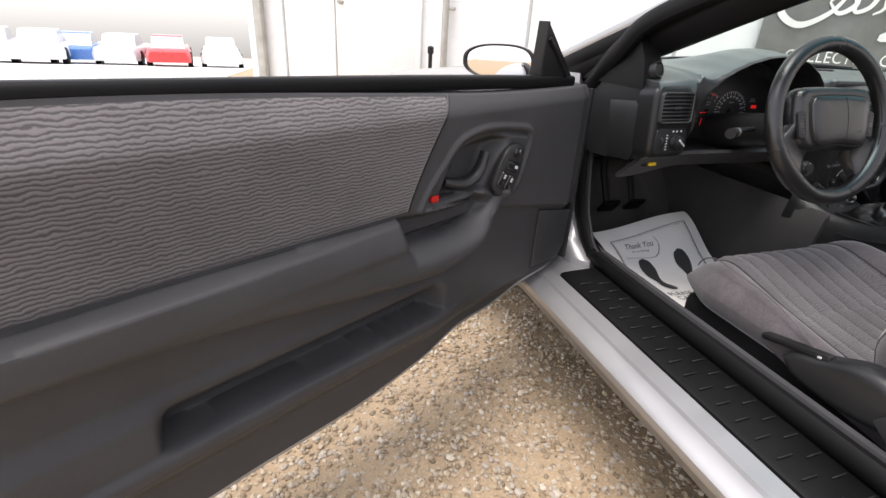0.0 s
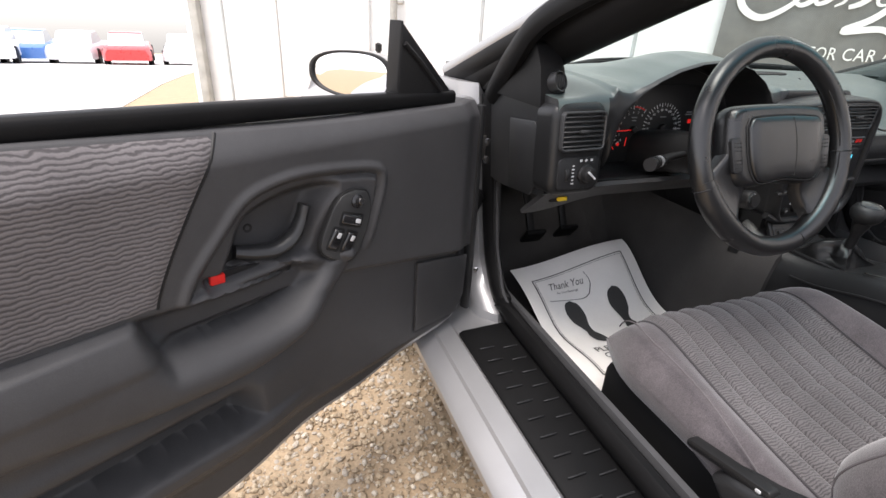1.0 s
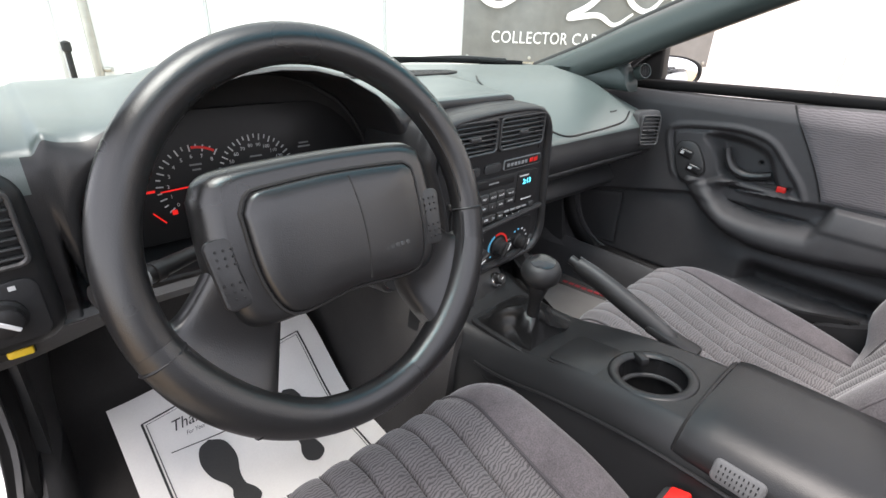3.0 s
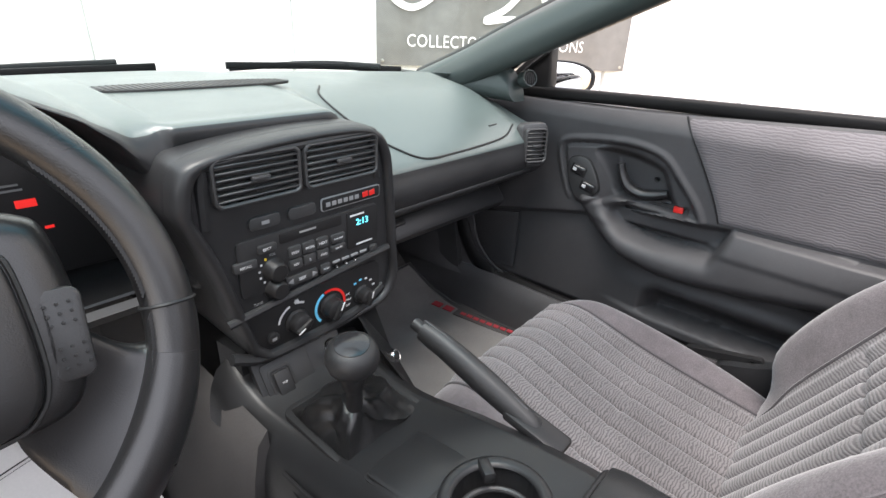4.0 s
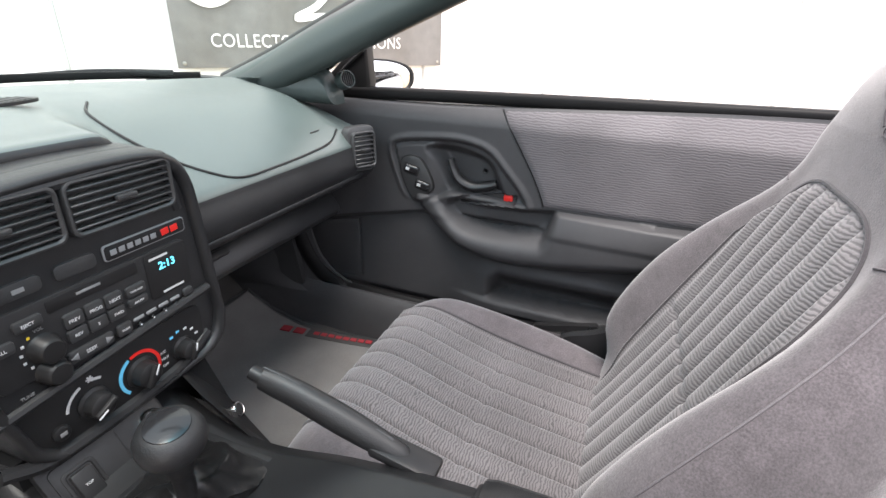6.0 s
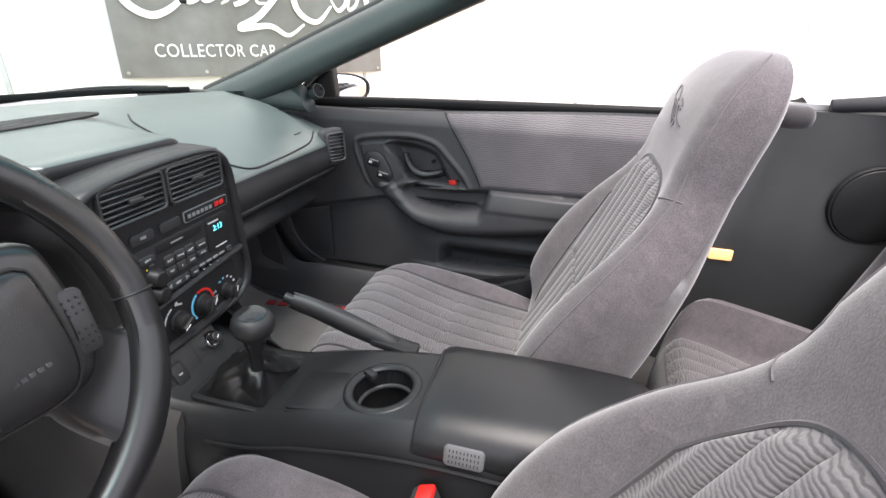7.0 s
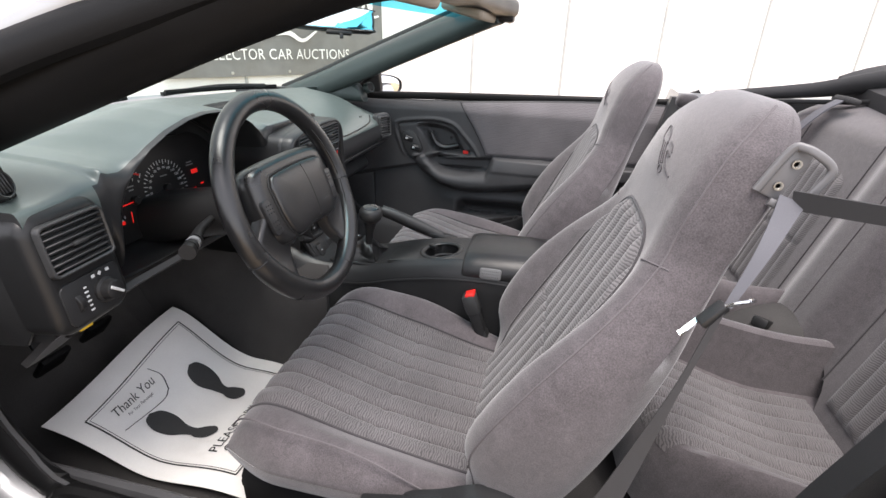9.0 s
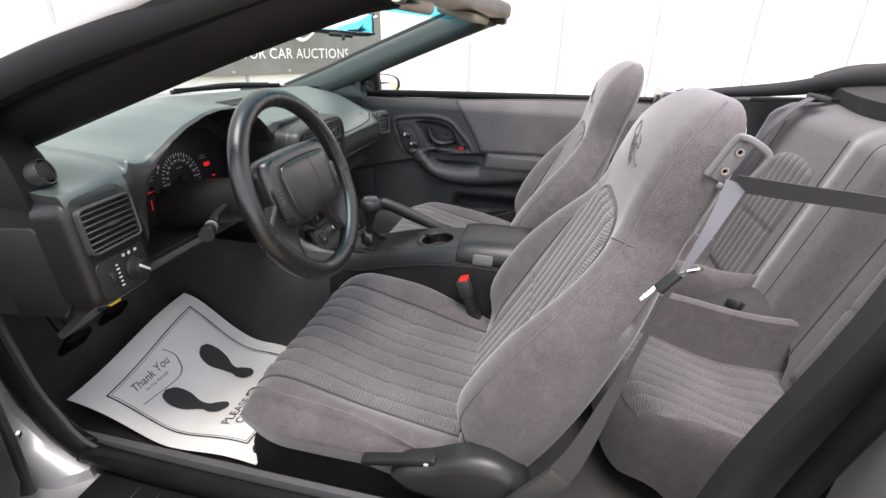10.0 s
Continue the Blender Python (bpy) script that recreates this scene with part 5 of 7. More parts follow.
    for cx, cy, a, ln in ((0.012, -0.01, 208, 0.042), (-0.062, -0.012, 182, 0.045), (-0.108, -0.05, 130, 0.018), (-0.082, -0.044, 80, 0.018), (-0.058, -0.05, 100, 0.01)):
        put("needle", rbox((ln, 0.0018, 0.001), 0.0004, m @ pose(cx + ln / 2 * math.cos(radians(a)), cy + ln / 2 * math.sin(radians(a)), 0.005, 0, 0, a), 1), RED_LIT, "glowing red needle", cl)
    for x, y, w, h in ((0.088, 0.002, 0.017, 0.008), (-0.126, 0.006, 0.007, 0.009), (-0.118, -0.012, 0.013, 0.003), (-0.096, -0.04, 0.006, 0.006), (0.076, -0.03, 0.012, 0.004), (0.1, -0.025, 0.008, 0.003)):
        put("warning_lamp", rbox((w, h, 0.001), 0.0004, m @ pose(x, y, 0.001), 1), RED_LIT, "lit red warning lamp", cl)
    for x, y, w in ((0.08, 0.016, 0.018), (0.08, 0.021, 0.014), (0.012, 0.012, 0.016), (-0.062, 0.012, 0.014), (-0.062, 0.006, 0.01)):
        put("dial_mark", rbox((w, 0.0022, 0.0005), 0.0002, m @ pose(x, y, 0.001), 1), GREY_MARK, "", cl)
    col = [(-0.34, 0.19, 0.665), (-0.345, 0.08, 0.688), (-0.352, -0.05, 0.712)]
    put("column_shroud", sweep(smooth_path(col, 6), [(x, y) for x, y in rrect(0.11, 0.085, 0.035)], taper=lambda f: 1 - 0.2 * f), BLACK, "dark steering column shroud")
    lk = put("ignition_lock", lathe([(0.017, -0.03), (0.018, 0.0), (0.016, 0.004), (0.012, 0.004), (0.0115, 0.009), (0.001, 0.009)], frame_at((-0.245, -0.01, 0.615), (1, 0, 0), (0, 0.25, 1)), 24), PLASTIC_DARK, "ignition lock on the column")
    put("lock_ring", lathe([(0.012, 0.004), (0.012, 0.0065), (0.0095, 0.007), (0.009, 0.004)], frame_at((-0.245, -0.01, 0.615), (1, 0, 0), (0, 0.25, 1)), 24), CHROME, "", lk)
    put("cluster_lens_rim", sweep([Vector((x, 0.175, hood_z(x) - 0.014)) for x in span(-0.52, -0.145, 30)], circle(0.003, 6)), PLASTIC_DARK, "", cl)
    # indicator stalk
    st = put("indicator_stalk", sweep(smooth_path([(-0.40, 0.03, 0.70), (-0.445, 0.015, 0.7), (-0.49, -0.01, 0.702), (-0.525, -0.028, 0.704)], 5), circle(0.0095, 12), up=(0, 1, 0), taper=lambda f: 0.6 + 0.4 * f), BLACK, "black indicator stalk with grey marks")
    for i, x in enumerate((-0.48, -0.494, -0.508, -0.522)):
        put("stalk_mark", sweep([(x, -0.006 - 0.007 * i, 0.702 + 0.0005 * i), (x - 0.007, -0.0095 - 0.007 * i, 0.7022 + 0.0005 * i)], circle(0.0092 + 0.0006 * i, 14), up=(0, 1, 0)), GREY_MARK if i == 1 else BLACK, "", st)
    # centre stack
    m = frame_at((-0.025, 0.033, 0.665), (1, 0.02, 0), (0, -0.02, 1))
    face = smooth_path([(-0.138, 0.07), (-0.131, 0.104), (-0.108, 0.12), (-0.02, 0.129), (0.07, 0.129), (0.108, 0.12), (0.128, 0.095), (0.135, 0.05), (0.144, -0.05), (0.146, -0.09), (0.132, -0.118), (0.09, -0.129), (-0.045, -0.13), (-0.078, -0.118), (-0.09, -0.09), (-0.112, 0.0), (-0.138, 0.07)], 4)[:-1]
    st = put("centre_panel", pillow([(p.x, p.y) for p in face], 0.13, 0.022, m @ pose(0, 0, -0.128)), PLASTIC_DARK, "dark centre stack with radio and climate controls")
    grille(st, o, shift @ m @ pose(-0.053, 0.093, 0.002), 0.096, 0.05, 6)
    grille(st, o, shift @ m @ pose(0.051, 0.093, 0.002), 0.105, 0.05, 6)
    rim = [(p.x, p.y) for p in face]
    cx_, cy_ = 0.012, 0.0
    ring = []
    for q, z in ((1.0, -0.012), (0.995, -0.002), (0.98, 0.006), (0.955, 0.0105), (0.925, 0.011), (0.9, 0.009), (0.885, 0.004), (0.88, -0.004)):
        ring.append([m @ Vector((cx_ + (x - cx_) * q, cy_ + (y - cy_) * (q * 0.6 + 0.4 if q > 0.95 else q + 0.03), z)) for x, y in rim])
    bm = bmesh.new()
    rows_ = [[bm.verts.new(p) for p in r_] for r_ in ring]
    for ra, rb in zip(rows_, rows_[1:]):
        for i in range(len(ra)):
            bm.faces.new((ra[i], ra[(i + 1) % len(ra)], rb[(i + 1) % len(ra)], rb[i]))
    put("stack_bezel", bm, PLASTIC_DARK, "rounded frame round the centre controls", st, 60)
    put("vent_hood", sweep(smooth_path([m @ Vector(p) for p in ((-0.11, 0.05, 0.0), (-0.107, 0.1, 0.002), (-0.092, 0.113, 0.004), (0.08, 0.119, 0.004), (0.1, 0.108, 0.002), (0.108, 0.06, 0.0))], 5), circle(0.006, 8), up=(0, -1, 0)), PLASTIC_DARK, "", st)
    put("badge", plate(rrect(0.088, 0.014, 0.003), 0.003, m @ pose(0.066, 0.043, 0.002), 0.0008), BLACK, "black badge with grey and red emblem", st)
    put("badge_rim", plate(rrect(0.09, 0.016, 0.0035), 0.002, m @ pose(0.066, 0.043, 0.0025), 0.0005, hole=rrect(0.086, 0.012, 0.003)), GREY_MARK, "", st)
    for i in range(6):
        put("badge_bar", rbox((0.0062, 0.0055, 0.0008), 0.0003, m @ pose(0.03 + 0.0085 * i, 0.043, 0.0054), 1), GREY_MARK, "", st)
    for i in range(2):
        put("badge_bar", rbox((0.009, 0.007, 0.0008), 0.0004, m @ pose(0.086 + 0.011 * i, 0.0432, 0.0054, 0, 0, 6), 1), RED, "red emblem bar", st)
    for x in (-0.05, -0.004):
        put("blank_switch", plate(rrect(0.036, 0.014, 0.005), 0.003, m @ pose(x, 0.043, 0.002), 0.001), PLASTIC, "", st)
    put("switch_mark", rbox((0.009, 0.004, 0.0006), 0.0002, m @ pose(-0.05, 0.043, 0.0055), 1), GREY_MARK, "", st)
    rad = put("radio", plate(rrect(0.19, 0.066, 0.006), 0.004, m @ pose(0.01, -0.005, 0.001), 0.001), PLASTIC_DARK, "car radio with cassette slot and lit clock", st)
    put("radio_display", plate(rrect(0.05, 0.05, 0.003), 0.0015, m @ pose(0.081, 0.001, 0.0046), 0.0004), BLACK, "", rad)
    put("clock_digits", text_mesh("2:13", 0.0085, shift.inverted() @ shift @ m @ pose(0.07, 0.006, 0.0064), 0.0003), CYAN_LIT, "glowing blue clock digits", rad)
    for x, y, w in ((0.072, 0.02, 0.022), (0.083, -0.02, 0.026)):
        put("radio_mark", rbox((w, 0.0024, 0.0005), 0.0002, m @ pose(x, y, 0.0063), 1), WHITE_MARK, "", rad)
    put("cassette_slot", plate(rrect(0.084, 0.012, 0.002), 0.0012, m @ pose(0.006, 0.019, 0.0045), 0.0004), BLACK, "black cassette slot", rad)
    put("radio_mark", rbox((0.022, 0.0025, 0.0005), 0.0002, m @ pose(0.0, 0.02, 0.0059), 1), GREY_MARK, "", rad)
    keys = [(-0.052, 0.014, 0.022, 0.01, "EJECT", 0.0028), (-0.019, -0.001, 0.017, 0.014, "PREV", 0.0032), (-0.0005, -0.001, 0.017, 0.014, "PROG", 0.0032), (0.018, -0.001, 0.017, 0.014, "NEXT", 0.0032), (-0.019, -0.016, 0.017, 0.013, "REV", 0.003), (-0.0005, -0.016, 0.017, 0.013, "5", 0.003), (0.018, -0.016, 0.017, 0.013, "FWD", 0.003), (0.041, -0.002, 0.021, 0.011, "TAPE AUX", 0.0021), (0.041, -0.0145, 0.021, 0.009, "AM FM", 0.0025), (-0.012, -0.036, 0.042, 0.012, "SEEK", 0.0035), (0.021, -0.036, 0.015, 0.013, "SCAN", 0.0022), (0.098, -0.033, 0.012, 0.009, "", 0), (-0.078, 0.001, 0.026, 0.011, "RECALL", 0.0028)]
    for x, y, w, h, word, s_ in keys:
        key = put("radio_key", plate(rrect(w, h, 0.003), 0.005, m @ pose(x, y, 0.003), 0.0012), PLASTIC, "", rad)
        if word:
            put("key_word", text_mesh(word, s_, m @ pose(x - len(word) * s_ * 0.42, y - s_ / 2, 0.0082), 0.0002), WHITE_MARK, "", rad)
    for k in (-1, 1):
        tri = [(0, 0.0035), (-0.0035, -0.0035), (0.0035, -0.0035)]
        put("seek_arrow", plate(tri, 0.0006, m @ pose(-0.012 + k * 0.0165, -0.036, 0.0081, 0, 0, -90 * k), 0.0001), GREY_MARK, "", rad)
    for y, r in ((-0.014, 0.012), (-0.037, 0.0115)):
        put("radio_knob", lathe([(r * 1.15, 0.002), (r * 1.15, 0.005), (r, 0.007), (r * 0.92, 0.016), (r * 0.75, 0.018), (0.001, 0.0185)], m @ pose(-0.046, y, 0), 24), BLACK, "round black radio knob", rad)
    for i in range(5):
        a = radians(120 + 26 * i)
        put("volume_mark", rbox((0.0025, 0.0025, 0.0005), 0.0002, m @ pose(-0.046 + 0.017 * math.cos(a), -0.014 + 0.017 * math.sin(a), 0.0052), 1), YELLOW if i == 0 else WHITE_MARK, "", rad)
    put("volume_word", text_mesh("TUNE", 0.003, m @ pose(-0.074, -0.05, 0.0052), 0.0002), GREY_MARK, "", rad)
    put("volume_word", text_mesh("VOL", 0.003, m @ pose(-0.05, 0.003, 0.0052), 0.0002), GREY_MARK, "", rad)
    for i in range(4):
        put("tone_slider", rbox((0.004, 0.005, 0.004), 0.0012, m @ pose(0.038 + 0.0145 * i, -0.041, 0.005), 1), BLACK, "", rad)
        put("slider_dot", rbox((0.0016, 0.0016, 0.001), 0.0003, m @ pose(0.038 + 0.0145 * i, -0.041, 0.0073), 1), WHITE_MARK, "", rad)
        put("slider_cap", rbox((0.012, 0.004, 0.002), 0.001, m @ pose(0.038 + 0.0145 * i, -0.0335, 0.0055), 1), GREY_MARK, "", rad)
    # climate panel
    hv = put("climate_panel", plate(rrect(0.195, 0.066, 0.012), 0.003, m @ pose(0.014, -0.088, 0.001), 0.001), BLACK, "black climate panel with three knobs", st)
    put("stack_ridge", sweep([m @ Vector((x, -0.051 + 0.01 * (x / 0.12), 0.006)) for x in span(-0.105, 0.125, 12)], circle(0.005, 8), up=(0, -1, 0)), PLASTIC_DARK, "", st)
    put("stack_ridge", sweep(smooth_path([m @ Vector(p) for p in ((-0.104, -0.108, 0.0), (-0.06, -0.122, 0.004), (0.06, -0.12, 0.004), (0.118, -0.1, 0.0))], 6), circle(0.007, 8), up=(0, -1, 0)), PLASTIC_DARK, "", st)
    for x, y, r, p in ((-0.023, -0.092, 0.0155, 205), (0.027, -0.093, 0.0165, 60), (0.079, -0.097, 0.0135, 75)):
        kn = put("climate_knob", lathe([(r, 0.003), (r, 0.006), (r * 0.82, 0.008), (r * 0.78, 0.019), (r * 0.6, 0.021), (0.001, 0.0212)], m @ pose(x, y, 0), 28), BLACK, "round climate knob", hv)
        put("knob_fin", rbox((r * 1.5, r * 0.42, 0.008), 0.002, m @ pose(x, y, 0.021, 0, 0, p)), BLACK, "", hv)
        put("knob_pointer", rbox((r * 0.7, 0.002, 0.001), 0.0004, m @ pose(x + r * 0.45 * math.cos(radians(p)), y + r * 0.45 * math.sin(radians(p)), 0.0254, 0, 0, p), 1), WHITE_MARK, "", hv)
    t = m @ pose(0.027, -0.093, 0)
    put("cold_arc", arc_mark(t, 0.0205, 115, 225, 0.0035, 0.0042), BLUE_MARK, "blue cold scale", hv)
    put("warm_arc", arc_mark(t, 0.0205, 110, -30, 0.0035, 0.0042), RED, "red warm scale", hv)
    put("fan_arc", arc_mark(m @ pose(-0.023, -0.092, 0), 0.0225, 108, 168, 0.0025, 0.0042), WHITE_MARK, "", hv)
    put("fan_arc", arc_mark(m @ pose(-0.023, -0.092, 0), 0.0225, 60, 82, 0.0025, 0.0042), WHITE_MARK, "", hv)
    for r_ in (0, 60, 120):
        put("fan_mark", rbox((0.007, 0.0018, 0.0006), 0.0003, m @ pose(-0.021, -0.0665, 0.0045, 0, 0, r_), 1), WHITE_MARK, "", hv)
    for word, dy in (("A/C", 0.0072), ("MAX", -0.0008), ("OFF", -0.0092)):
        put("mode_word", text_mesh(word, 0.0031, m @ pose(0.079 - 0.0275, -0.097 + dy, 0.0044), 0.0002), WHITE_MARK, "", hv)
    for i, a in enumerate((200, 172, 146, 120, 96, 70, 44, 18)):
        if i < 3:
            continue
        q = 0.022
        put("mode_mark", rbox((0.0045 if i > 2 else 0.007, 0.0028, 0.0005), 0.0002, m @ pose(0.079 + q * math.cos(radians(a)) - (0.004 if i < 3 else 0), -0.097 + q * math.sin(radians(a)), 0.0044), 1), BLUE_MARK if i > 2 and i < 5 else WHITE_MARK, "", hv)
    put("demist_button", lathe([(0.0075, 0.003), (0.0075, 0.008), (0.006, 0.009), (0.001, 0.0088)], m @ pose(-0.056, -0.1, 0), 18), BLACK, "round demist button", hv)
    put("button_mark", rbox((0.006, 0.004, 0.0005), 0.001, m @ pose(-0.056, -0.1, 0.0093), 1), GREY_MARK, "", hv)
    # passenger end vent
    m = frame_at((0.522, 0.068, 0.697), (0.9, -0.43, 0), (-0.05, 0.1, 1))
    pv = put("end_vent_panel", plate(rrect(0.062, 0.085, 0.014), 0.02, m @ pose(0, 0, -0.018), 0.005), PLASTIC, "passenger end vent")
    grille(pv, o, shift @ m @ pose(0, 0, 0.002), 0.049, 0.066, 7)
    # pedals
    for x, y, z in ((-0.45, 0.40, 0.385), (-0.32, 0.44, 0.37)):
        pe = put("pedal", rbox((0.06, 0.014, 0.055), 0.006, pose(x, y, z, 40)), RUBBER, "black rubber pedal")
        put("pedal_arm", sweep([(x, y + 0.01, z), (x, y + 0.06, z + 0.1), (x, y + 0.06, z + 0.2)], rrect(0.012, 0.02, 0.003, 2), up=(1, 0, 0)), BLACK, "", pe)
    return d


dashboard()


def steering_wheel():
    c = Vector((-0.369, -0.106, 0.742))
    tilt = radians(20)
    m = frame_at((0, 0, 0), (1, 0, 0), (0, math.sin(tilt), math.cos(tilt)))
    n = m.to_3x3().col[2]
    w = thing("steering_wheel", "black leather-wrapped steering wheel with airbag pad", "steering wheel", at=c)
    R = 0.1495
    def at(a, r=R):
        return m @ Vector((r * math.cos(radians(a)), r * math.sin(radians(a)), 0))
    part("rim", sweep([at(a) for a in span(0, 360, 97)[:-1]], [(a, b) for a, b in circle(0.0155, 16, 0.0145)], up=tuple(n), closed=True), LEATHER, w, "leather wrapped rim")
    for a in (-4, 200, 233, 318):
        ring = [at(a) + (at(a).normalized() * (0.0159 * math.cos(t)) + n * (0.0149 * math.sin(t))) for t in [2 * math.pi * i / 20 for i in range(20)]]
        part("rim_seam", sweep(ring, circle(0.0012, 6), up=tuple(at(a + 90)), closed=True), BLACK, w)
    for a0, a1 in ((0, 38), (202, 232), (320, 354)):
        bm = bmesh.new()
        for a in span(a0, a1, int((a1 - a0) * 1.1)):
            t = at(a) * ((R - 0.0135) / R) + n * 0.008
            mat = frame_at(t, at(a + 90) + at(a) * 0.5, n)
            b = rbox((0.0045, 0.0012, 0.0012), 0.0, mat)
            tmp = bpy.data.meshes.new("t")
            b.to_mesh(tmp)
            b.free()
            bm.from_mesh(tmp)
            bpy.data.meshes.remove(tmp)
        tagged(part("stitching", bm, BLACK, w), kind="stuff")
    for a0, a1 in ((196, 252), (288, 344)):
        part("rim_grip", sweep([at(a, R - 0.002 * math.sin(math.pi * (a - a0) / (a1 - a0))) for a in span(a0, a1, 22)], circle(0.0165, 16), up=tuple(n), taper=lambda f: 0.93 + 0.16 * math.sin(math.pi * f)), LEATHER, w)
    # airbag pad: broad shield with a rolled top edge and a bowed lower edge
    def outline(pts, sx=1.0, sy=1.0):
        return [(p.x * sx, p.y * sy) for p in smooth_path([(x, y, 0) for x, y in pts + [pts[0]]], 5)[:-1]]
    mp = m @ pose(0.003, 0.0, -0.014)
    shield = [(-0.088, 0.043), (-0.08, 0.056), (-0.06, 0.061), (0.0, 0.063), (0.06, 0.061), (0.08, 0.056), (0.088, 0.043), (0.09, 0.0), (0.086, -0.03), (0.074, -0.052), (0.045, -0.056), (0.0, -0.052), (-0.045, -0.056), (-0.074, -0.052), (-0.086, -0.03), (-0.09, 0.0)]
    out = outline(shield, 1.14, 1.03)
    b = loft([[(x * q, y * q + 0.002, z) for x, y in out] for z, q in ((-0.02, 0.8), (-0.014, 0.95), (-0.006, 1.0), (0.004, 1.015), (0.012, 1.0), (0.02, 0.96), (0.0245, 0.9), (0.0255, 0.84))])
    bmesh.ops.transform(b, matrix=mp, verts=b.verts)
    pad = part("airbag_pad", b, LEATHER, w, "black airbag pad", 60)
    cover = [(-0.063, 0.03), (-0.057, 0.041), (-0.045, 0.044), (0.0, 0.046), (0.05, 0.044), (0.062, 0.041), (0.067, 0.03), (0.066, -0.02), (0.058, -0.042), (0.042, -0.048), (0.0, -0.044), (-0.036, -0.048), (-0.05, -0.044), (-0.058, -0.028), (-0.062, -0.005)]
    inner = outline(cover, 1.16, 1.03)
    b = loft([[(x * q, y * q, z) for x, y in inner] for z, q in ((0.012, 1.0), (0.0275, 1.0), (0.0305, 0.985), (0.032, 0.95), (0.034, 0.75), (0.0348, 0.4))])
    bmesh.ops.transform(b, matrix=mp, verts=b.verts)
    part("pad_cover", b, LEATHER, pad, "soft airbag cover", 60)
    part("cover_gap", sweep([mp @ Vector((x * 1.025, y * 1.03, 0.0262)) for x, y in inner], circle(0.0015, 6), up=tuple(n), closed=True), VOID, pad)
    part("pad_groove", sweep([mp @ Vector((0.012 + 0.004 * math.sin(t * 3), 0.043 - 0.085 * t, 0.0345 - 0.002 * abs(2 * t - 1) ** 3)) for t in span(0.0, 1.0, 14)], circle(0.001, 6), up=tuple(n)), VOID, pad)
    for i in range(6):
        part("pad_mark", rbox((0.004, 0.0035, 0.0008), 0.0003, mp @ pose(0.026 + 0.0056 * i, -0.022, 0.0342), 1), PLASTIC, pad)
    for k in (-1, 1):
        b = plate(rrect(0.02, 0.052, 0.006), 0.006, mp @ pose(k * 0.092, -0.008, 0.0195, 0, 0, -6 * k), 0.002)
        pod = part("horn_pod", b, PLASTIC_DARK, pad, "button pod with raised dots")
        for i in range(3):
            for j in range(6):
                part("pod_dot", lathe([(0.0011, 0), (0.0009, 0.0009), (0.0003, 0.001)], mp @ pose(k * 0.092 - 0.0055 + 0.0055 * i, -0.026 + 0.0055 * j + (0.008 if j > 2 else 0), 0.0255), 6), BLACK, pod)
    # broad lower spokes that sweep from the pad's corners into the rim
    for sx in (-1, 1):
        def spoke(u, v):
            a = radians(190 + 46 * u)
            rim_p = Vector((R * math.cos(a), R * math.sin(a), 0.0))
            pad_p = Vector((-0.1, -0.004, 0.0)).lerp(Vector((-0.06, -0.052, 0.0)), u)
            p = pad_p.lerp(rim_p, v)
            belly = math.sin(math.pi * v)
            p += Vector((0.012, 0.018, 0)) * (belly * (u - 0.5) * 1.3) + Vector((0.004, -0.006, 0)) * (belly * (1 - u))
            edge = math.sqrt(max(1 - (2 * u - 1) ** 6, 0))
            p.z = 0.006 - 0.004 * (1 - v) - 0.01 * belly + 0.004 * edge
            return m @ Vector((p.x * -sx, p.y, p.z))
        part("spoke", grid(spoke, span(0, 1, 22), span(0, 1, 14), 0.018, tuple(-n)), LEATHER, w, "broad leather-covered spoke", 60)
    b = lathe([(0.03, -0.09), (0.034, -0.05), (0.03, -0.03)], m, 24)
    part("hub_cover", b, BLACK, w)
    return w


steering_wheel()


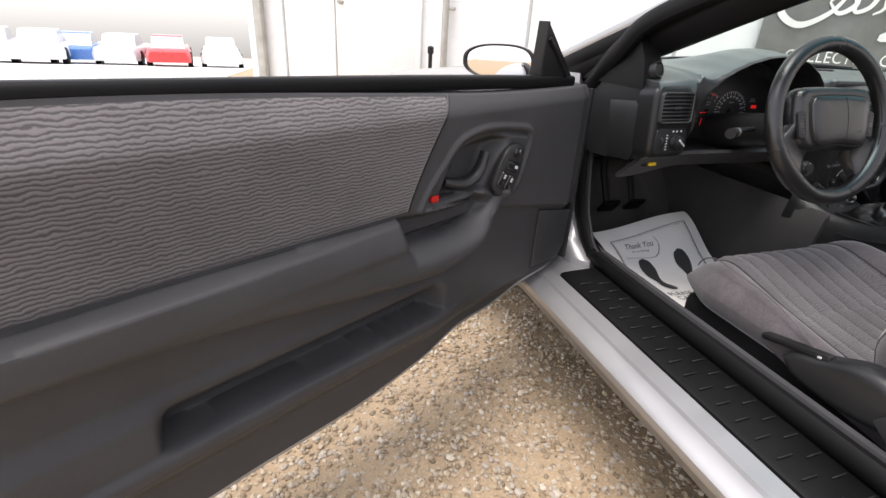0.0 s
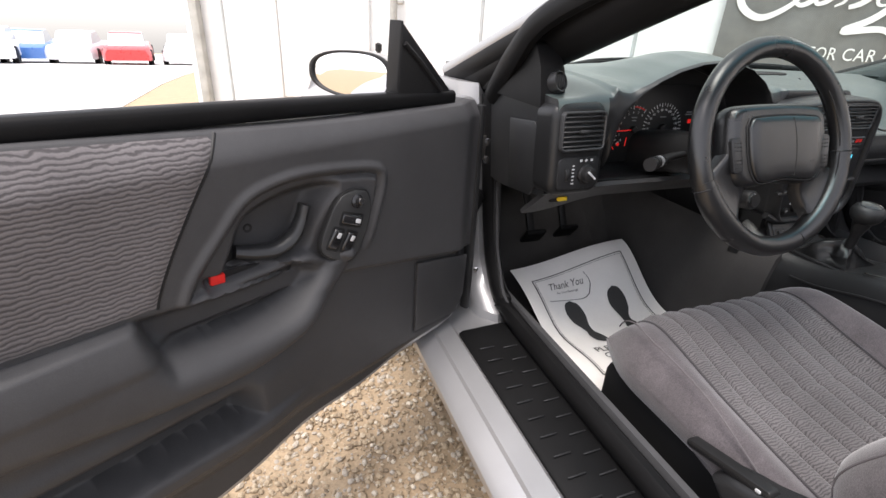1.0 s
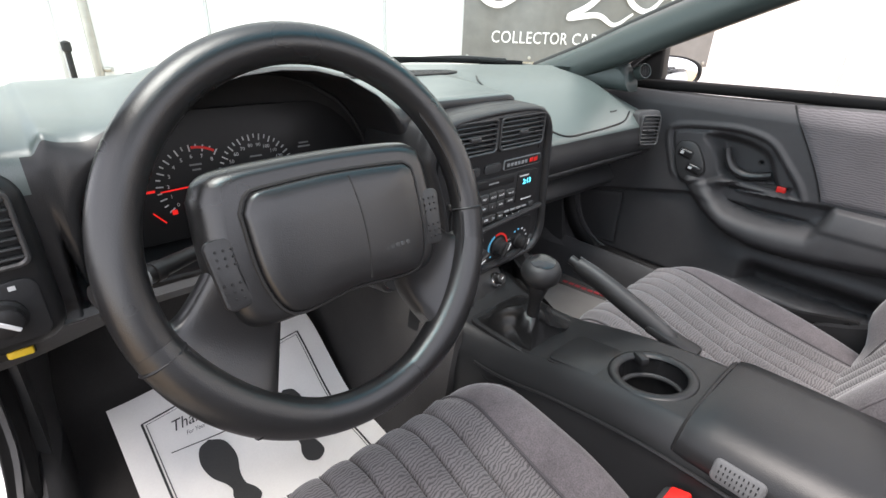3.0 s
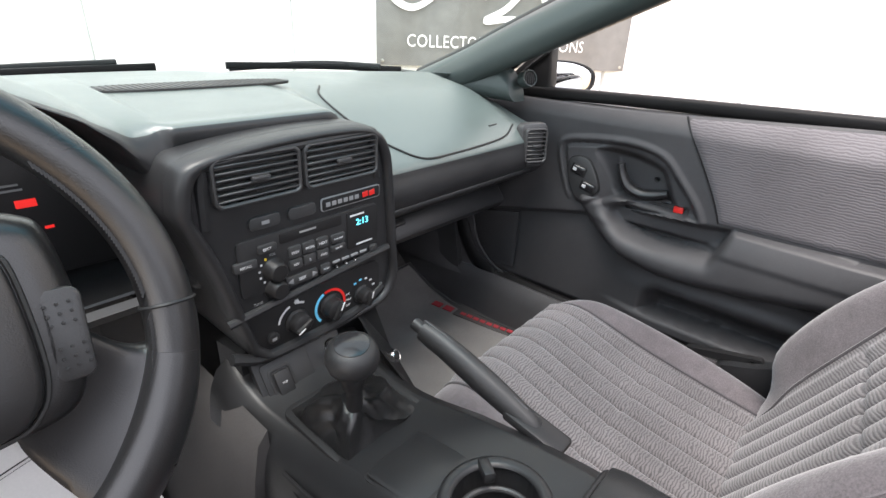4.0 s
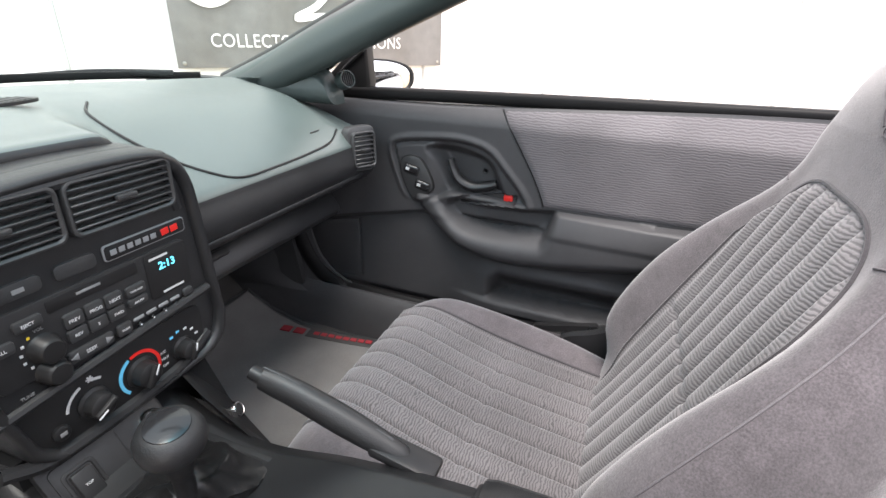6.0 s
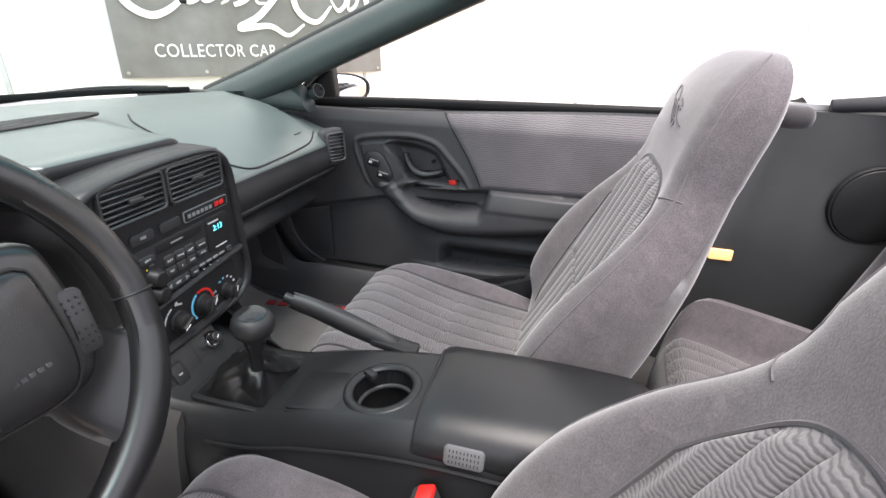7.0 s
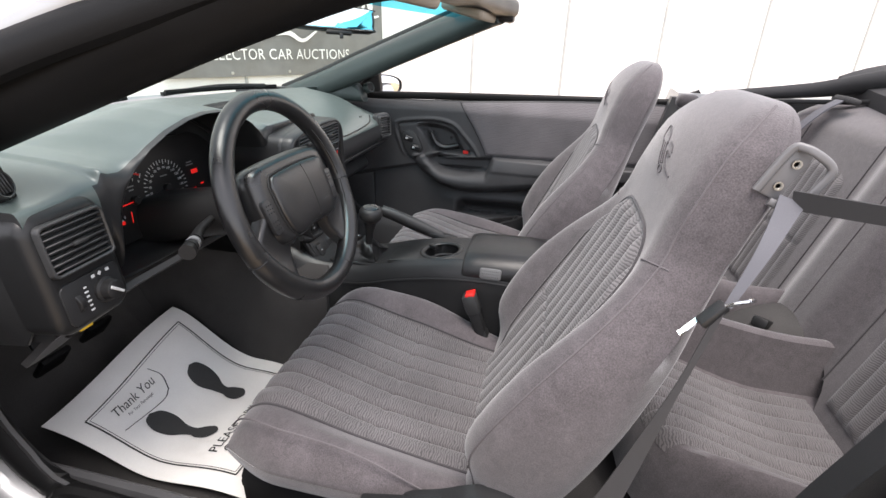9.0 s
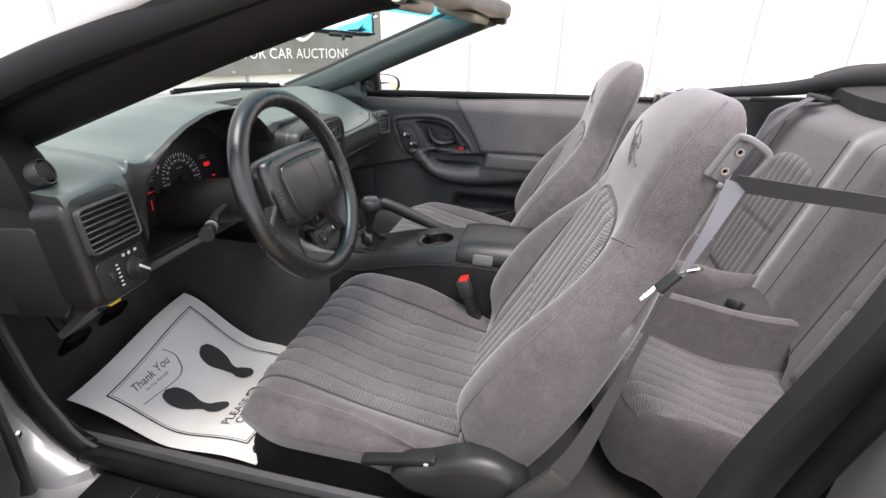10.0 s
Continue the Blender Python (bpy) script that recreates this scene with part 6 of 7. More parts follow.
# ---- centre console ----
def console():
    k = thing("centre_console", "dark grey plastic centre console between the seats", "car console", at=(-0.04, -0.3, 0.24))
    o = Vector(k.location)
    shift = Matrix.Translation(-o)
    def put(name, bm, mat, label="", parent=None, angle=40):
        bmesh.ops.transform(bm, matrix=shift, verts=bm.verts)
        return part(name, bm, mat, parent or k, label, angle)
    def zt(y):
        return curve_table(-y, [(-0.07, 0.53), (0.0, 0.499), (0.1, 0.498), (0.2, 0.522), (0.33, 0.54), (0.48, 0.535), (0.62, 0.5)])
    def ring(y, extra=0.0):
        z, c = zt(y), -0.04
        w = 0.088 + 0.012 * ease(y, -0.1, 0.05)
        return [(c - w - 0.02, y, 0.24), (c - w - 0.008, y, z - 0.06), (c - w - 0.002, y, z - 0.03), (c - w + 0.008, y, z - 0.008), (c - w + 0.02, y, z), (c - 0.02, y, z + 0.002), (c + w - 0.025, y, z), (c + w - 0.01, y, z - 0.008), (c + w, y, z - 0.03), (c + w + 0.005, y, z - 0.06), (c + w + 0.02, y, 0.24)]
    def body(y):
        pts = ring(y)
        z = pts[5][2]
        mid = [(x, y, z - 0.068 * ease(math.hypot(x + 0.055, y + 0.272), 0.0405, 0.0375)) for x in span(pts[4][0] + 0.003, pts[6][0] - 0.003, 50)]
        return pts[:5] + mid + pts[6:]
    put("console_body", loft([body(y) for y in span(0.075, -0.22, 22) + span(-0.224, -0.32, 44) + span(-0.33, -0.63, 16)]), CONSOLE_TOP, "moulded console body")
    put("side_groove", sweep([(-0.04 - 0.0935, y, zt(y) - 0.032) for y in span(-0.06, -0.6, 30)], circle(0.0022, 6)), BLACK)
    for kx in (1, -1):
        put("side_vinyl", loft([[(-0.04 - kx * (0.09 + t), y, z) for t, z in ((-0.01, 0.47), (0.004, 0.45), (0.026, 0.24), (0.0, 0.24))] for y in span(0.05, -0.66, 10)]), CONSOLE_SIDE, "black vinyl on the console side")
        put("tunnel_carpet", loft([[(-0.04 - kx * t, y, z + 0.1 * ease(y, 0.4, 0.68)) for t, z in ((0.09, 0.5), (0.103, 0.485), (0.112, 0.44), (0.122, 0.36), (0.138, 0.28), (0.16, 0.236), (0.09, 0.236))] for y in span(0.69, -0.03, 20)]), CARPET, "charcoal carpet up the tunnel side")
    # armrest lid with a domed top
    rings = []
    for y in [-0.334, -0.335, -0.338, -0.345] + span(-0.36, -0.58, 12) + [-0.6, -0.615, -0.623, -0.626]:
        e = math.sqrt(max(1 - (max(-0.57 - y, 0) / 0.0562) ** 2, 0.02)) * (0.94 + 0.06 * ease(-y, 0.334, 0.346))
        z0 = zt(y) - 0.026
        top = 0.556 + 0.004 * math.sin(math.pi * (-y - 0.33) / 0.3)
        sec = [(-0.088, 0.0), (-0.09, 0.2), (-0.083, 0.55), (-0.068, 0.86), (-0.045, 0.98), (0.0, 1.0), (0.05, 0.98), (0.075, 0.88), (0.088, 0.6), (0.092, 0.2), (0.09, 0.0)]
        rings.append([(-0.04 + x * (0.8 + 0.2 * e), y, z0 + (top - z0) * f * e) for x, f in sec])
    lid = put("armrest_lid", loft(rings), CONSOLE_TOP, "smooth padded armrest lid", None, 60)
    put("lid_gap", sweep(smooth_path([(-0.128, -0.332, 0.50), (-0.12, -0.332, 0.53), (-0.09, -0.332, 0.549), (-0.03, -0.332, 0.554), (0.02, -0.332, 0.551), (0.045, -0.332, 0.53)], 5), circle(0.0022, 6), up=(0, 1, 0)), BLACK, "", lid)
    b = plate(rrect(0.046, 0.024, 0.006), 0.009, frame_at((-0.1215, -0.392, 0.525), (0, -1, 0), (0.35, 0, 1)), 0.003)
    btn = put("lid_button", b, BUTTON_GREY, "ribbed lid release button", lid)
    for i in range(9):
        for j in range(3):
            put("button_rib", rbox((0.0012, 0.003, 0.0012), 0.0003, frame_at((-0.1215, -0.392, 0.525), (0, -1, 0), (0.35, 0, 1)) @ pose(-0.016 + 0.004 * i, -0.006 + 0.006 * j, 0.009), 1), CONSOLE_TOP, "", btn)
    # cup holder
    m = pose(-0.055, -0.272, 0.5325, -7)
    cup = put("cup_holder", sweep([m @ Vector((0.044 * math.cos(a), 0.044 * math.sin(a), 0.002)) for a in [2 * math.pi * i / 44 for i in range(44)]], [(p * 0.0065, q * 0.0035) for p, q in circle(1, 10)], closed=True), CONSOLE_TOP, "round cup holder rim")
    put("cup_step", sweep([m @ Vector((0.0355 * math.cos(a), 0.0355 * math.sin(a), -0.022)) for a in [2 * math.pi * i / 44 for i in range(44)]], circle(0.003, 8), closed=True), PLASTIC, "", cup)
    put("cup_finger", rbox((0.012, 0.024, 0.012), 0.004, pose(-0.033, -0.246, 0.532, -8, 0, -35)), CONSOLE_TOP, "", cup)
    # ashtray lid
    put("ashtray_lid", plate(rrect(0.074, 0.07, 0.008), 0.006, pose(-0.067, -0.193, 0.5175, -9, 0, 0), 0.002), CONSOLE_TOP, "square ashtray lid")
    put("ashtray_gap", plate(rrect(0.08, 0.076, 0.01), 0.003, pose(-0.067, -0.193, 0.5175, -9), 0.0005, hole=rrect(0.074, 0.07, 0.008)), BLACK)
    # shifter
    boot_c = Vector((-0.046, -0.075, 0.501))
    rings = []
    for i, f in enumerate(span(0, 1, 12)):
        s = 0.046 * (1 - f) ** 0.9 + 0.0125
        c = boot_c.lerp(Vector((-0.066, -0.096, 0.545)), f)
        ring = []
        for a in [2 * math.pi * j / 40 for j in range(40)]:
            r = s * (1 / max(abs(math.cos(a)), abs(math.sin(a))) * (1 - f) * 0.92 + f + 0.0)
            r *= 1 + 0.17 * math.sin(5 * a + 3 * f) * math.sin(math.pi * f) + 0.07 * math.sin(9 * a - 5 * f) * math.sin(math.pi * f)
            ring.append((c.x + r * math.cos(a), c.y + r * math.sin(a), c.z + 0.007 * math.sin(4 * a + 6 * f) * math.sin(math.pi * f) + 0.005 * math.sin(3 * a) * f))
        rings.append(ring)
    sh = put("shift_boot", loft(rings), BOOT, "creased black leather shift boot", None, 60)
    put("boot_frame", plate(rrect(0.122, 0.116, 0.014), 0.005, pose(boot_c.x, boot_c.y, boot_c.z - 0.003), 0.002, hole=rrect(0.104, 0.098, 0.01)), CONSOLE_TOP, "", sh)
    kt = frame_at((-0.076, -0.111, 0.6), (1, 0, 0.1), (0, 1, 0.12))
    put("shift_collar", lathe([(0.0085, -0.06), (0.0085, -0.034), (0.0095, -0.03), (0.012, -0.02), (0.0145, -0.01), (0.013, 0.0)], kt, 20), BLACK, "", sh)
    put("shift_knob", lathe([(0.012, -0.006), (0.019, -0.002), (0.0245, 0.005), (0.0262, 0.012), (0.0255, 0.018), (0.0225, 0.0245), (0.017, 0.0285), (0.009, 0.0305), (0.001, 0.031)], kt, 32), GRIP, "black leather gear knob", sh)
    put("knob_mark", lathe([(0.0175, -0.003), (0.0165, -0.0008), (0.009, 0.0011), (0.001, 0.0014)], kt @ pose(0, 0, 0.0302), 24), GLOSS_BLACK, "", sh)
    # panel with the window switch before the shifter
    m = frame_at((-0.05, 0.022, 0.512), (1, 0, 0), (0, 0.65, 1))
    pn = put("switch_panel", plate(rrect(0.12, 0.07, 0.01), 0.008, m @ pose(0, 0, -0.004), 0.002), CONSOLE_TOP, "sloping switch panel")
    put("panel_plate", plate(rrect(0.062, 0.05, 0.006), 0.0025, m @ pose(-0.022, -0.002, 0.0035), 0.0008), CONSOLE_TOP, "", pn)
    sw = put("top_switch", rbox((0.02, 0.03, 0.01), 0.003, m @ pose(-0.032, -0.006, 0.006)), BLACK, "black soft top switch", pn)
    put("switch_rim", plate(rrect(0.03, 0.04, 0.005), 0.005, m @ pose(-0.032, -0.006, 0.002), 0.001, hole=rrect(0.022, 0.032, 0.003)), BLACK, "", sw)
    put("switch_word", text_mesh("TOP", 0.0026, m @ pose(-0.036, -0.0073, 0.0114), 0.0002), WHITE_MARK, "", sw)
    lt = put("lighter", lathe([(0.0125, 0.0), (0.0125, 0.007), (0.011, 0.009), (0.0095, 0.008), (0.009, 0.004)], m @ pose(0.042, 0.004, 0.002), 24), CHROME, "chrome ringed cigar lighter", pn)
    put("lighter_cap", lathe([(0.0085, 0.0), (0.0085, 0.018), (0.007, 0.0195), (0.001, 0.0195)], m @ pose(0.042, 0.004, 0.002), 20), BLACK, "", lt)
    put("lighter_mark", rbox((0.006, 0.0015, 0.0006), 0.0002, m @ pose(0.042, 0.004, 0.0218, 0, 0, 30), 1), WHITE_MARK, "", lt)
    for i in range(5):
        put("panel_mark", rbox((0.002, 0.009, 0.0006), 0.0002, m @ pose(-0.02 + 0.008 * i, -0.045, 0.003, 0, 0, -30), 1), WHITE_MARK, "", pn)
    put("lower_panel", loft([[(x, y, z) for x, y in ((-0.12, 0.09), (-0.115, 0.045), (0.085, 0.045), (0.095, 0.09))] for z in (0.4, 0.55)]), CONSOLE_TOP)
    put("console_wing", loft([[(0.045, 0.06, 0.56), (0.09, 0.06, 0.55), (0.1, 0.12, 0.5)], [(0.04, 0.0, 0.52), (0.075, 0.0, 0.49), (0.09, 0.05, 0.42)], [(0.035, -0.07, 0.49), (0.062, -0.075, 0.45), (0.085, 0.0, 0.3)]]), CONSOLE_TOP)
    lock_m = frame_at((0.062, -0.02, 0.487), (1, 0.2, -0.4), (0.1, 0.5, 0.7))
    cyl = put("key_lock", lathe([(0.0095, 0.0), (0.0095, 0.006), (0.0085, 0.0075), (0.007, 0.007), (0.0068, 0.003)], lock_m, 20), CHROME, "chrome ringed key lock")
    put("lock_core", lathe([(0.007, 0.002), (0.007, 0.0065), (0.006, 0.008), (0.001, 0.008)], lock_m, 16), BLACK, "", cyl)
    # hand brake
    hb = [(0.052, -0.262, 0.512), (0.05, -0.235, 0.528), (0.046, -0.18, 0.55), (0.041, -0.13, 0.57), (0.037, -0.098, 0.58)]
    hbr = put("hand_brake", sweep(smooth_path(hb, 6), [(a * 0.85, b) for a, b in circle(0.0145, 14)], up=(0, 0, 1), taper=lambda f: lerp_table(f, [(0, 0.35), (0.2, 0.9), (0.5, 1.1), (0.85, 1.0), (1, 0.9)])), GRIP, "black leather hand brake lever")
    put("brake_button", sweep([(0.037, -0.1, 0.579), (0.0362, -0.092, 0.5825), (0.0355, -0.085, 0.585)], circle(0.0075, 12)), BLACK, "", hbr)
    put("brake_stitch", sweep(smooth_path([Vector(p) + Vector((0, -0.002, 0.0135)) for p in hb[1:]], 6), circle(0.0014, 6)), PLASTIC, "", hbr)
    put("brake_slot", rbox((0.03, 0.07, 0.012), 0.004, pose(0.05, -0.25, 0.525, 10)), BLACK, "", hbr)
    return k


console()


# ---- things in the car ----
def paper_mat():
    m = thing("paper_floor_mat", "white printed paper mat on the driver's floor", "paper mat", at=(-0.37, 0.12, 0.25))
    o = Vector(m.location)
    def at(u, v, lift=0.0):
        """u across 0..1, v from the seat 0 to the toe board 1."""
        x = (-0.535 + 0.345 * u) * (1 - v) + (-0.545 + 0.345 * u) * v
        y = -0.05 + 0.385 * v + 0.012 * u * v
        z = 0.252 + 0.085 * ease(v, 0.45, 1.05) + 0.03 * u * ease(v, 0.5, 1.0) + 0.006 * math.sin(5 * u + 4 * v) + 0.004 * math.sin(11 * v - 3 * u)
        return Vector((x, y, z + lift)) - o
    part("sheet", grid(at, span(0, 1, 30), span(0, 1, 34), 0.0012, (0, 0, -1)), PAPER, m, "white paper sheet")
    def stroke(pts, r, name="print_line"):
        part(name, sweep(smooth_path([at(u, v, 0.0012) for u, v in pts], 4), [(a, b * 0.25) for a, b in circle(r, 6)]), INK, m)
    fr = [(0.1, 0.1), (0.1, 0.5), (0.1, 0.86), (0.3, 0.87), (0.5, 0.88), (0.9, 0.9), (0.9, 0.5), (0.9, 0.1), (0.5, 0.08), (0.1, 0.1)]
    for a, b in zip(fr, fr[1:]):
        stroke([(a[0] + (b[0] - a[0]) * t, a[1] + (b[1] - a[1]) * t) for t in span(0, 1, 7)], 0.0016)
        stroke([(0.5 + (a[0] + (b[0] - a[0]) * t - 0.5) * 0.965, 0.49 + (a[1] + (b[1] - a[1]) * t - 0.49) * 0.97) for t in span(0, 1, 7)], 0.0006)
    # shoe soles
    def sole(cu, cv, k, name, skew=0.0):
        pts = [(0.0, 0.178), (0.05, 0.162), (0.077, 0.11), (0.068, 0.05), (0.036, 0.0), (0.03, -0.04), (0.046, -0.07), (0.047, -0.13), (0.0, -0.16), (-0.043, -0.13), (-0.045, -0.075), (-0.03, -0.04), (-0.038, 0.02), (-0.068, 0.09), (-0.054, 0.152)]
        out = [(q.x, q.y) for q in smooth_path([(a, b, 0) for a, b in pts] + [(pts[0][0], pts[0][1], 0)], 4)[:-1]]
        bm = bmesh.new()
        rows = []
        for s_ in (1.0, 0.75, 0.5, 0.25, 0.02):
            rows.append([bm.verts.new(at(cu + k * x * s_ + skew * y * s_, cv + 0.02 + (y - 0.02) * s_, 0.0018)) for x, y in out])
        n = len(out)
        for a, b in zip(rows, rows[1:]):
            for i in range(n):
                bm.faces.new((a[i], a[(i + 1) % n], b[(i + 1) % n], b[i]))
        bm.faces.new(rows[-1])
        part(name, bm, INK, m, "printed black shoe sole")
    sole(0.335, 0.52, -1, "shoe_sole", -0.14)
    sole(0.685, 0.55, 1, "shoe_sole", 0.08)
    # printed words, bent onto the sheet
    def words(text, u0, v0, height, shear=0.0, spread=1.0):
        bm = text_mesh(text, height, Matrix(), 0.0, spread, shear)
        for vtx in bm.verts:
            vtx.co = at(u0 + vtx.co.x / 0.345, v0 + vtx.co.y / 0.385, 0.002)
        part("printed_word", bm, INK, m, "printed black words")
    words("Thank You", 0.19, 0.775, 0.0165, 0.35)
    words("For Your Patronage", 0.24, 0.745, 0.0055, 0.35)
    words("PLEASE DRIVE", 0.2, 0.265, 0.019)
    words("CAREFULLY", 0.22, 0.2, 0.019)
    for pts in ([(0.16, 0.71), (0.42, 0.7), (0.5, 0.72)], [(0.5, 0.72), (0.54, 0.78), (0.52, 0.84)]):
        stroke(pts, 0.0011)
    return m


paper_mat()


def carpet_mat():
    m = thing("carpet_mat", "charcoal passenger floor mat with red stitched emblem", "floor mat", at=(0.34, 0.1, 0.245))
    o = Vector(m.location)
    def f(x, y):
        return Vector((x, y, 0.25 + 0.008 * noise.noise((x * 6, y * 6, 2)) + 0.07 * ease(y, 0.28, 0.5))) - o
    part("mat_top", grid(f, span(0.13, 0.54, 24), span(-0.12, 0.42, 26), 0.01, (0, 0, -1)), MAT_PILE, m, "grey carpet pile")
    rim = [(0.13, y) for y in span(-0.12, 0.42, 8)] + [(x, 0.42) for x in span(0.13, 0.54, 8)[1:]] + [(0.54, y) for y in span(0.42, -0.12, 8)[1:]]
    part("bound_edge", sweep([f(x, y) + Vector((0, 0, 0.002)) for x, y in rim], circle(0.005, 6)), PLASTIC, m)
    base = Vector((0.5, 0.3))
    way = Vector((0.03, -0.24)).normalized()
    for i in range(2):
        c = base + way * (0.02 + 0.034 * i)
        q = f(c.x, c.y) + Vector((0, 0, 0.004))
        part("stitched_bar", rbox((0.026, 0.021, 0.003), 0.001, frame_at(q, (way.x, way.y, 0), (-way.y, way.x, 0)), 1), RED_MARK, m, "red stitched emblem bar")
    c = base + way * 0.16
    part("emblem_band", rbox((0.17, 0.03, 0.003), 0.001, frame_at(f(c.x, c.y) + Vector((0, 0, 0.0022)), (way.x, way.y, 0), (-way.y, way.x, 0)), 1), CARPET, m, "grey stitched band")
    for i in range(8):
        c = base + way * (0.098 + 0.0185 * i)
        q = f(c.x, c.y) + Vector((0, 0, 0.004))
        part("stitched_bar", rbox((0.0145, 0.011, 0.003), 0.001, frame_at(q, (way.x, way.y, 0), (-way.y, way.x, 0)), 1), RED_MARK, m)
    return m


carpet_mat()


def ribbon(path, width, thick=0.0016, side=None):
    """Flat strap along a path; side: way across the strap."""
    p = [Vector(q) for q in path]
    rings = []
    wide = width
    for i in range(len(p)):
        width = wide(i / (len(p) - 1)) if callable(wide) else wide
        t = (p[min(i + 1, len(p) - 1)] - p[max(i - 1, 0)]).normalized()
        s_ = Vector(side(i / (len(p) - 1)) if callable(side) else side)
        s_ = (s_ - t * s_.dot(t)).normalized()
        n = t.cross(s_)
        rings.append([p[i] + s_ * (width / 2) + n * thick, p[i] - s_ * (width / 2) + n * thick, p[i] - s_ * (width / 2) - n * thick, p[i] + s_ * (width / 2) - n * thick])
    return loft(rings)


def driver_belt():
    b = thing("seat_belt", "grey driver's seat belt hanging from the seat guide", "seat belt", at=(-0.55, -0.68, 0.5))
    o = Vector(b.location)
    def put(name, bm, mat, label="", parent=None):
        bmesh.ops.translate(bm, vec=-o, verts=bm.verts)
        return part(name, bm, mat, parent or b, label)
    guide = Vector((-0.518, -0.716, 0.842))
    top = smooth_path([guide, (-0.57, -0.755, 0.85), (-0.62, -0.8, 0.858), (-0.67, -0.86, 0.86)], 6)
    put("shoulder_strap", ribbon(top, lambda f: 0.019 - 0.006 * f, 0.0012, lambda f: (0.2, 0.3, 1 - 0.6 * f)), BELT, "dark grey webbing")
    low = smooth_path([guide, (-0.555, -0.69, 0.80), (-0.577, -0.665, 0.75)], 6)
    put("upper_strap", ribbon(low, lambda f: 0.024 - 0.017 * f ** 0.7, 0.0015, lambda f: (0.5, 1, 0.3)), BELT_LIGHT, "pale grey webbing")
    lap = smooth_path([(-0.577, -0.662, 0.75), (-0.59, -0.64, 0.67), (-0.602, -0.618, 0.6), (-0.617, -0.588, 0.51), (-0.622, -0.565, 0.46)], 6)
    put("lower_strap", ribbon(lap, lambda f: 0.006 + 0.024 * ease(f, 0.2, 1.0), 0.0015, lambda f: (0.3, 1, 0.4)), BELT, "dark grey webbing")
    tongue = put("tongue", rbox((0.015, 0.03, 0.009), 0.003, pose(-0.574, -0.655, 0.739, -50, 0, 12)), PLASTIC_DARK, "grey belt tongue with chrome blade")
    put("blade", rbox((0.008, 0.024, 0.0015), 0.0006, pose(-0.571, -0.638, 0.72, -50, 0, 12), 1), CHROME, "", tongue)
    put("belt_loop", sweep(smooth_path([(-0.585, -0.66, 0.755), (-0.592, -0.672, 0.765), (-0.582, -0.683, 0.762), (-0.57, -0.675, 0.752)], 5), circle(0.002, 6)), CHROME, "", tongue)
    put("anchor_cover", rbox((0.012, 0.036, 0.11), 0.005, pose(-0.622, -0.54, 0.425, 36, 0, 0)), PLASTIC, "grey belt anchor cover")
    return b


driver_belt()


def buckle():
    b = thing("belt_buckle", "grey seat belt buckle with red release button", "belt buckle", at=(-0.152, -0.36, 0.4))
    m = pose(-0.003, -0.012, 0.036, -20, 0, 0)
    part("buckle_body", rbox((0.026, 0.024, 0.09), 0.006, m), PLASTIC_DARK, b, "dark grey buckle body")
    part("buckle_head", rbox((0.031, 0.029, 0.045), 0.006, m @ pose(0, 0, 0.035)), PLASTIC, b)
    part("release_button", rbox((0.026, 0.02, 0.008), 0.0025, m @ pose(0, -0.004, 0.056)), RED, b, "bright red release button")
    part("buckle_stalk", rbox((0.026, 0.02, 0.12), 0.006, m @ pose(0, -0.004, -0.09)), PLASTIC_DARK, b)
    return b


buckle()


def cabin_mirror():
    c = Vector((-0.01, -0.022, 1.004))
    r = thing("rear_view_mirror", "black rear-view mirror under the windscreen header", "mirror", at=c)
    m = frame_at((0, 0, 0), (0.62, -0.785, -0.05), (0.3, 0.26, 1)) @ Matrix.Scale(0.76, 4)
    out = [(p.x, p.y) for p in smooth_path([(-0.115, 0.026, 0), (-0.1, 0.034, 0), (0.1, 0.032, 0), (0.112, 0.02, 0), (0.11, -0.02, 0), (0.096, -0.03, 0), (-0.1, -0.03, 0), (-0.115, -0.02, 0), (-0.115, 0.026, 0)], 4)[:-1]]
    rings = [[(x * s_, y * s_, z) for x, y in out] for z, s_ in ((-0.035, 0.6), (-0.025, 0.9), (0.0, 1.0), (0.004, 0.98), (0.003, 0.93))]
    b = loft(rings)
    bmesh.ops.transform(b, matrix=m, verts=b.verts)
    part("housing", b, BLACK, r, "black plastic housing")
    b = plate([(x * 0.93, y * 0.9) for x, y in out], 0.0015, m @ pose(0, 0, 0.003), 0.0004)
    part("glass", b, MIRROR, r, "mirror glass")
    part("switch_bar", rbox((0.07, 0.01, 0.014), 0.003, m @ pose(0.01, -0.036, -0.004)), BLACK, r, "black switch bar")
    part("dimmer_tab", rbox((0.01, 0.014, 0.006), 0.002, m @ pose(0.015, -0.046, 0.0)), BLACK, r)
    part("stem", sweep([(0, 0.01, 0.01), (0.0, 0.03, 0.03), (-0.01, 0.05, 0.045)], circle(0.009, 10)), BLACK, r)
    return r


cabin_mirror()


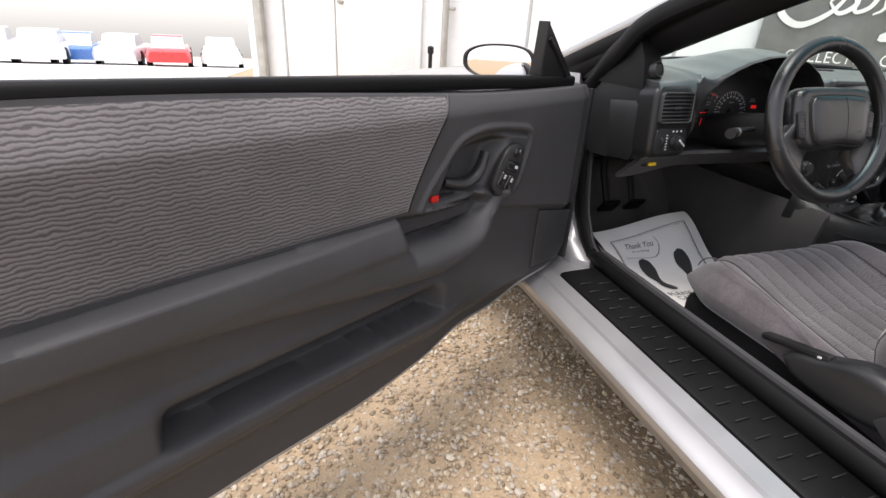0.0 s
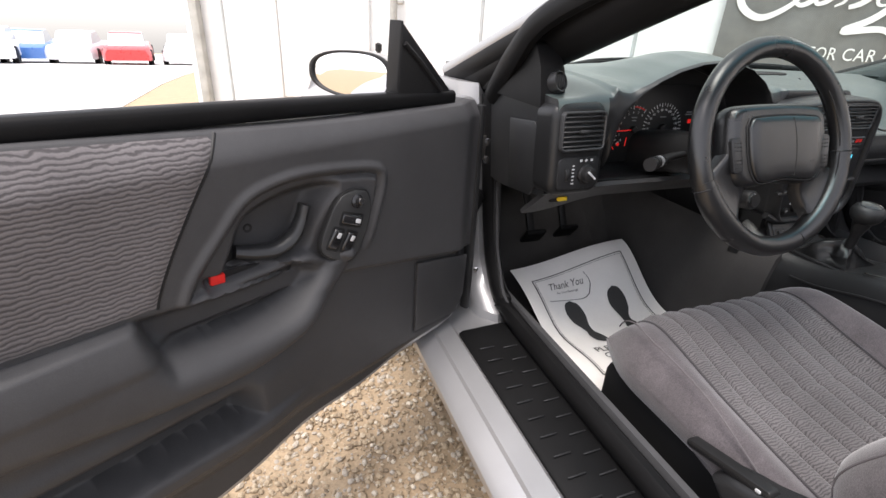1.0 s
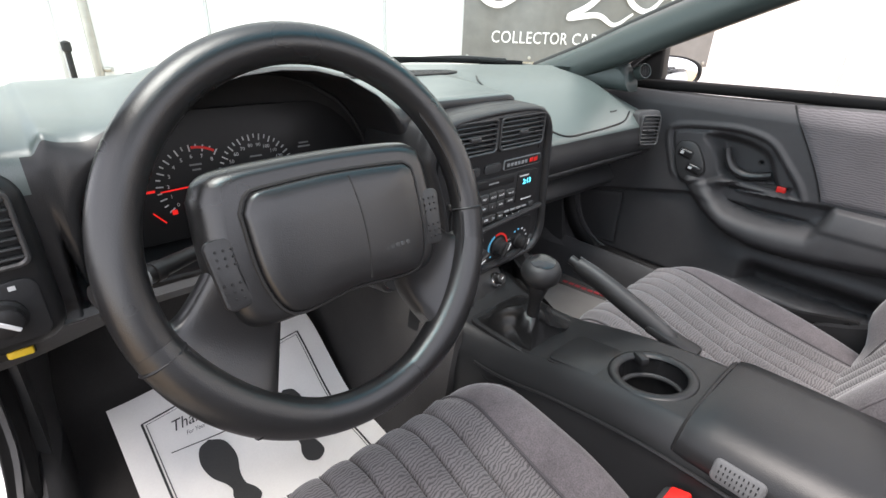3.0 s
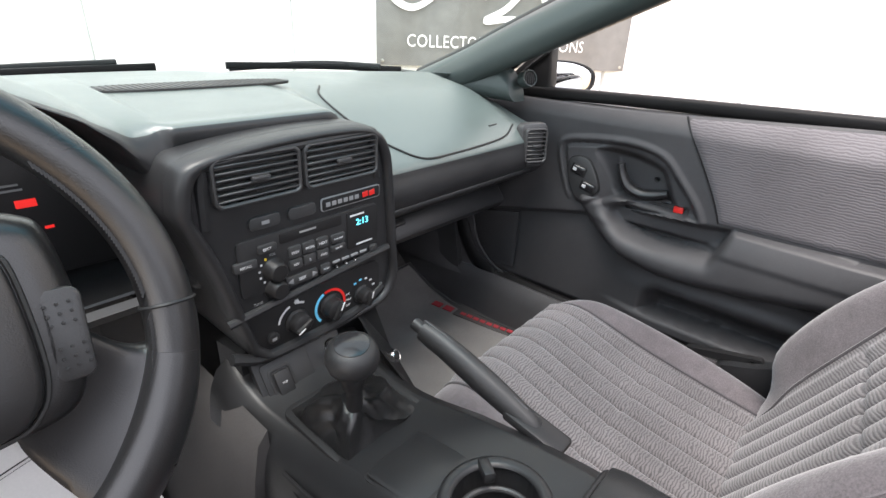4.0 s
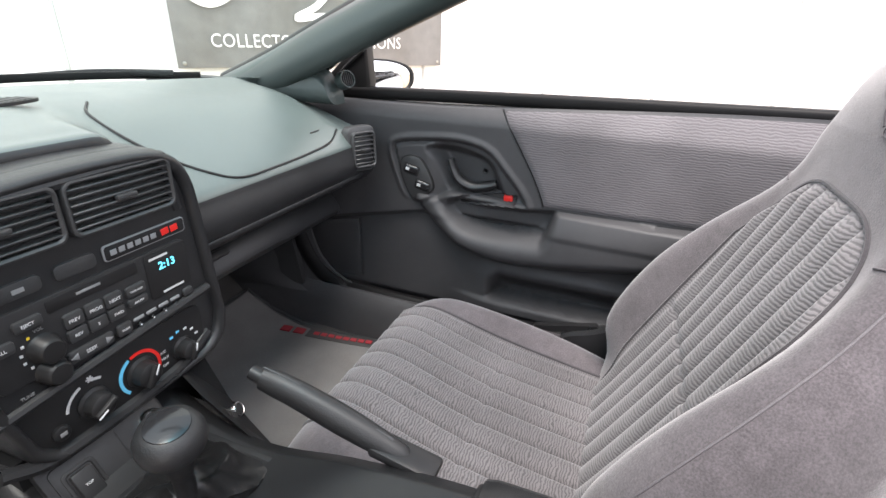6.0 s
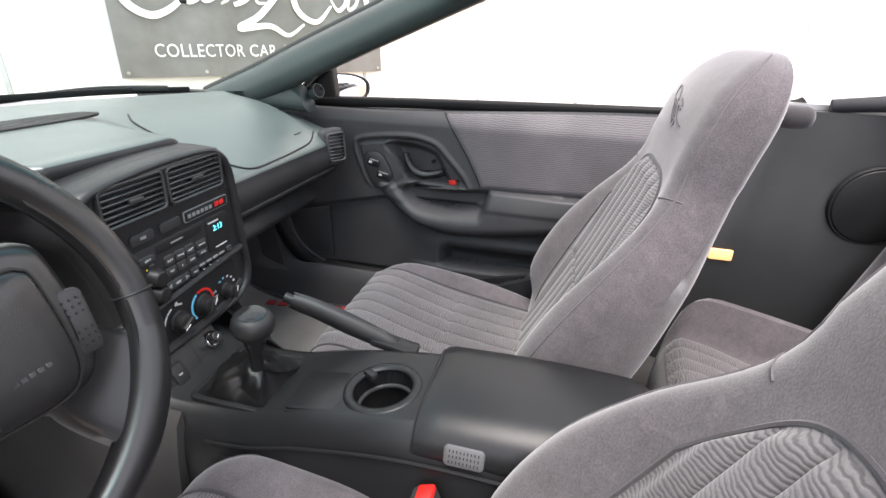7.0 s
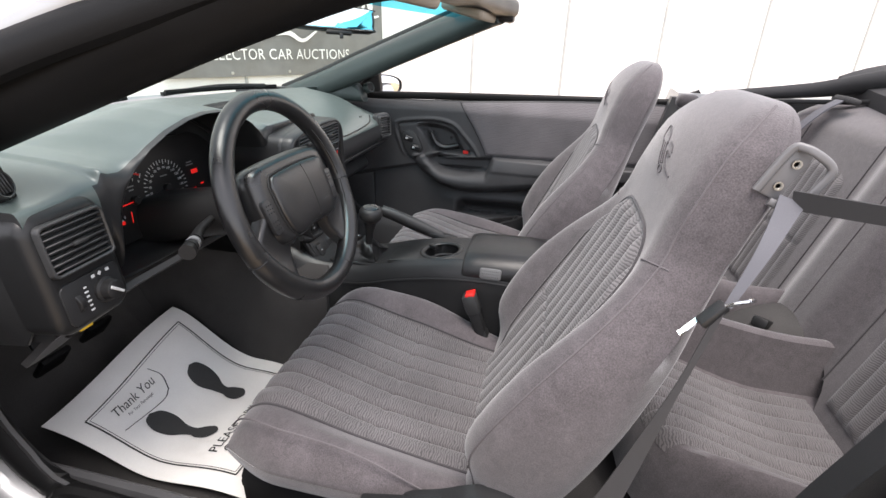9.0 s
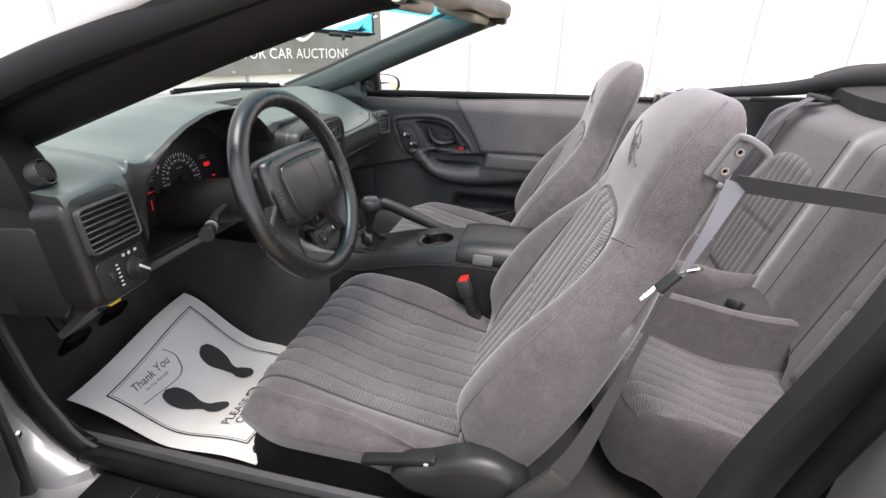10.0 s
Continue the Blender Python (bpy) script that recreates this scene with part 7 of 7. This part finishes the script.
def visor():
    for sx, nm in ((1, "sun_visor"), (-1, "sun_visor")):
        c = Vector((0.3 if sx > 0 else over(0.3), -0.25, 1.045))
        v = thing(nm, "tan padded sun visor folded against the header", "sun visor", "sun visors", at=c)
        part("pad", rbox((0.26, 0.1, 0.022), 0.009, pose(0, 0.0, -0.012, 14), 3), TAN, v, "tan vinyl pad")
        part("latch", rbox((0.05, 0.07, 0.02), 0.006, pose(sx * 0.14, -0.06, -0.02)), BLACK, v)
        part("pivot", lathe([(0.009, -0.012), (0.011, 0.0), (0.009, 0.012)], pose(sx * 0.165, -0.08, -0.022, 0, 90), 12), STEEL, v)


visor()


def wipers():
    for a, b, c in (((-0.38, 0.5, 0.79), (-0.2, 0.555, 0.798), (0.05, 0.575, 0.802)), ((0.18, 0.57, 0.802), (0.38, 0.52, 0.8), (0.54, 0.44, 0.795))):
        w = thing("wiper", "black wiper arm and blade at the glass foot", "wiper", "wipers", at=b)
        o = Vector(b)
        path = smooth_path([Vector(p) - o + Vector((0, 0.02, 0.008)) for p in (a, b, c)], 6)
        part("blade", sweep(path, rrect(0.008, 0.014, 0.003, 2)), RUBBER, w, "black rubber blade")
        part("arm", sweep(smooth_path([Vector(a) - o + Vector((0.02, 0.05, 0.0)), Vector(b) - o + Vector((0, 0.045, 0.012)), Vector(c) - o + Vector((-0.06, 0.025, 0.016))], 6), rrect(0.014, 0.012, 0.003, 2)), BLACK, w, "black wiper arm")
    cw = thing("cowl_panel", "black plastic cowl below the windscreen", "cowl", at=(MID, 0.6, 0.745))
    def f(x, v):
        a = abs(x - MID) / 0.6
        return (x - MID, 0.63 - 0.24 * a ** 2.2 - 0.6 + 0.1 * v, 0.002 + 0.012 * math.sin(math.pi * v))
    part("panel", grid(f, span(MID - 0.62, MID + 0.62, 30), span(0, 1, 5), 0.02, (0, 0, -1)), BLACK, cw)


wipers()


def quarter_fittings():
    l = thing("courtesy_lamp", "lit amber courtesy lamp on the rear quarter trim", "lamp", at=(0.545, -0.8, 0.535))
    part("bezel", plate(rrect(0.06, 0.036, 0.006), 0.008, frame_at((0.006, 0, 0), (0, -1, 0), (0, 0, 1)), 0.002), PLASTIC, l)
    part("lens", rbox((0.01, 0.046, 0.024), 0.004, pose(-0.004, 0, 0)), LAMP_LIT, l, "glowing amber lens")
    s = thing("rear_speaker", "round black speaker grille on the quarter trim", "speaker", at=(0.55, -1.04, 0.665))
    m = frame_at((0, 0, 0), (0, 1, 0), (0, 0, 1)) @ Matrix.Diagonal((1, 1, -1, 1))
    part("rim", lathe([(0.077, -0.004), (0.077, 0.003), (0.0755, 0.005), (0.073, 0.005), (0.0725, 0.002)], m, 40), BLACK, s, "dark plastic rim")
    part("grille", lathe([(0.073, 0.002), (0.07, 0.006), (0.05, 0.01), (0.001, 0.011)], m, 40), BLACK, s, "black mesh grille")
    e = thing("window_post_cap", "grey cloth covered post cap behind the seat", "post cap", at=(0.5, -0.84, 0.815))
    part("cap", rbox((0.05, 0.06, 0.04), 0.018, pose(0, 0, 0.012), 4), VELOUR_DARK, e)


quarter_fittings()


def soft_top():
    t = thing("folded_soft_top", "black folded convertible top behind the rear seat", "soft top", at=(MID, -1.35, 0.84))
    def f(u, v):
        x = u * 0.62
        z = 0.035 + 0.05 * math.sin(math.pi * min(v * 1.15, 1)) + 0.018 * math.sin(9 * u + 3 * v) * math.sin(math.pi * v) + 0.03 * abs(u) ** 3
        return (x, 0.14 - 0.45 * v + 0.02 * math.sin(5 * u), z)
    part("cloth_fold", grid(f, span(-1, 1, 40), span(0, 1, 16), 0.06, (0, 0, -1)), TOP_CLOTH, t, "black cloth folds")
    p = smooth_path([(0.62, 0.42, 0.0), (0.56, 0.2, 0.03), (0.4, 0.08, 0.075), (0.2, -0.05, 0.1)], 6)
    part("side_boot", sweep(p, circle(0.035, 14, 0.03), taper=lambda q: 0.4 + 0.8 * q), TOP_CLOTH, t, "black side roll")
    part("frame_arm", sweep([(0.52, 0.3, 0.0), (0.4, 0.12, 0.02), (0.1, 0.04, 0.03)], rrect(0.02, 0.012, 0.003, 2)), BLACK, t)
    part("shelf", rbox((1.2, 0.2, 0.03), 0.01, pose(0, 0.03, 0.0)), TOP_CLOTH, t)
    for k in (-1, 1):
        bt = thing("rear_belt", "light grey rear seat belt over the backrest", "seat belt", "rear belts", at=(MID + k * 0.4, -1.15, 0.85))
        part("strap", ribbon(smooth_path([(0.0, 0.0, 0.012), (0.0, 0.04, -0.02), (0.01 * k, 0.09, -0.1), (0.06 * k, 0.12, -0.25)], 5), 0.036, 0.0015, (1, 0, 0)), BELT_LIGHT, bt, "light grey webbing")
        part("guide", rbox((0.075, 0.03, 0.014), 0.005, pose(0, -0.012, 0.012, 15)), BELT, bt, "grey plastic belt guide")
        part("buckle_tongue", rbox((0.04, 0.02, 0.05), 0.006, pose(0.08 * k, 0.11, -0.19, 0, 20 * k, 0)), PLASTIC_DARK, bt)


soft_top()


def hinge_gear():
    h = thing("door_hinge", "zinc plated driver's door hinge and check link", "hinge", at=(-0.7, 0.28, 0.4))
    o = Vector(h.location)
    def put(name, bm, mat, label=""):
        bmesh.ops.translate(bm, vec=-o, verts=bm.verts)
        return part(name, bm, mat, h, label)
    for z in (0.37, 0.66):
        put("hinge_leaf", rbox((0.05, 0.006, 0.05), 0.002, pose(-0.69, 0.27, z, 0, 0, 35)), STEEL)
        put("hinge_leaf", rbox((0.04, 0.006, 0.05), 0.002, pose(-0.715, 0.235, z, 0, 0, 80)), STEEL)
        put("hinge_pin", lathe([(0.008, -0.03), (0.008, 0.03), (0.005, 0.034)], pose(-0.705, 0.26, z), 12), STEEL)
        for dz in (-0.018, 0.018):
            put("hinge_bolt", lathe([(0.008, 0), (0.008, 0.005), (0.004, 0.007)], pose(-0.68, 0.256, z + dz, 90, 0, 35), 8), CHROME)
    sp = [Vector((-0.715 + 0.011 * math.cos(a), 0.225 + 0.004 * a / 6.28, 0.43 + 0.011 * math.sin(a))) for a in [i * 0.5 for i in range(60)]]
    put("check_spring", sweep(sp, circle(0.0018, 6), up=(0, 1, 0)), STEEL, "coiled check spring")
    put("wire_boot", sweep(smooth_path([(-0.67, 0.3, 0.55), (-0.70, 0.265, 0.54), (-0.73, 0.235, 0.515)], 10), circle(0.019, 14), up=(0, 0, 1), taper=lambda f: 0.9 + 0.12 * math.sin(60 * f)), RUBBER, "ribbed rubber wire boot")
    put("check_link", sweep([(-0.675, 0.29, 0.405), (-0.705, 0.25, 0.40), (-0.74, 0.22, 0.40)], rrect(0.008, 0.02, 0.002, 2)), STEEL)
    pl = thing("pillar_plug", "black pillar plug with a bright bolt head", "plug", at=(-0.662, 0.292, 0.43))
    m = frame_at((0, 0, 0), (0.8, 0.6, 0), (0, 0, 1))
    part("ring", lathe([(0.016, -0.004), (0.016, 0.004), (0.012, 0.007), (0.01, 0.003), (0.001, 0.003)], m, 20), RUBBER, pl)
    part("bolt", lathe([(0.006, 0.003), (0.006, 0.007), (0.003, 0.009)], m, 6), CHROME, pl)


hinge_gear()


# ---- yard things ----
def banner():
    b = thing("banner", "dark vinyl auction banner hung on the white wall", "banner", at=WALL_M @ Vector((1.0, 1.15, 0.03)))
    r = WALL_M.to_3x3().to_4x4()
    def f(x, y):
        return r @ Vector((x, y, 0.012 * math.sin(x * 5 + y * 3) + 0.008 * math.sin(x * 13 - y * 4) + 0.015))
    part("sheet", grid(f, span(-1.02, 1.0, 60), span(-0.52, 0.75, 30), 0.002, tuple(WALL_N * -1)), BANNER, b, "dark grey vinyl sheet")
    bm = text_mesh("COLLECTOR CAR AUCTIONS", 0.085, Matrix(), 0.0, 1.06)
    w = max(v.co.x for v in bm.verts)
    for v in bm.verts:
        v.co = f(v.co.x * 1.4 / w - 0.81, v.co.y - 0.39) + WALL_N * 0.014
    part("banner_words", bm, BANNER_WHITE, b, "white capital letters")
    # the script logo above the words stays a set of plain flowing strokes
    def stroke(pts, wd):
        path = smooth_path([(x, y, 0) for x, y in pts], 8)
        rings = []
        n = len(path)
        for i, p in enumerate(path):
            t = (path[min(i + 1, n - 1)] - path[max(i - 1, 0)]).normalized()
            s_ = Vector((-t.y, t.x, 0)) * (0.8 * wd * (0.35 + 0.65 * math.sin(math.pi * (i + 0.5) / n)))
            rings.append([f(p.x + s_.x, p.y + s_.y) + WALL_N * 0.012, f(p.x - s_.x, p.y - s_.y) + WALL_N * 0.012])
        part("logo_stroke", loft(rings, closed=False), BANNER_WHITE, b, "white script logo stroke")
    stroke([(-0.55, 0.3), (-0.72, 0.33), (-0.92, 0.15), (-0.93, -0.05), (-0.78, -0.14), (-0.6, -0.05), (-0.5, 0.1)], 0.03)
    stroke([(-0.62, 0.02), (-0.52, 0.12), (-0.45, 0.02), (-0.54, -0.05), (-0.62, 0.02)], 0.022)
    stroke([(-0.42, 0.12), (-0.45, -0.03), (-0.36, 0.0), (-0.3, 0.13), (-0.27, 0.0), (-0.33, -0.05)], 0.02)
    stroke([(-0.22, 0.1), (-0.16, 0.0), (-0.24, -0.05), (-0.12, 0.02), (-0.04, 0.3), (-0.08, 0.0), (0.0, -0.03)], 0.02)
    stroke([(-0.02, 0.3), (0.12, 0.34), (0.14, 0.14), (-0.05, -0.1), (-0.22, -0.2), (0.0, -0.18), (0.14, -0.24), (0.28, -0.16)], 0.028)
    stroke([(0.62, 0.3), (0.42, 0.34), (0.22, 0.15), (0.22, -0.05), (0.38, -0.14), (0.52, -0.02)], 0.03)
    stroke([(0.52, 0.02), (0.6, 0.12), (0.66, 0.02), (0.58, -0.05), (0.52, 0.02)], 0.022)
    stroke([(0.72, 0.12), (0.68, -0.03), (0.76, 0.0), (0.82, 0.12), (0.86, 0.0), (0.8, -0.05)], 0.02)
    stroke([(0.86, 0.05), (0.9, 0.3), (0.88, 0.0), (0.96, -0.02)], 0.02)
    for x in (-0.98, -0.5, 0.0, 0.5, 0.96):
        part("tie", lathe([(0.012, 0.0), (0.012, 0.004), (0.007, 0.005)], Matrix.Translation(f(x, -0.49)) @ r, 10), STEEL, b)
    return b


banner()


def wall_door():
    d = thing("wall_door", "white painted steel door in the building wall", "door", at=WALL_M @ Vector((-3.25, 0.15, 0.0)))
    r = WALL_M.to_3x3().to_4x4()
    part("leaf", rbox((0.82, 1.95, 0.03), 0.004, r @ pose(0, 0.98, 0.02)), WHITE_WALL, d, "white steel leaf")
    for x in (-0.44, 0.44):
        part("jamb", rbox((0.05, 2.02, 0.05), 0.004, r @ pose(x, 1.0, 0.025)), WHITE_WALL, d)
    part("knob", lathe([(0.02, 0), (0.02, 0.01), (0.01, 0.02), (0.024, 0.04), (0.02, 0.06), (0.004, 0.064)], r @ pose(-0.34, 0.86, 0.035), 16), STEEL, d, "metal door knob")
    c = thing("conduit_pipe", "grey conduit pipe with brackets on the wall", "pipe", at=WALL_M @ Vector((-2.55, 0.0, 0.05)))
    part("pipe", lathe([(0.03, -0.2), (0.03, 4.0)], r @ pose(0, 0, 0.02, -90), 14), STEEL, c, "grey metal pipe")
    for y in (0.5, 1.0, 1.5):
        part("bracket", rbox((0.1, 0.03, 0.04), 0.004, r @ pose(0.03, y, 0.0)), STEEL, c)
    p = thing("bollard_base", "black post on a weighted base by the wall", "post", at=WALL_M @ Vector((-2.62, 0.02, 0.25)))
    part("post", lathe([(0.018, 0.1), (0.018, 0.6), (0.028, 0.61), (0.028, 0.66), (0.01, 0.67)], None, 14), BLACK, p)
    part("base", rbox((0.17, 0.17, 0.14), 0.02, pose(0, 0, 0.05)), BLACK, p, "black weighted base")


wall_door()


def parked_car(name, label, paint, at, turn, w=1.75, h=1.3):
    c = thing(name, label, "car", "parked cars", at=at)
    R = pose(0, 0, 0, 0, 0, turn)
    def put(nm, bm, mat, lb=""):
        bmesh.ops.transform(bm, matrix=R, verts=bm.verts)
        return part(nm, bm, mat, c, lb)
    sec = [(-w / 2, 0.3), (-w / 2, 0.55), (-w / 2 + 0.1, 0.75), (w / 2 - 0.1, 0.75), (w / 2, 0.55), (w / 2, 0.3)]
    put("body", loft([[(x * s_, y, 0.3 + (z - 0.3) * q) for x, z in sec] for y, s_, q in ((-2.2, 0.85, 0.8), (-2.0, 0.98, 1), (1.6, 1, 1), (2.2, 0.85, 0.8))]), paint)
    put("cabin", loft([[(x * s_, y, z) for x in (-w / 2 + 0.2, w / 2 - 0.2)][::1] + [(w / 2 * s_ * 0.7, y2, h), (-w / 2 * s_ * 0.7, y2, h)] for y, y2, z, s_ in ((-1.3, -0.8, 0.74, 1), (0.9, 0.3, 0.74, 1))]), CAR_GLASS)
    put("roof", rbox((w * 0.68, 1.1, 0.05), 0.02, pose(0, -0.25, h)), paint)
    for x in (-w / 2 + 0.08, w / 2 - 0.08):
        for y in (-1.35, 1.35):
            put("wheel", lathe([(0.3, -0.09), (0.32, -0.06), (0.32, 0.06), (0.3, 0.09), (0.15, 0.09)], pose(x, y, 0.32, 0, 90), 20), RUBBER)
    put("number_plate", rbox((0.5, 0.02, 0.12), 0.004, pose(0, -2.12, 0.62)), YELLOW)
    return c


# pale base colour carries the glass's sky reflection and glare
CAR_GLASS = material("sky_lit_car_glass", (0.5, 0.52, 0.54), 0.1, spec=0.8)
WHITE_CAR = material("white_car_paint", (0.75, 0.76, 0.78), 0.3, coat=0.5, blotch=0.03)
RED_CAR = material("red_car_paint", (0.55, 0.03, 0.03), 0.3, coat=0.5, blotch=0.03)
BLUE_CAR = material("blue_car_paint", (0.06, 0.18, 0.5), 0.3, coat=0.5, blotch=0.03)


def lot():
    for az, dist, paint, word, turn in ((-10.5, 24, RED_CAR, "red", 8), (-14.2, 25, WHITE_CAR, "white", 4), (-17.7, 25.5, BLUE_CAR, "blue", 10), (-20.2, 24, WHITE_CAR, "white", 12), (-23.6, 24.5, WHITE_CAR, "white", 15), (-5.9, 24.5, WHITE_CAR, "white", 6), (-27, 25, WHITE_CAR, "white", 12)):
        x, y = -1.3 + dist * math.sin(radians(az)), -0.7 + dist * math.cos(radians(az))
        parked_car("parked_car", f"small {word} car parked far across the yard", paint, (x, y, ground_z(x, y) + 0.01), turn, 1.56, 1.15)


lot()


def pebbles():
    """Loose stones where the camera passes over the gravel."""
    rnd = random.Random(4)
    verts, faces = [], []
    ico = bmesh.new()
    bmesh.ops.create_icosphere(ico, subdivisions=1, radius=1.0)
    base_v = [v.co.copy() for v in ico.verts]
    base_f = [[v.index for v in f.verts] for f in ico.faces]
    ico.free()
    for i in range(26000):
        near = rnd.random() < 0.8
        x, y = (rnd.uniform(-1.75, -0.6), rnd.uniform(-0.9, 0.75)) if near else (rnd.uniform(-2.6, -0.5), rnd.uniform(-1.6, 2.5))
        r = 0.0028 + 0.0065 * rnd.random() ** 2.5
        q = Matrix.Rotation(rnd.random() * 6.3, 3, "Z") @ Matrix.Rotation(rnd.random() * 0.6, 3, "X")
        sx, sy, sz = r * rnd.uniform(0.8, 1.4), r * rnd.uniform(0.7, 1.1), r * rnd.uniform(0.5, 0.8)
        k = len(verts)
        z = ground_z(x, y) - 0.01 + 0.012 * noise.noise((x * 2.2, y * 2.2, 0)) + 0.005 * noise.noise((x * 9, y * 9, 3)) + sz * 0.5
        for v in base_v:
            p = q @ Vector((v.x * sx * rnd.uniform(0.85, 1.1), v.y * sy * rnd.uniform(0.85, 1.1), v.z * sz))
            verts.append((x + p.x, y + p.y, z + p.z))
        faces += [[j + k for j in f] for f in base_f]
    me = bpy.data.meshes.new("gravel_stones")
    me.from_pydata(verts, [], faces)
    me.materials.append(STONES)
    ob = new("gravel_stones", me)
    tagged(ob, "loose tan and grey gravel stones beside the car", "gravel", kind="stuff")


STONES = bpy.data.materials.new("gravel_stone")
STONES.use_nodes = True
sn, sl = STONES.node_tree.nodes, STONES.node_tree.links
geo, ramp = sn.new("ShaderNodeNewGeometry"), sn.new("ShaderNodeValToRGB")
els = ramp.color_ramp.elements
els[0].color, els[1].color = (0.2, 0.15, 0.1, 1), (0.55, 0.48, 0.38, 1)
for pos, col in ((0.3, (0.34, 0.265, 0.175, 1)), (0.6, (0.43, 0.345, 0.24, 1)), (0.8, (0.36, 0.32, 0.27, 1))):
    els.new(pos).color = col
sl.new(geo.outputs["Random Per Island"], ramp.inputs["Fac"])
sl.new(ramp.outputs["Color"], sn["Principled BSDF"].inputs["Base Color"])
sn["Principled BSDF"].inputs["Roughness"].default_value = 0.85
pebbles()


# ---- scale: built in units of 1.14 m ----
for me in list(bpy.data.meshes):
    me.transform(Matrix.Scale(K, 4))
for ob in list(scene.objects):
    if ob.type in ("MESH", "EMPTY"):
        ob.location = ob.location * K
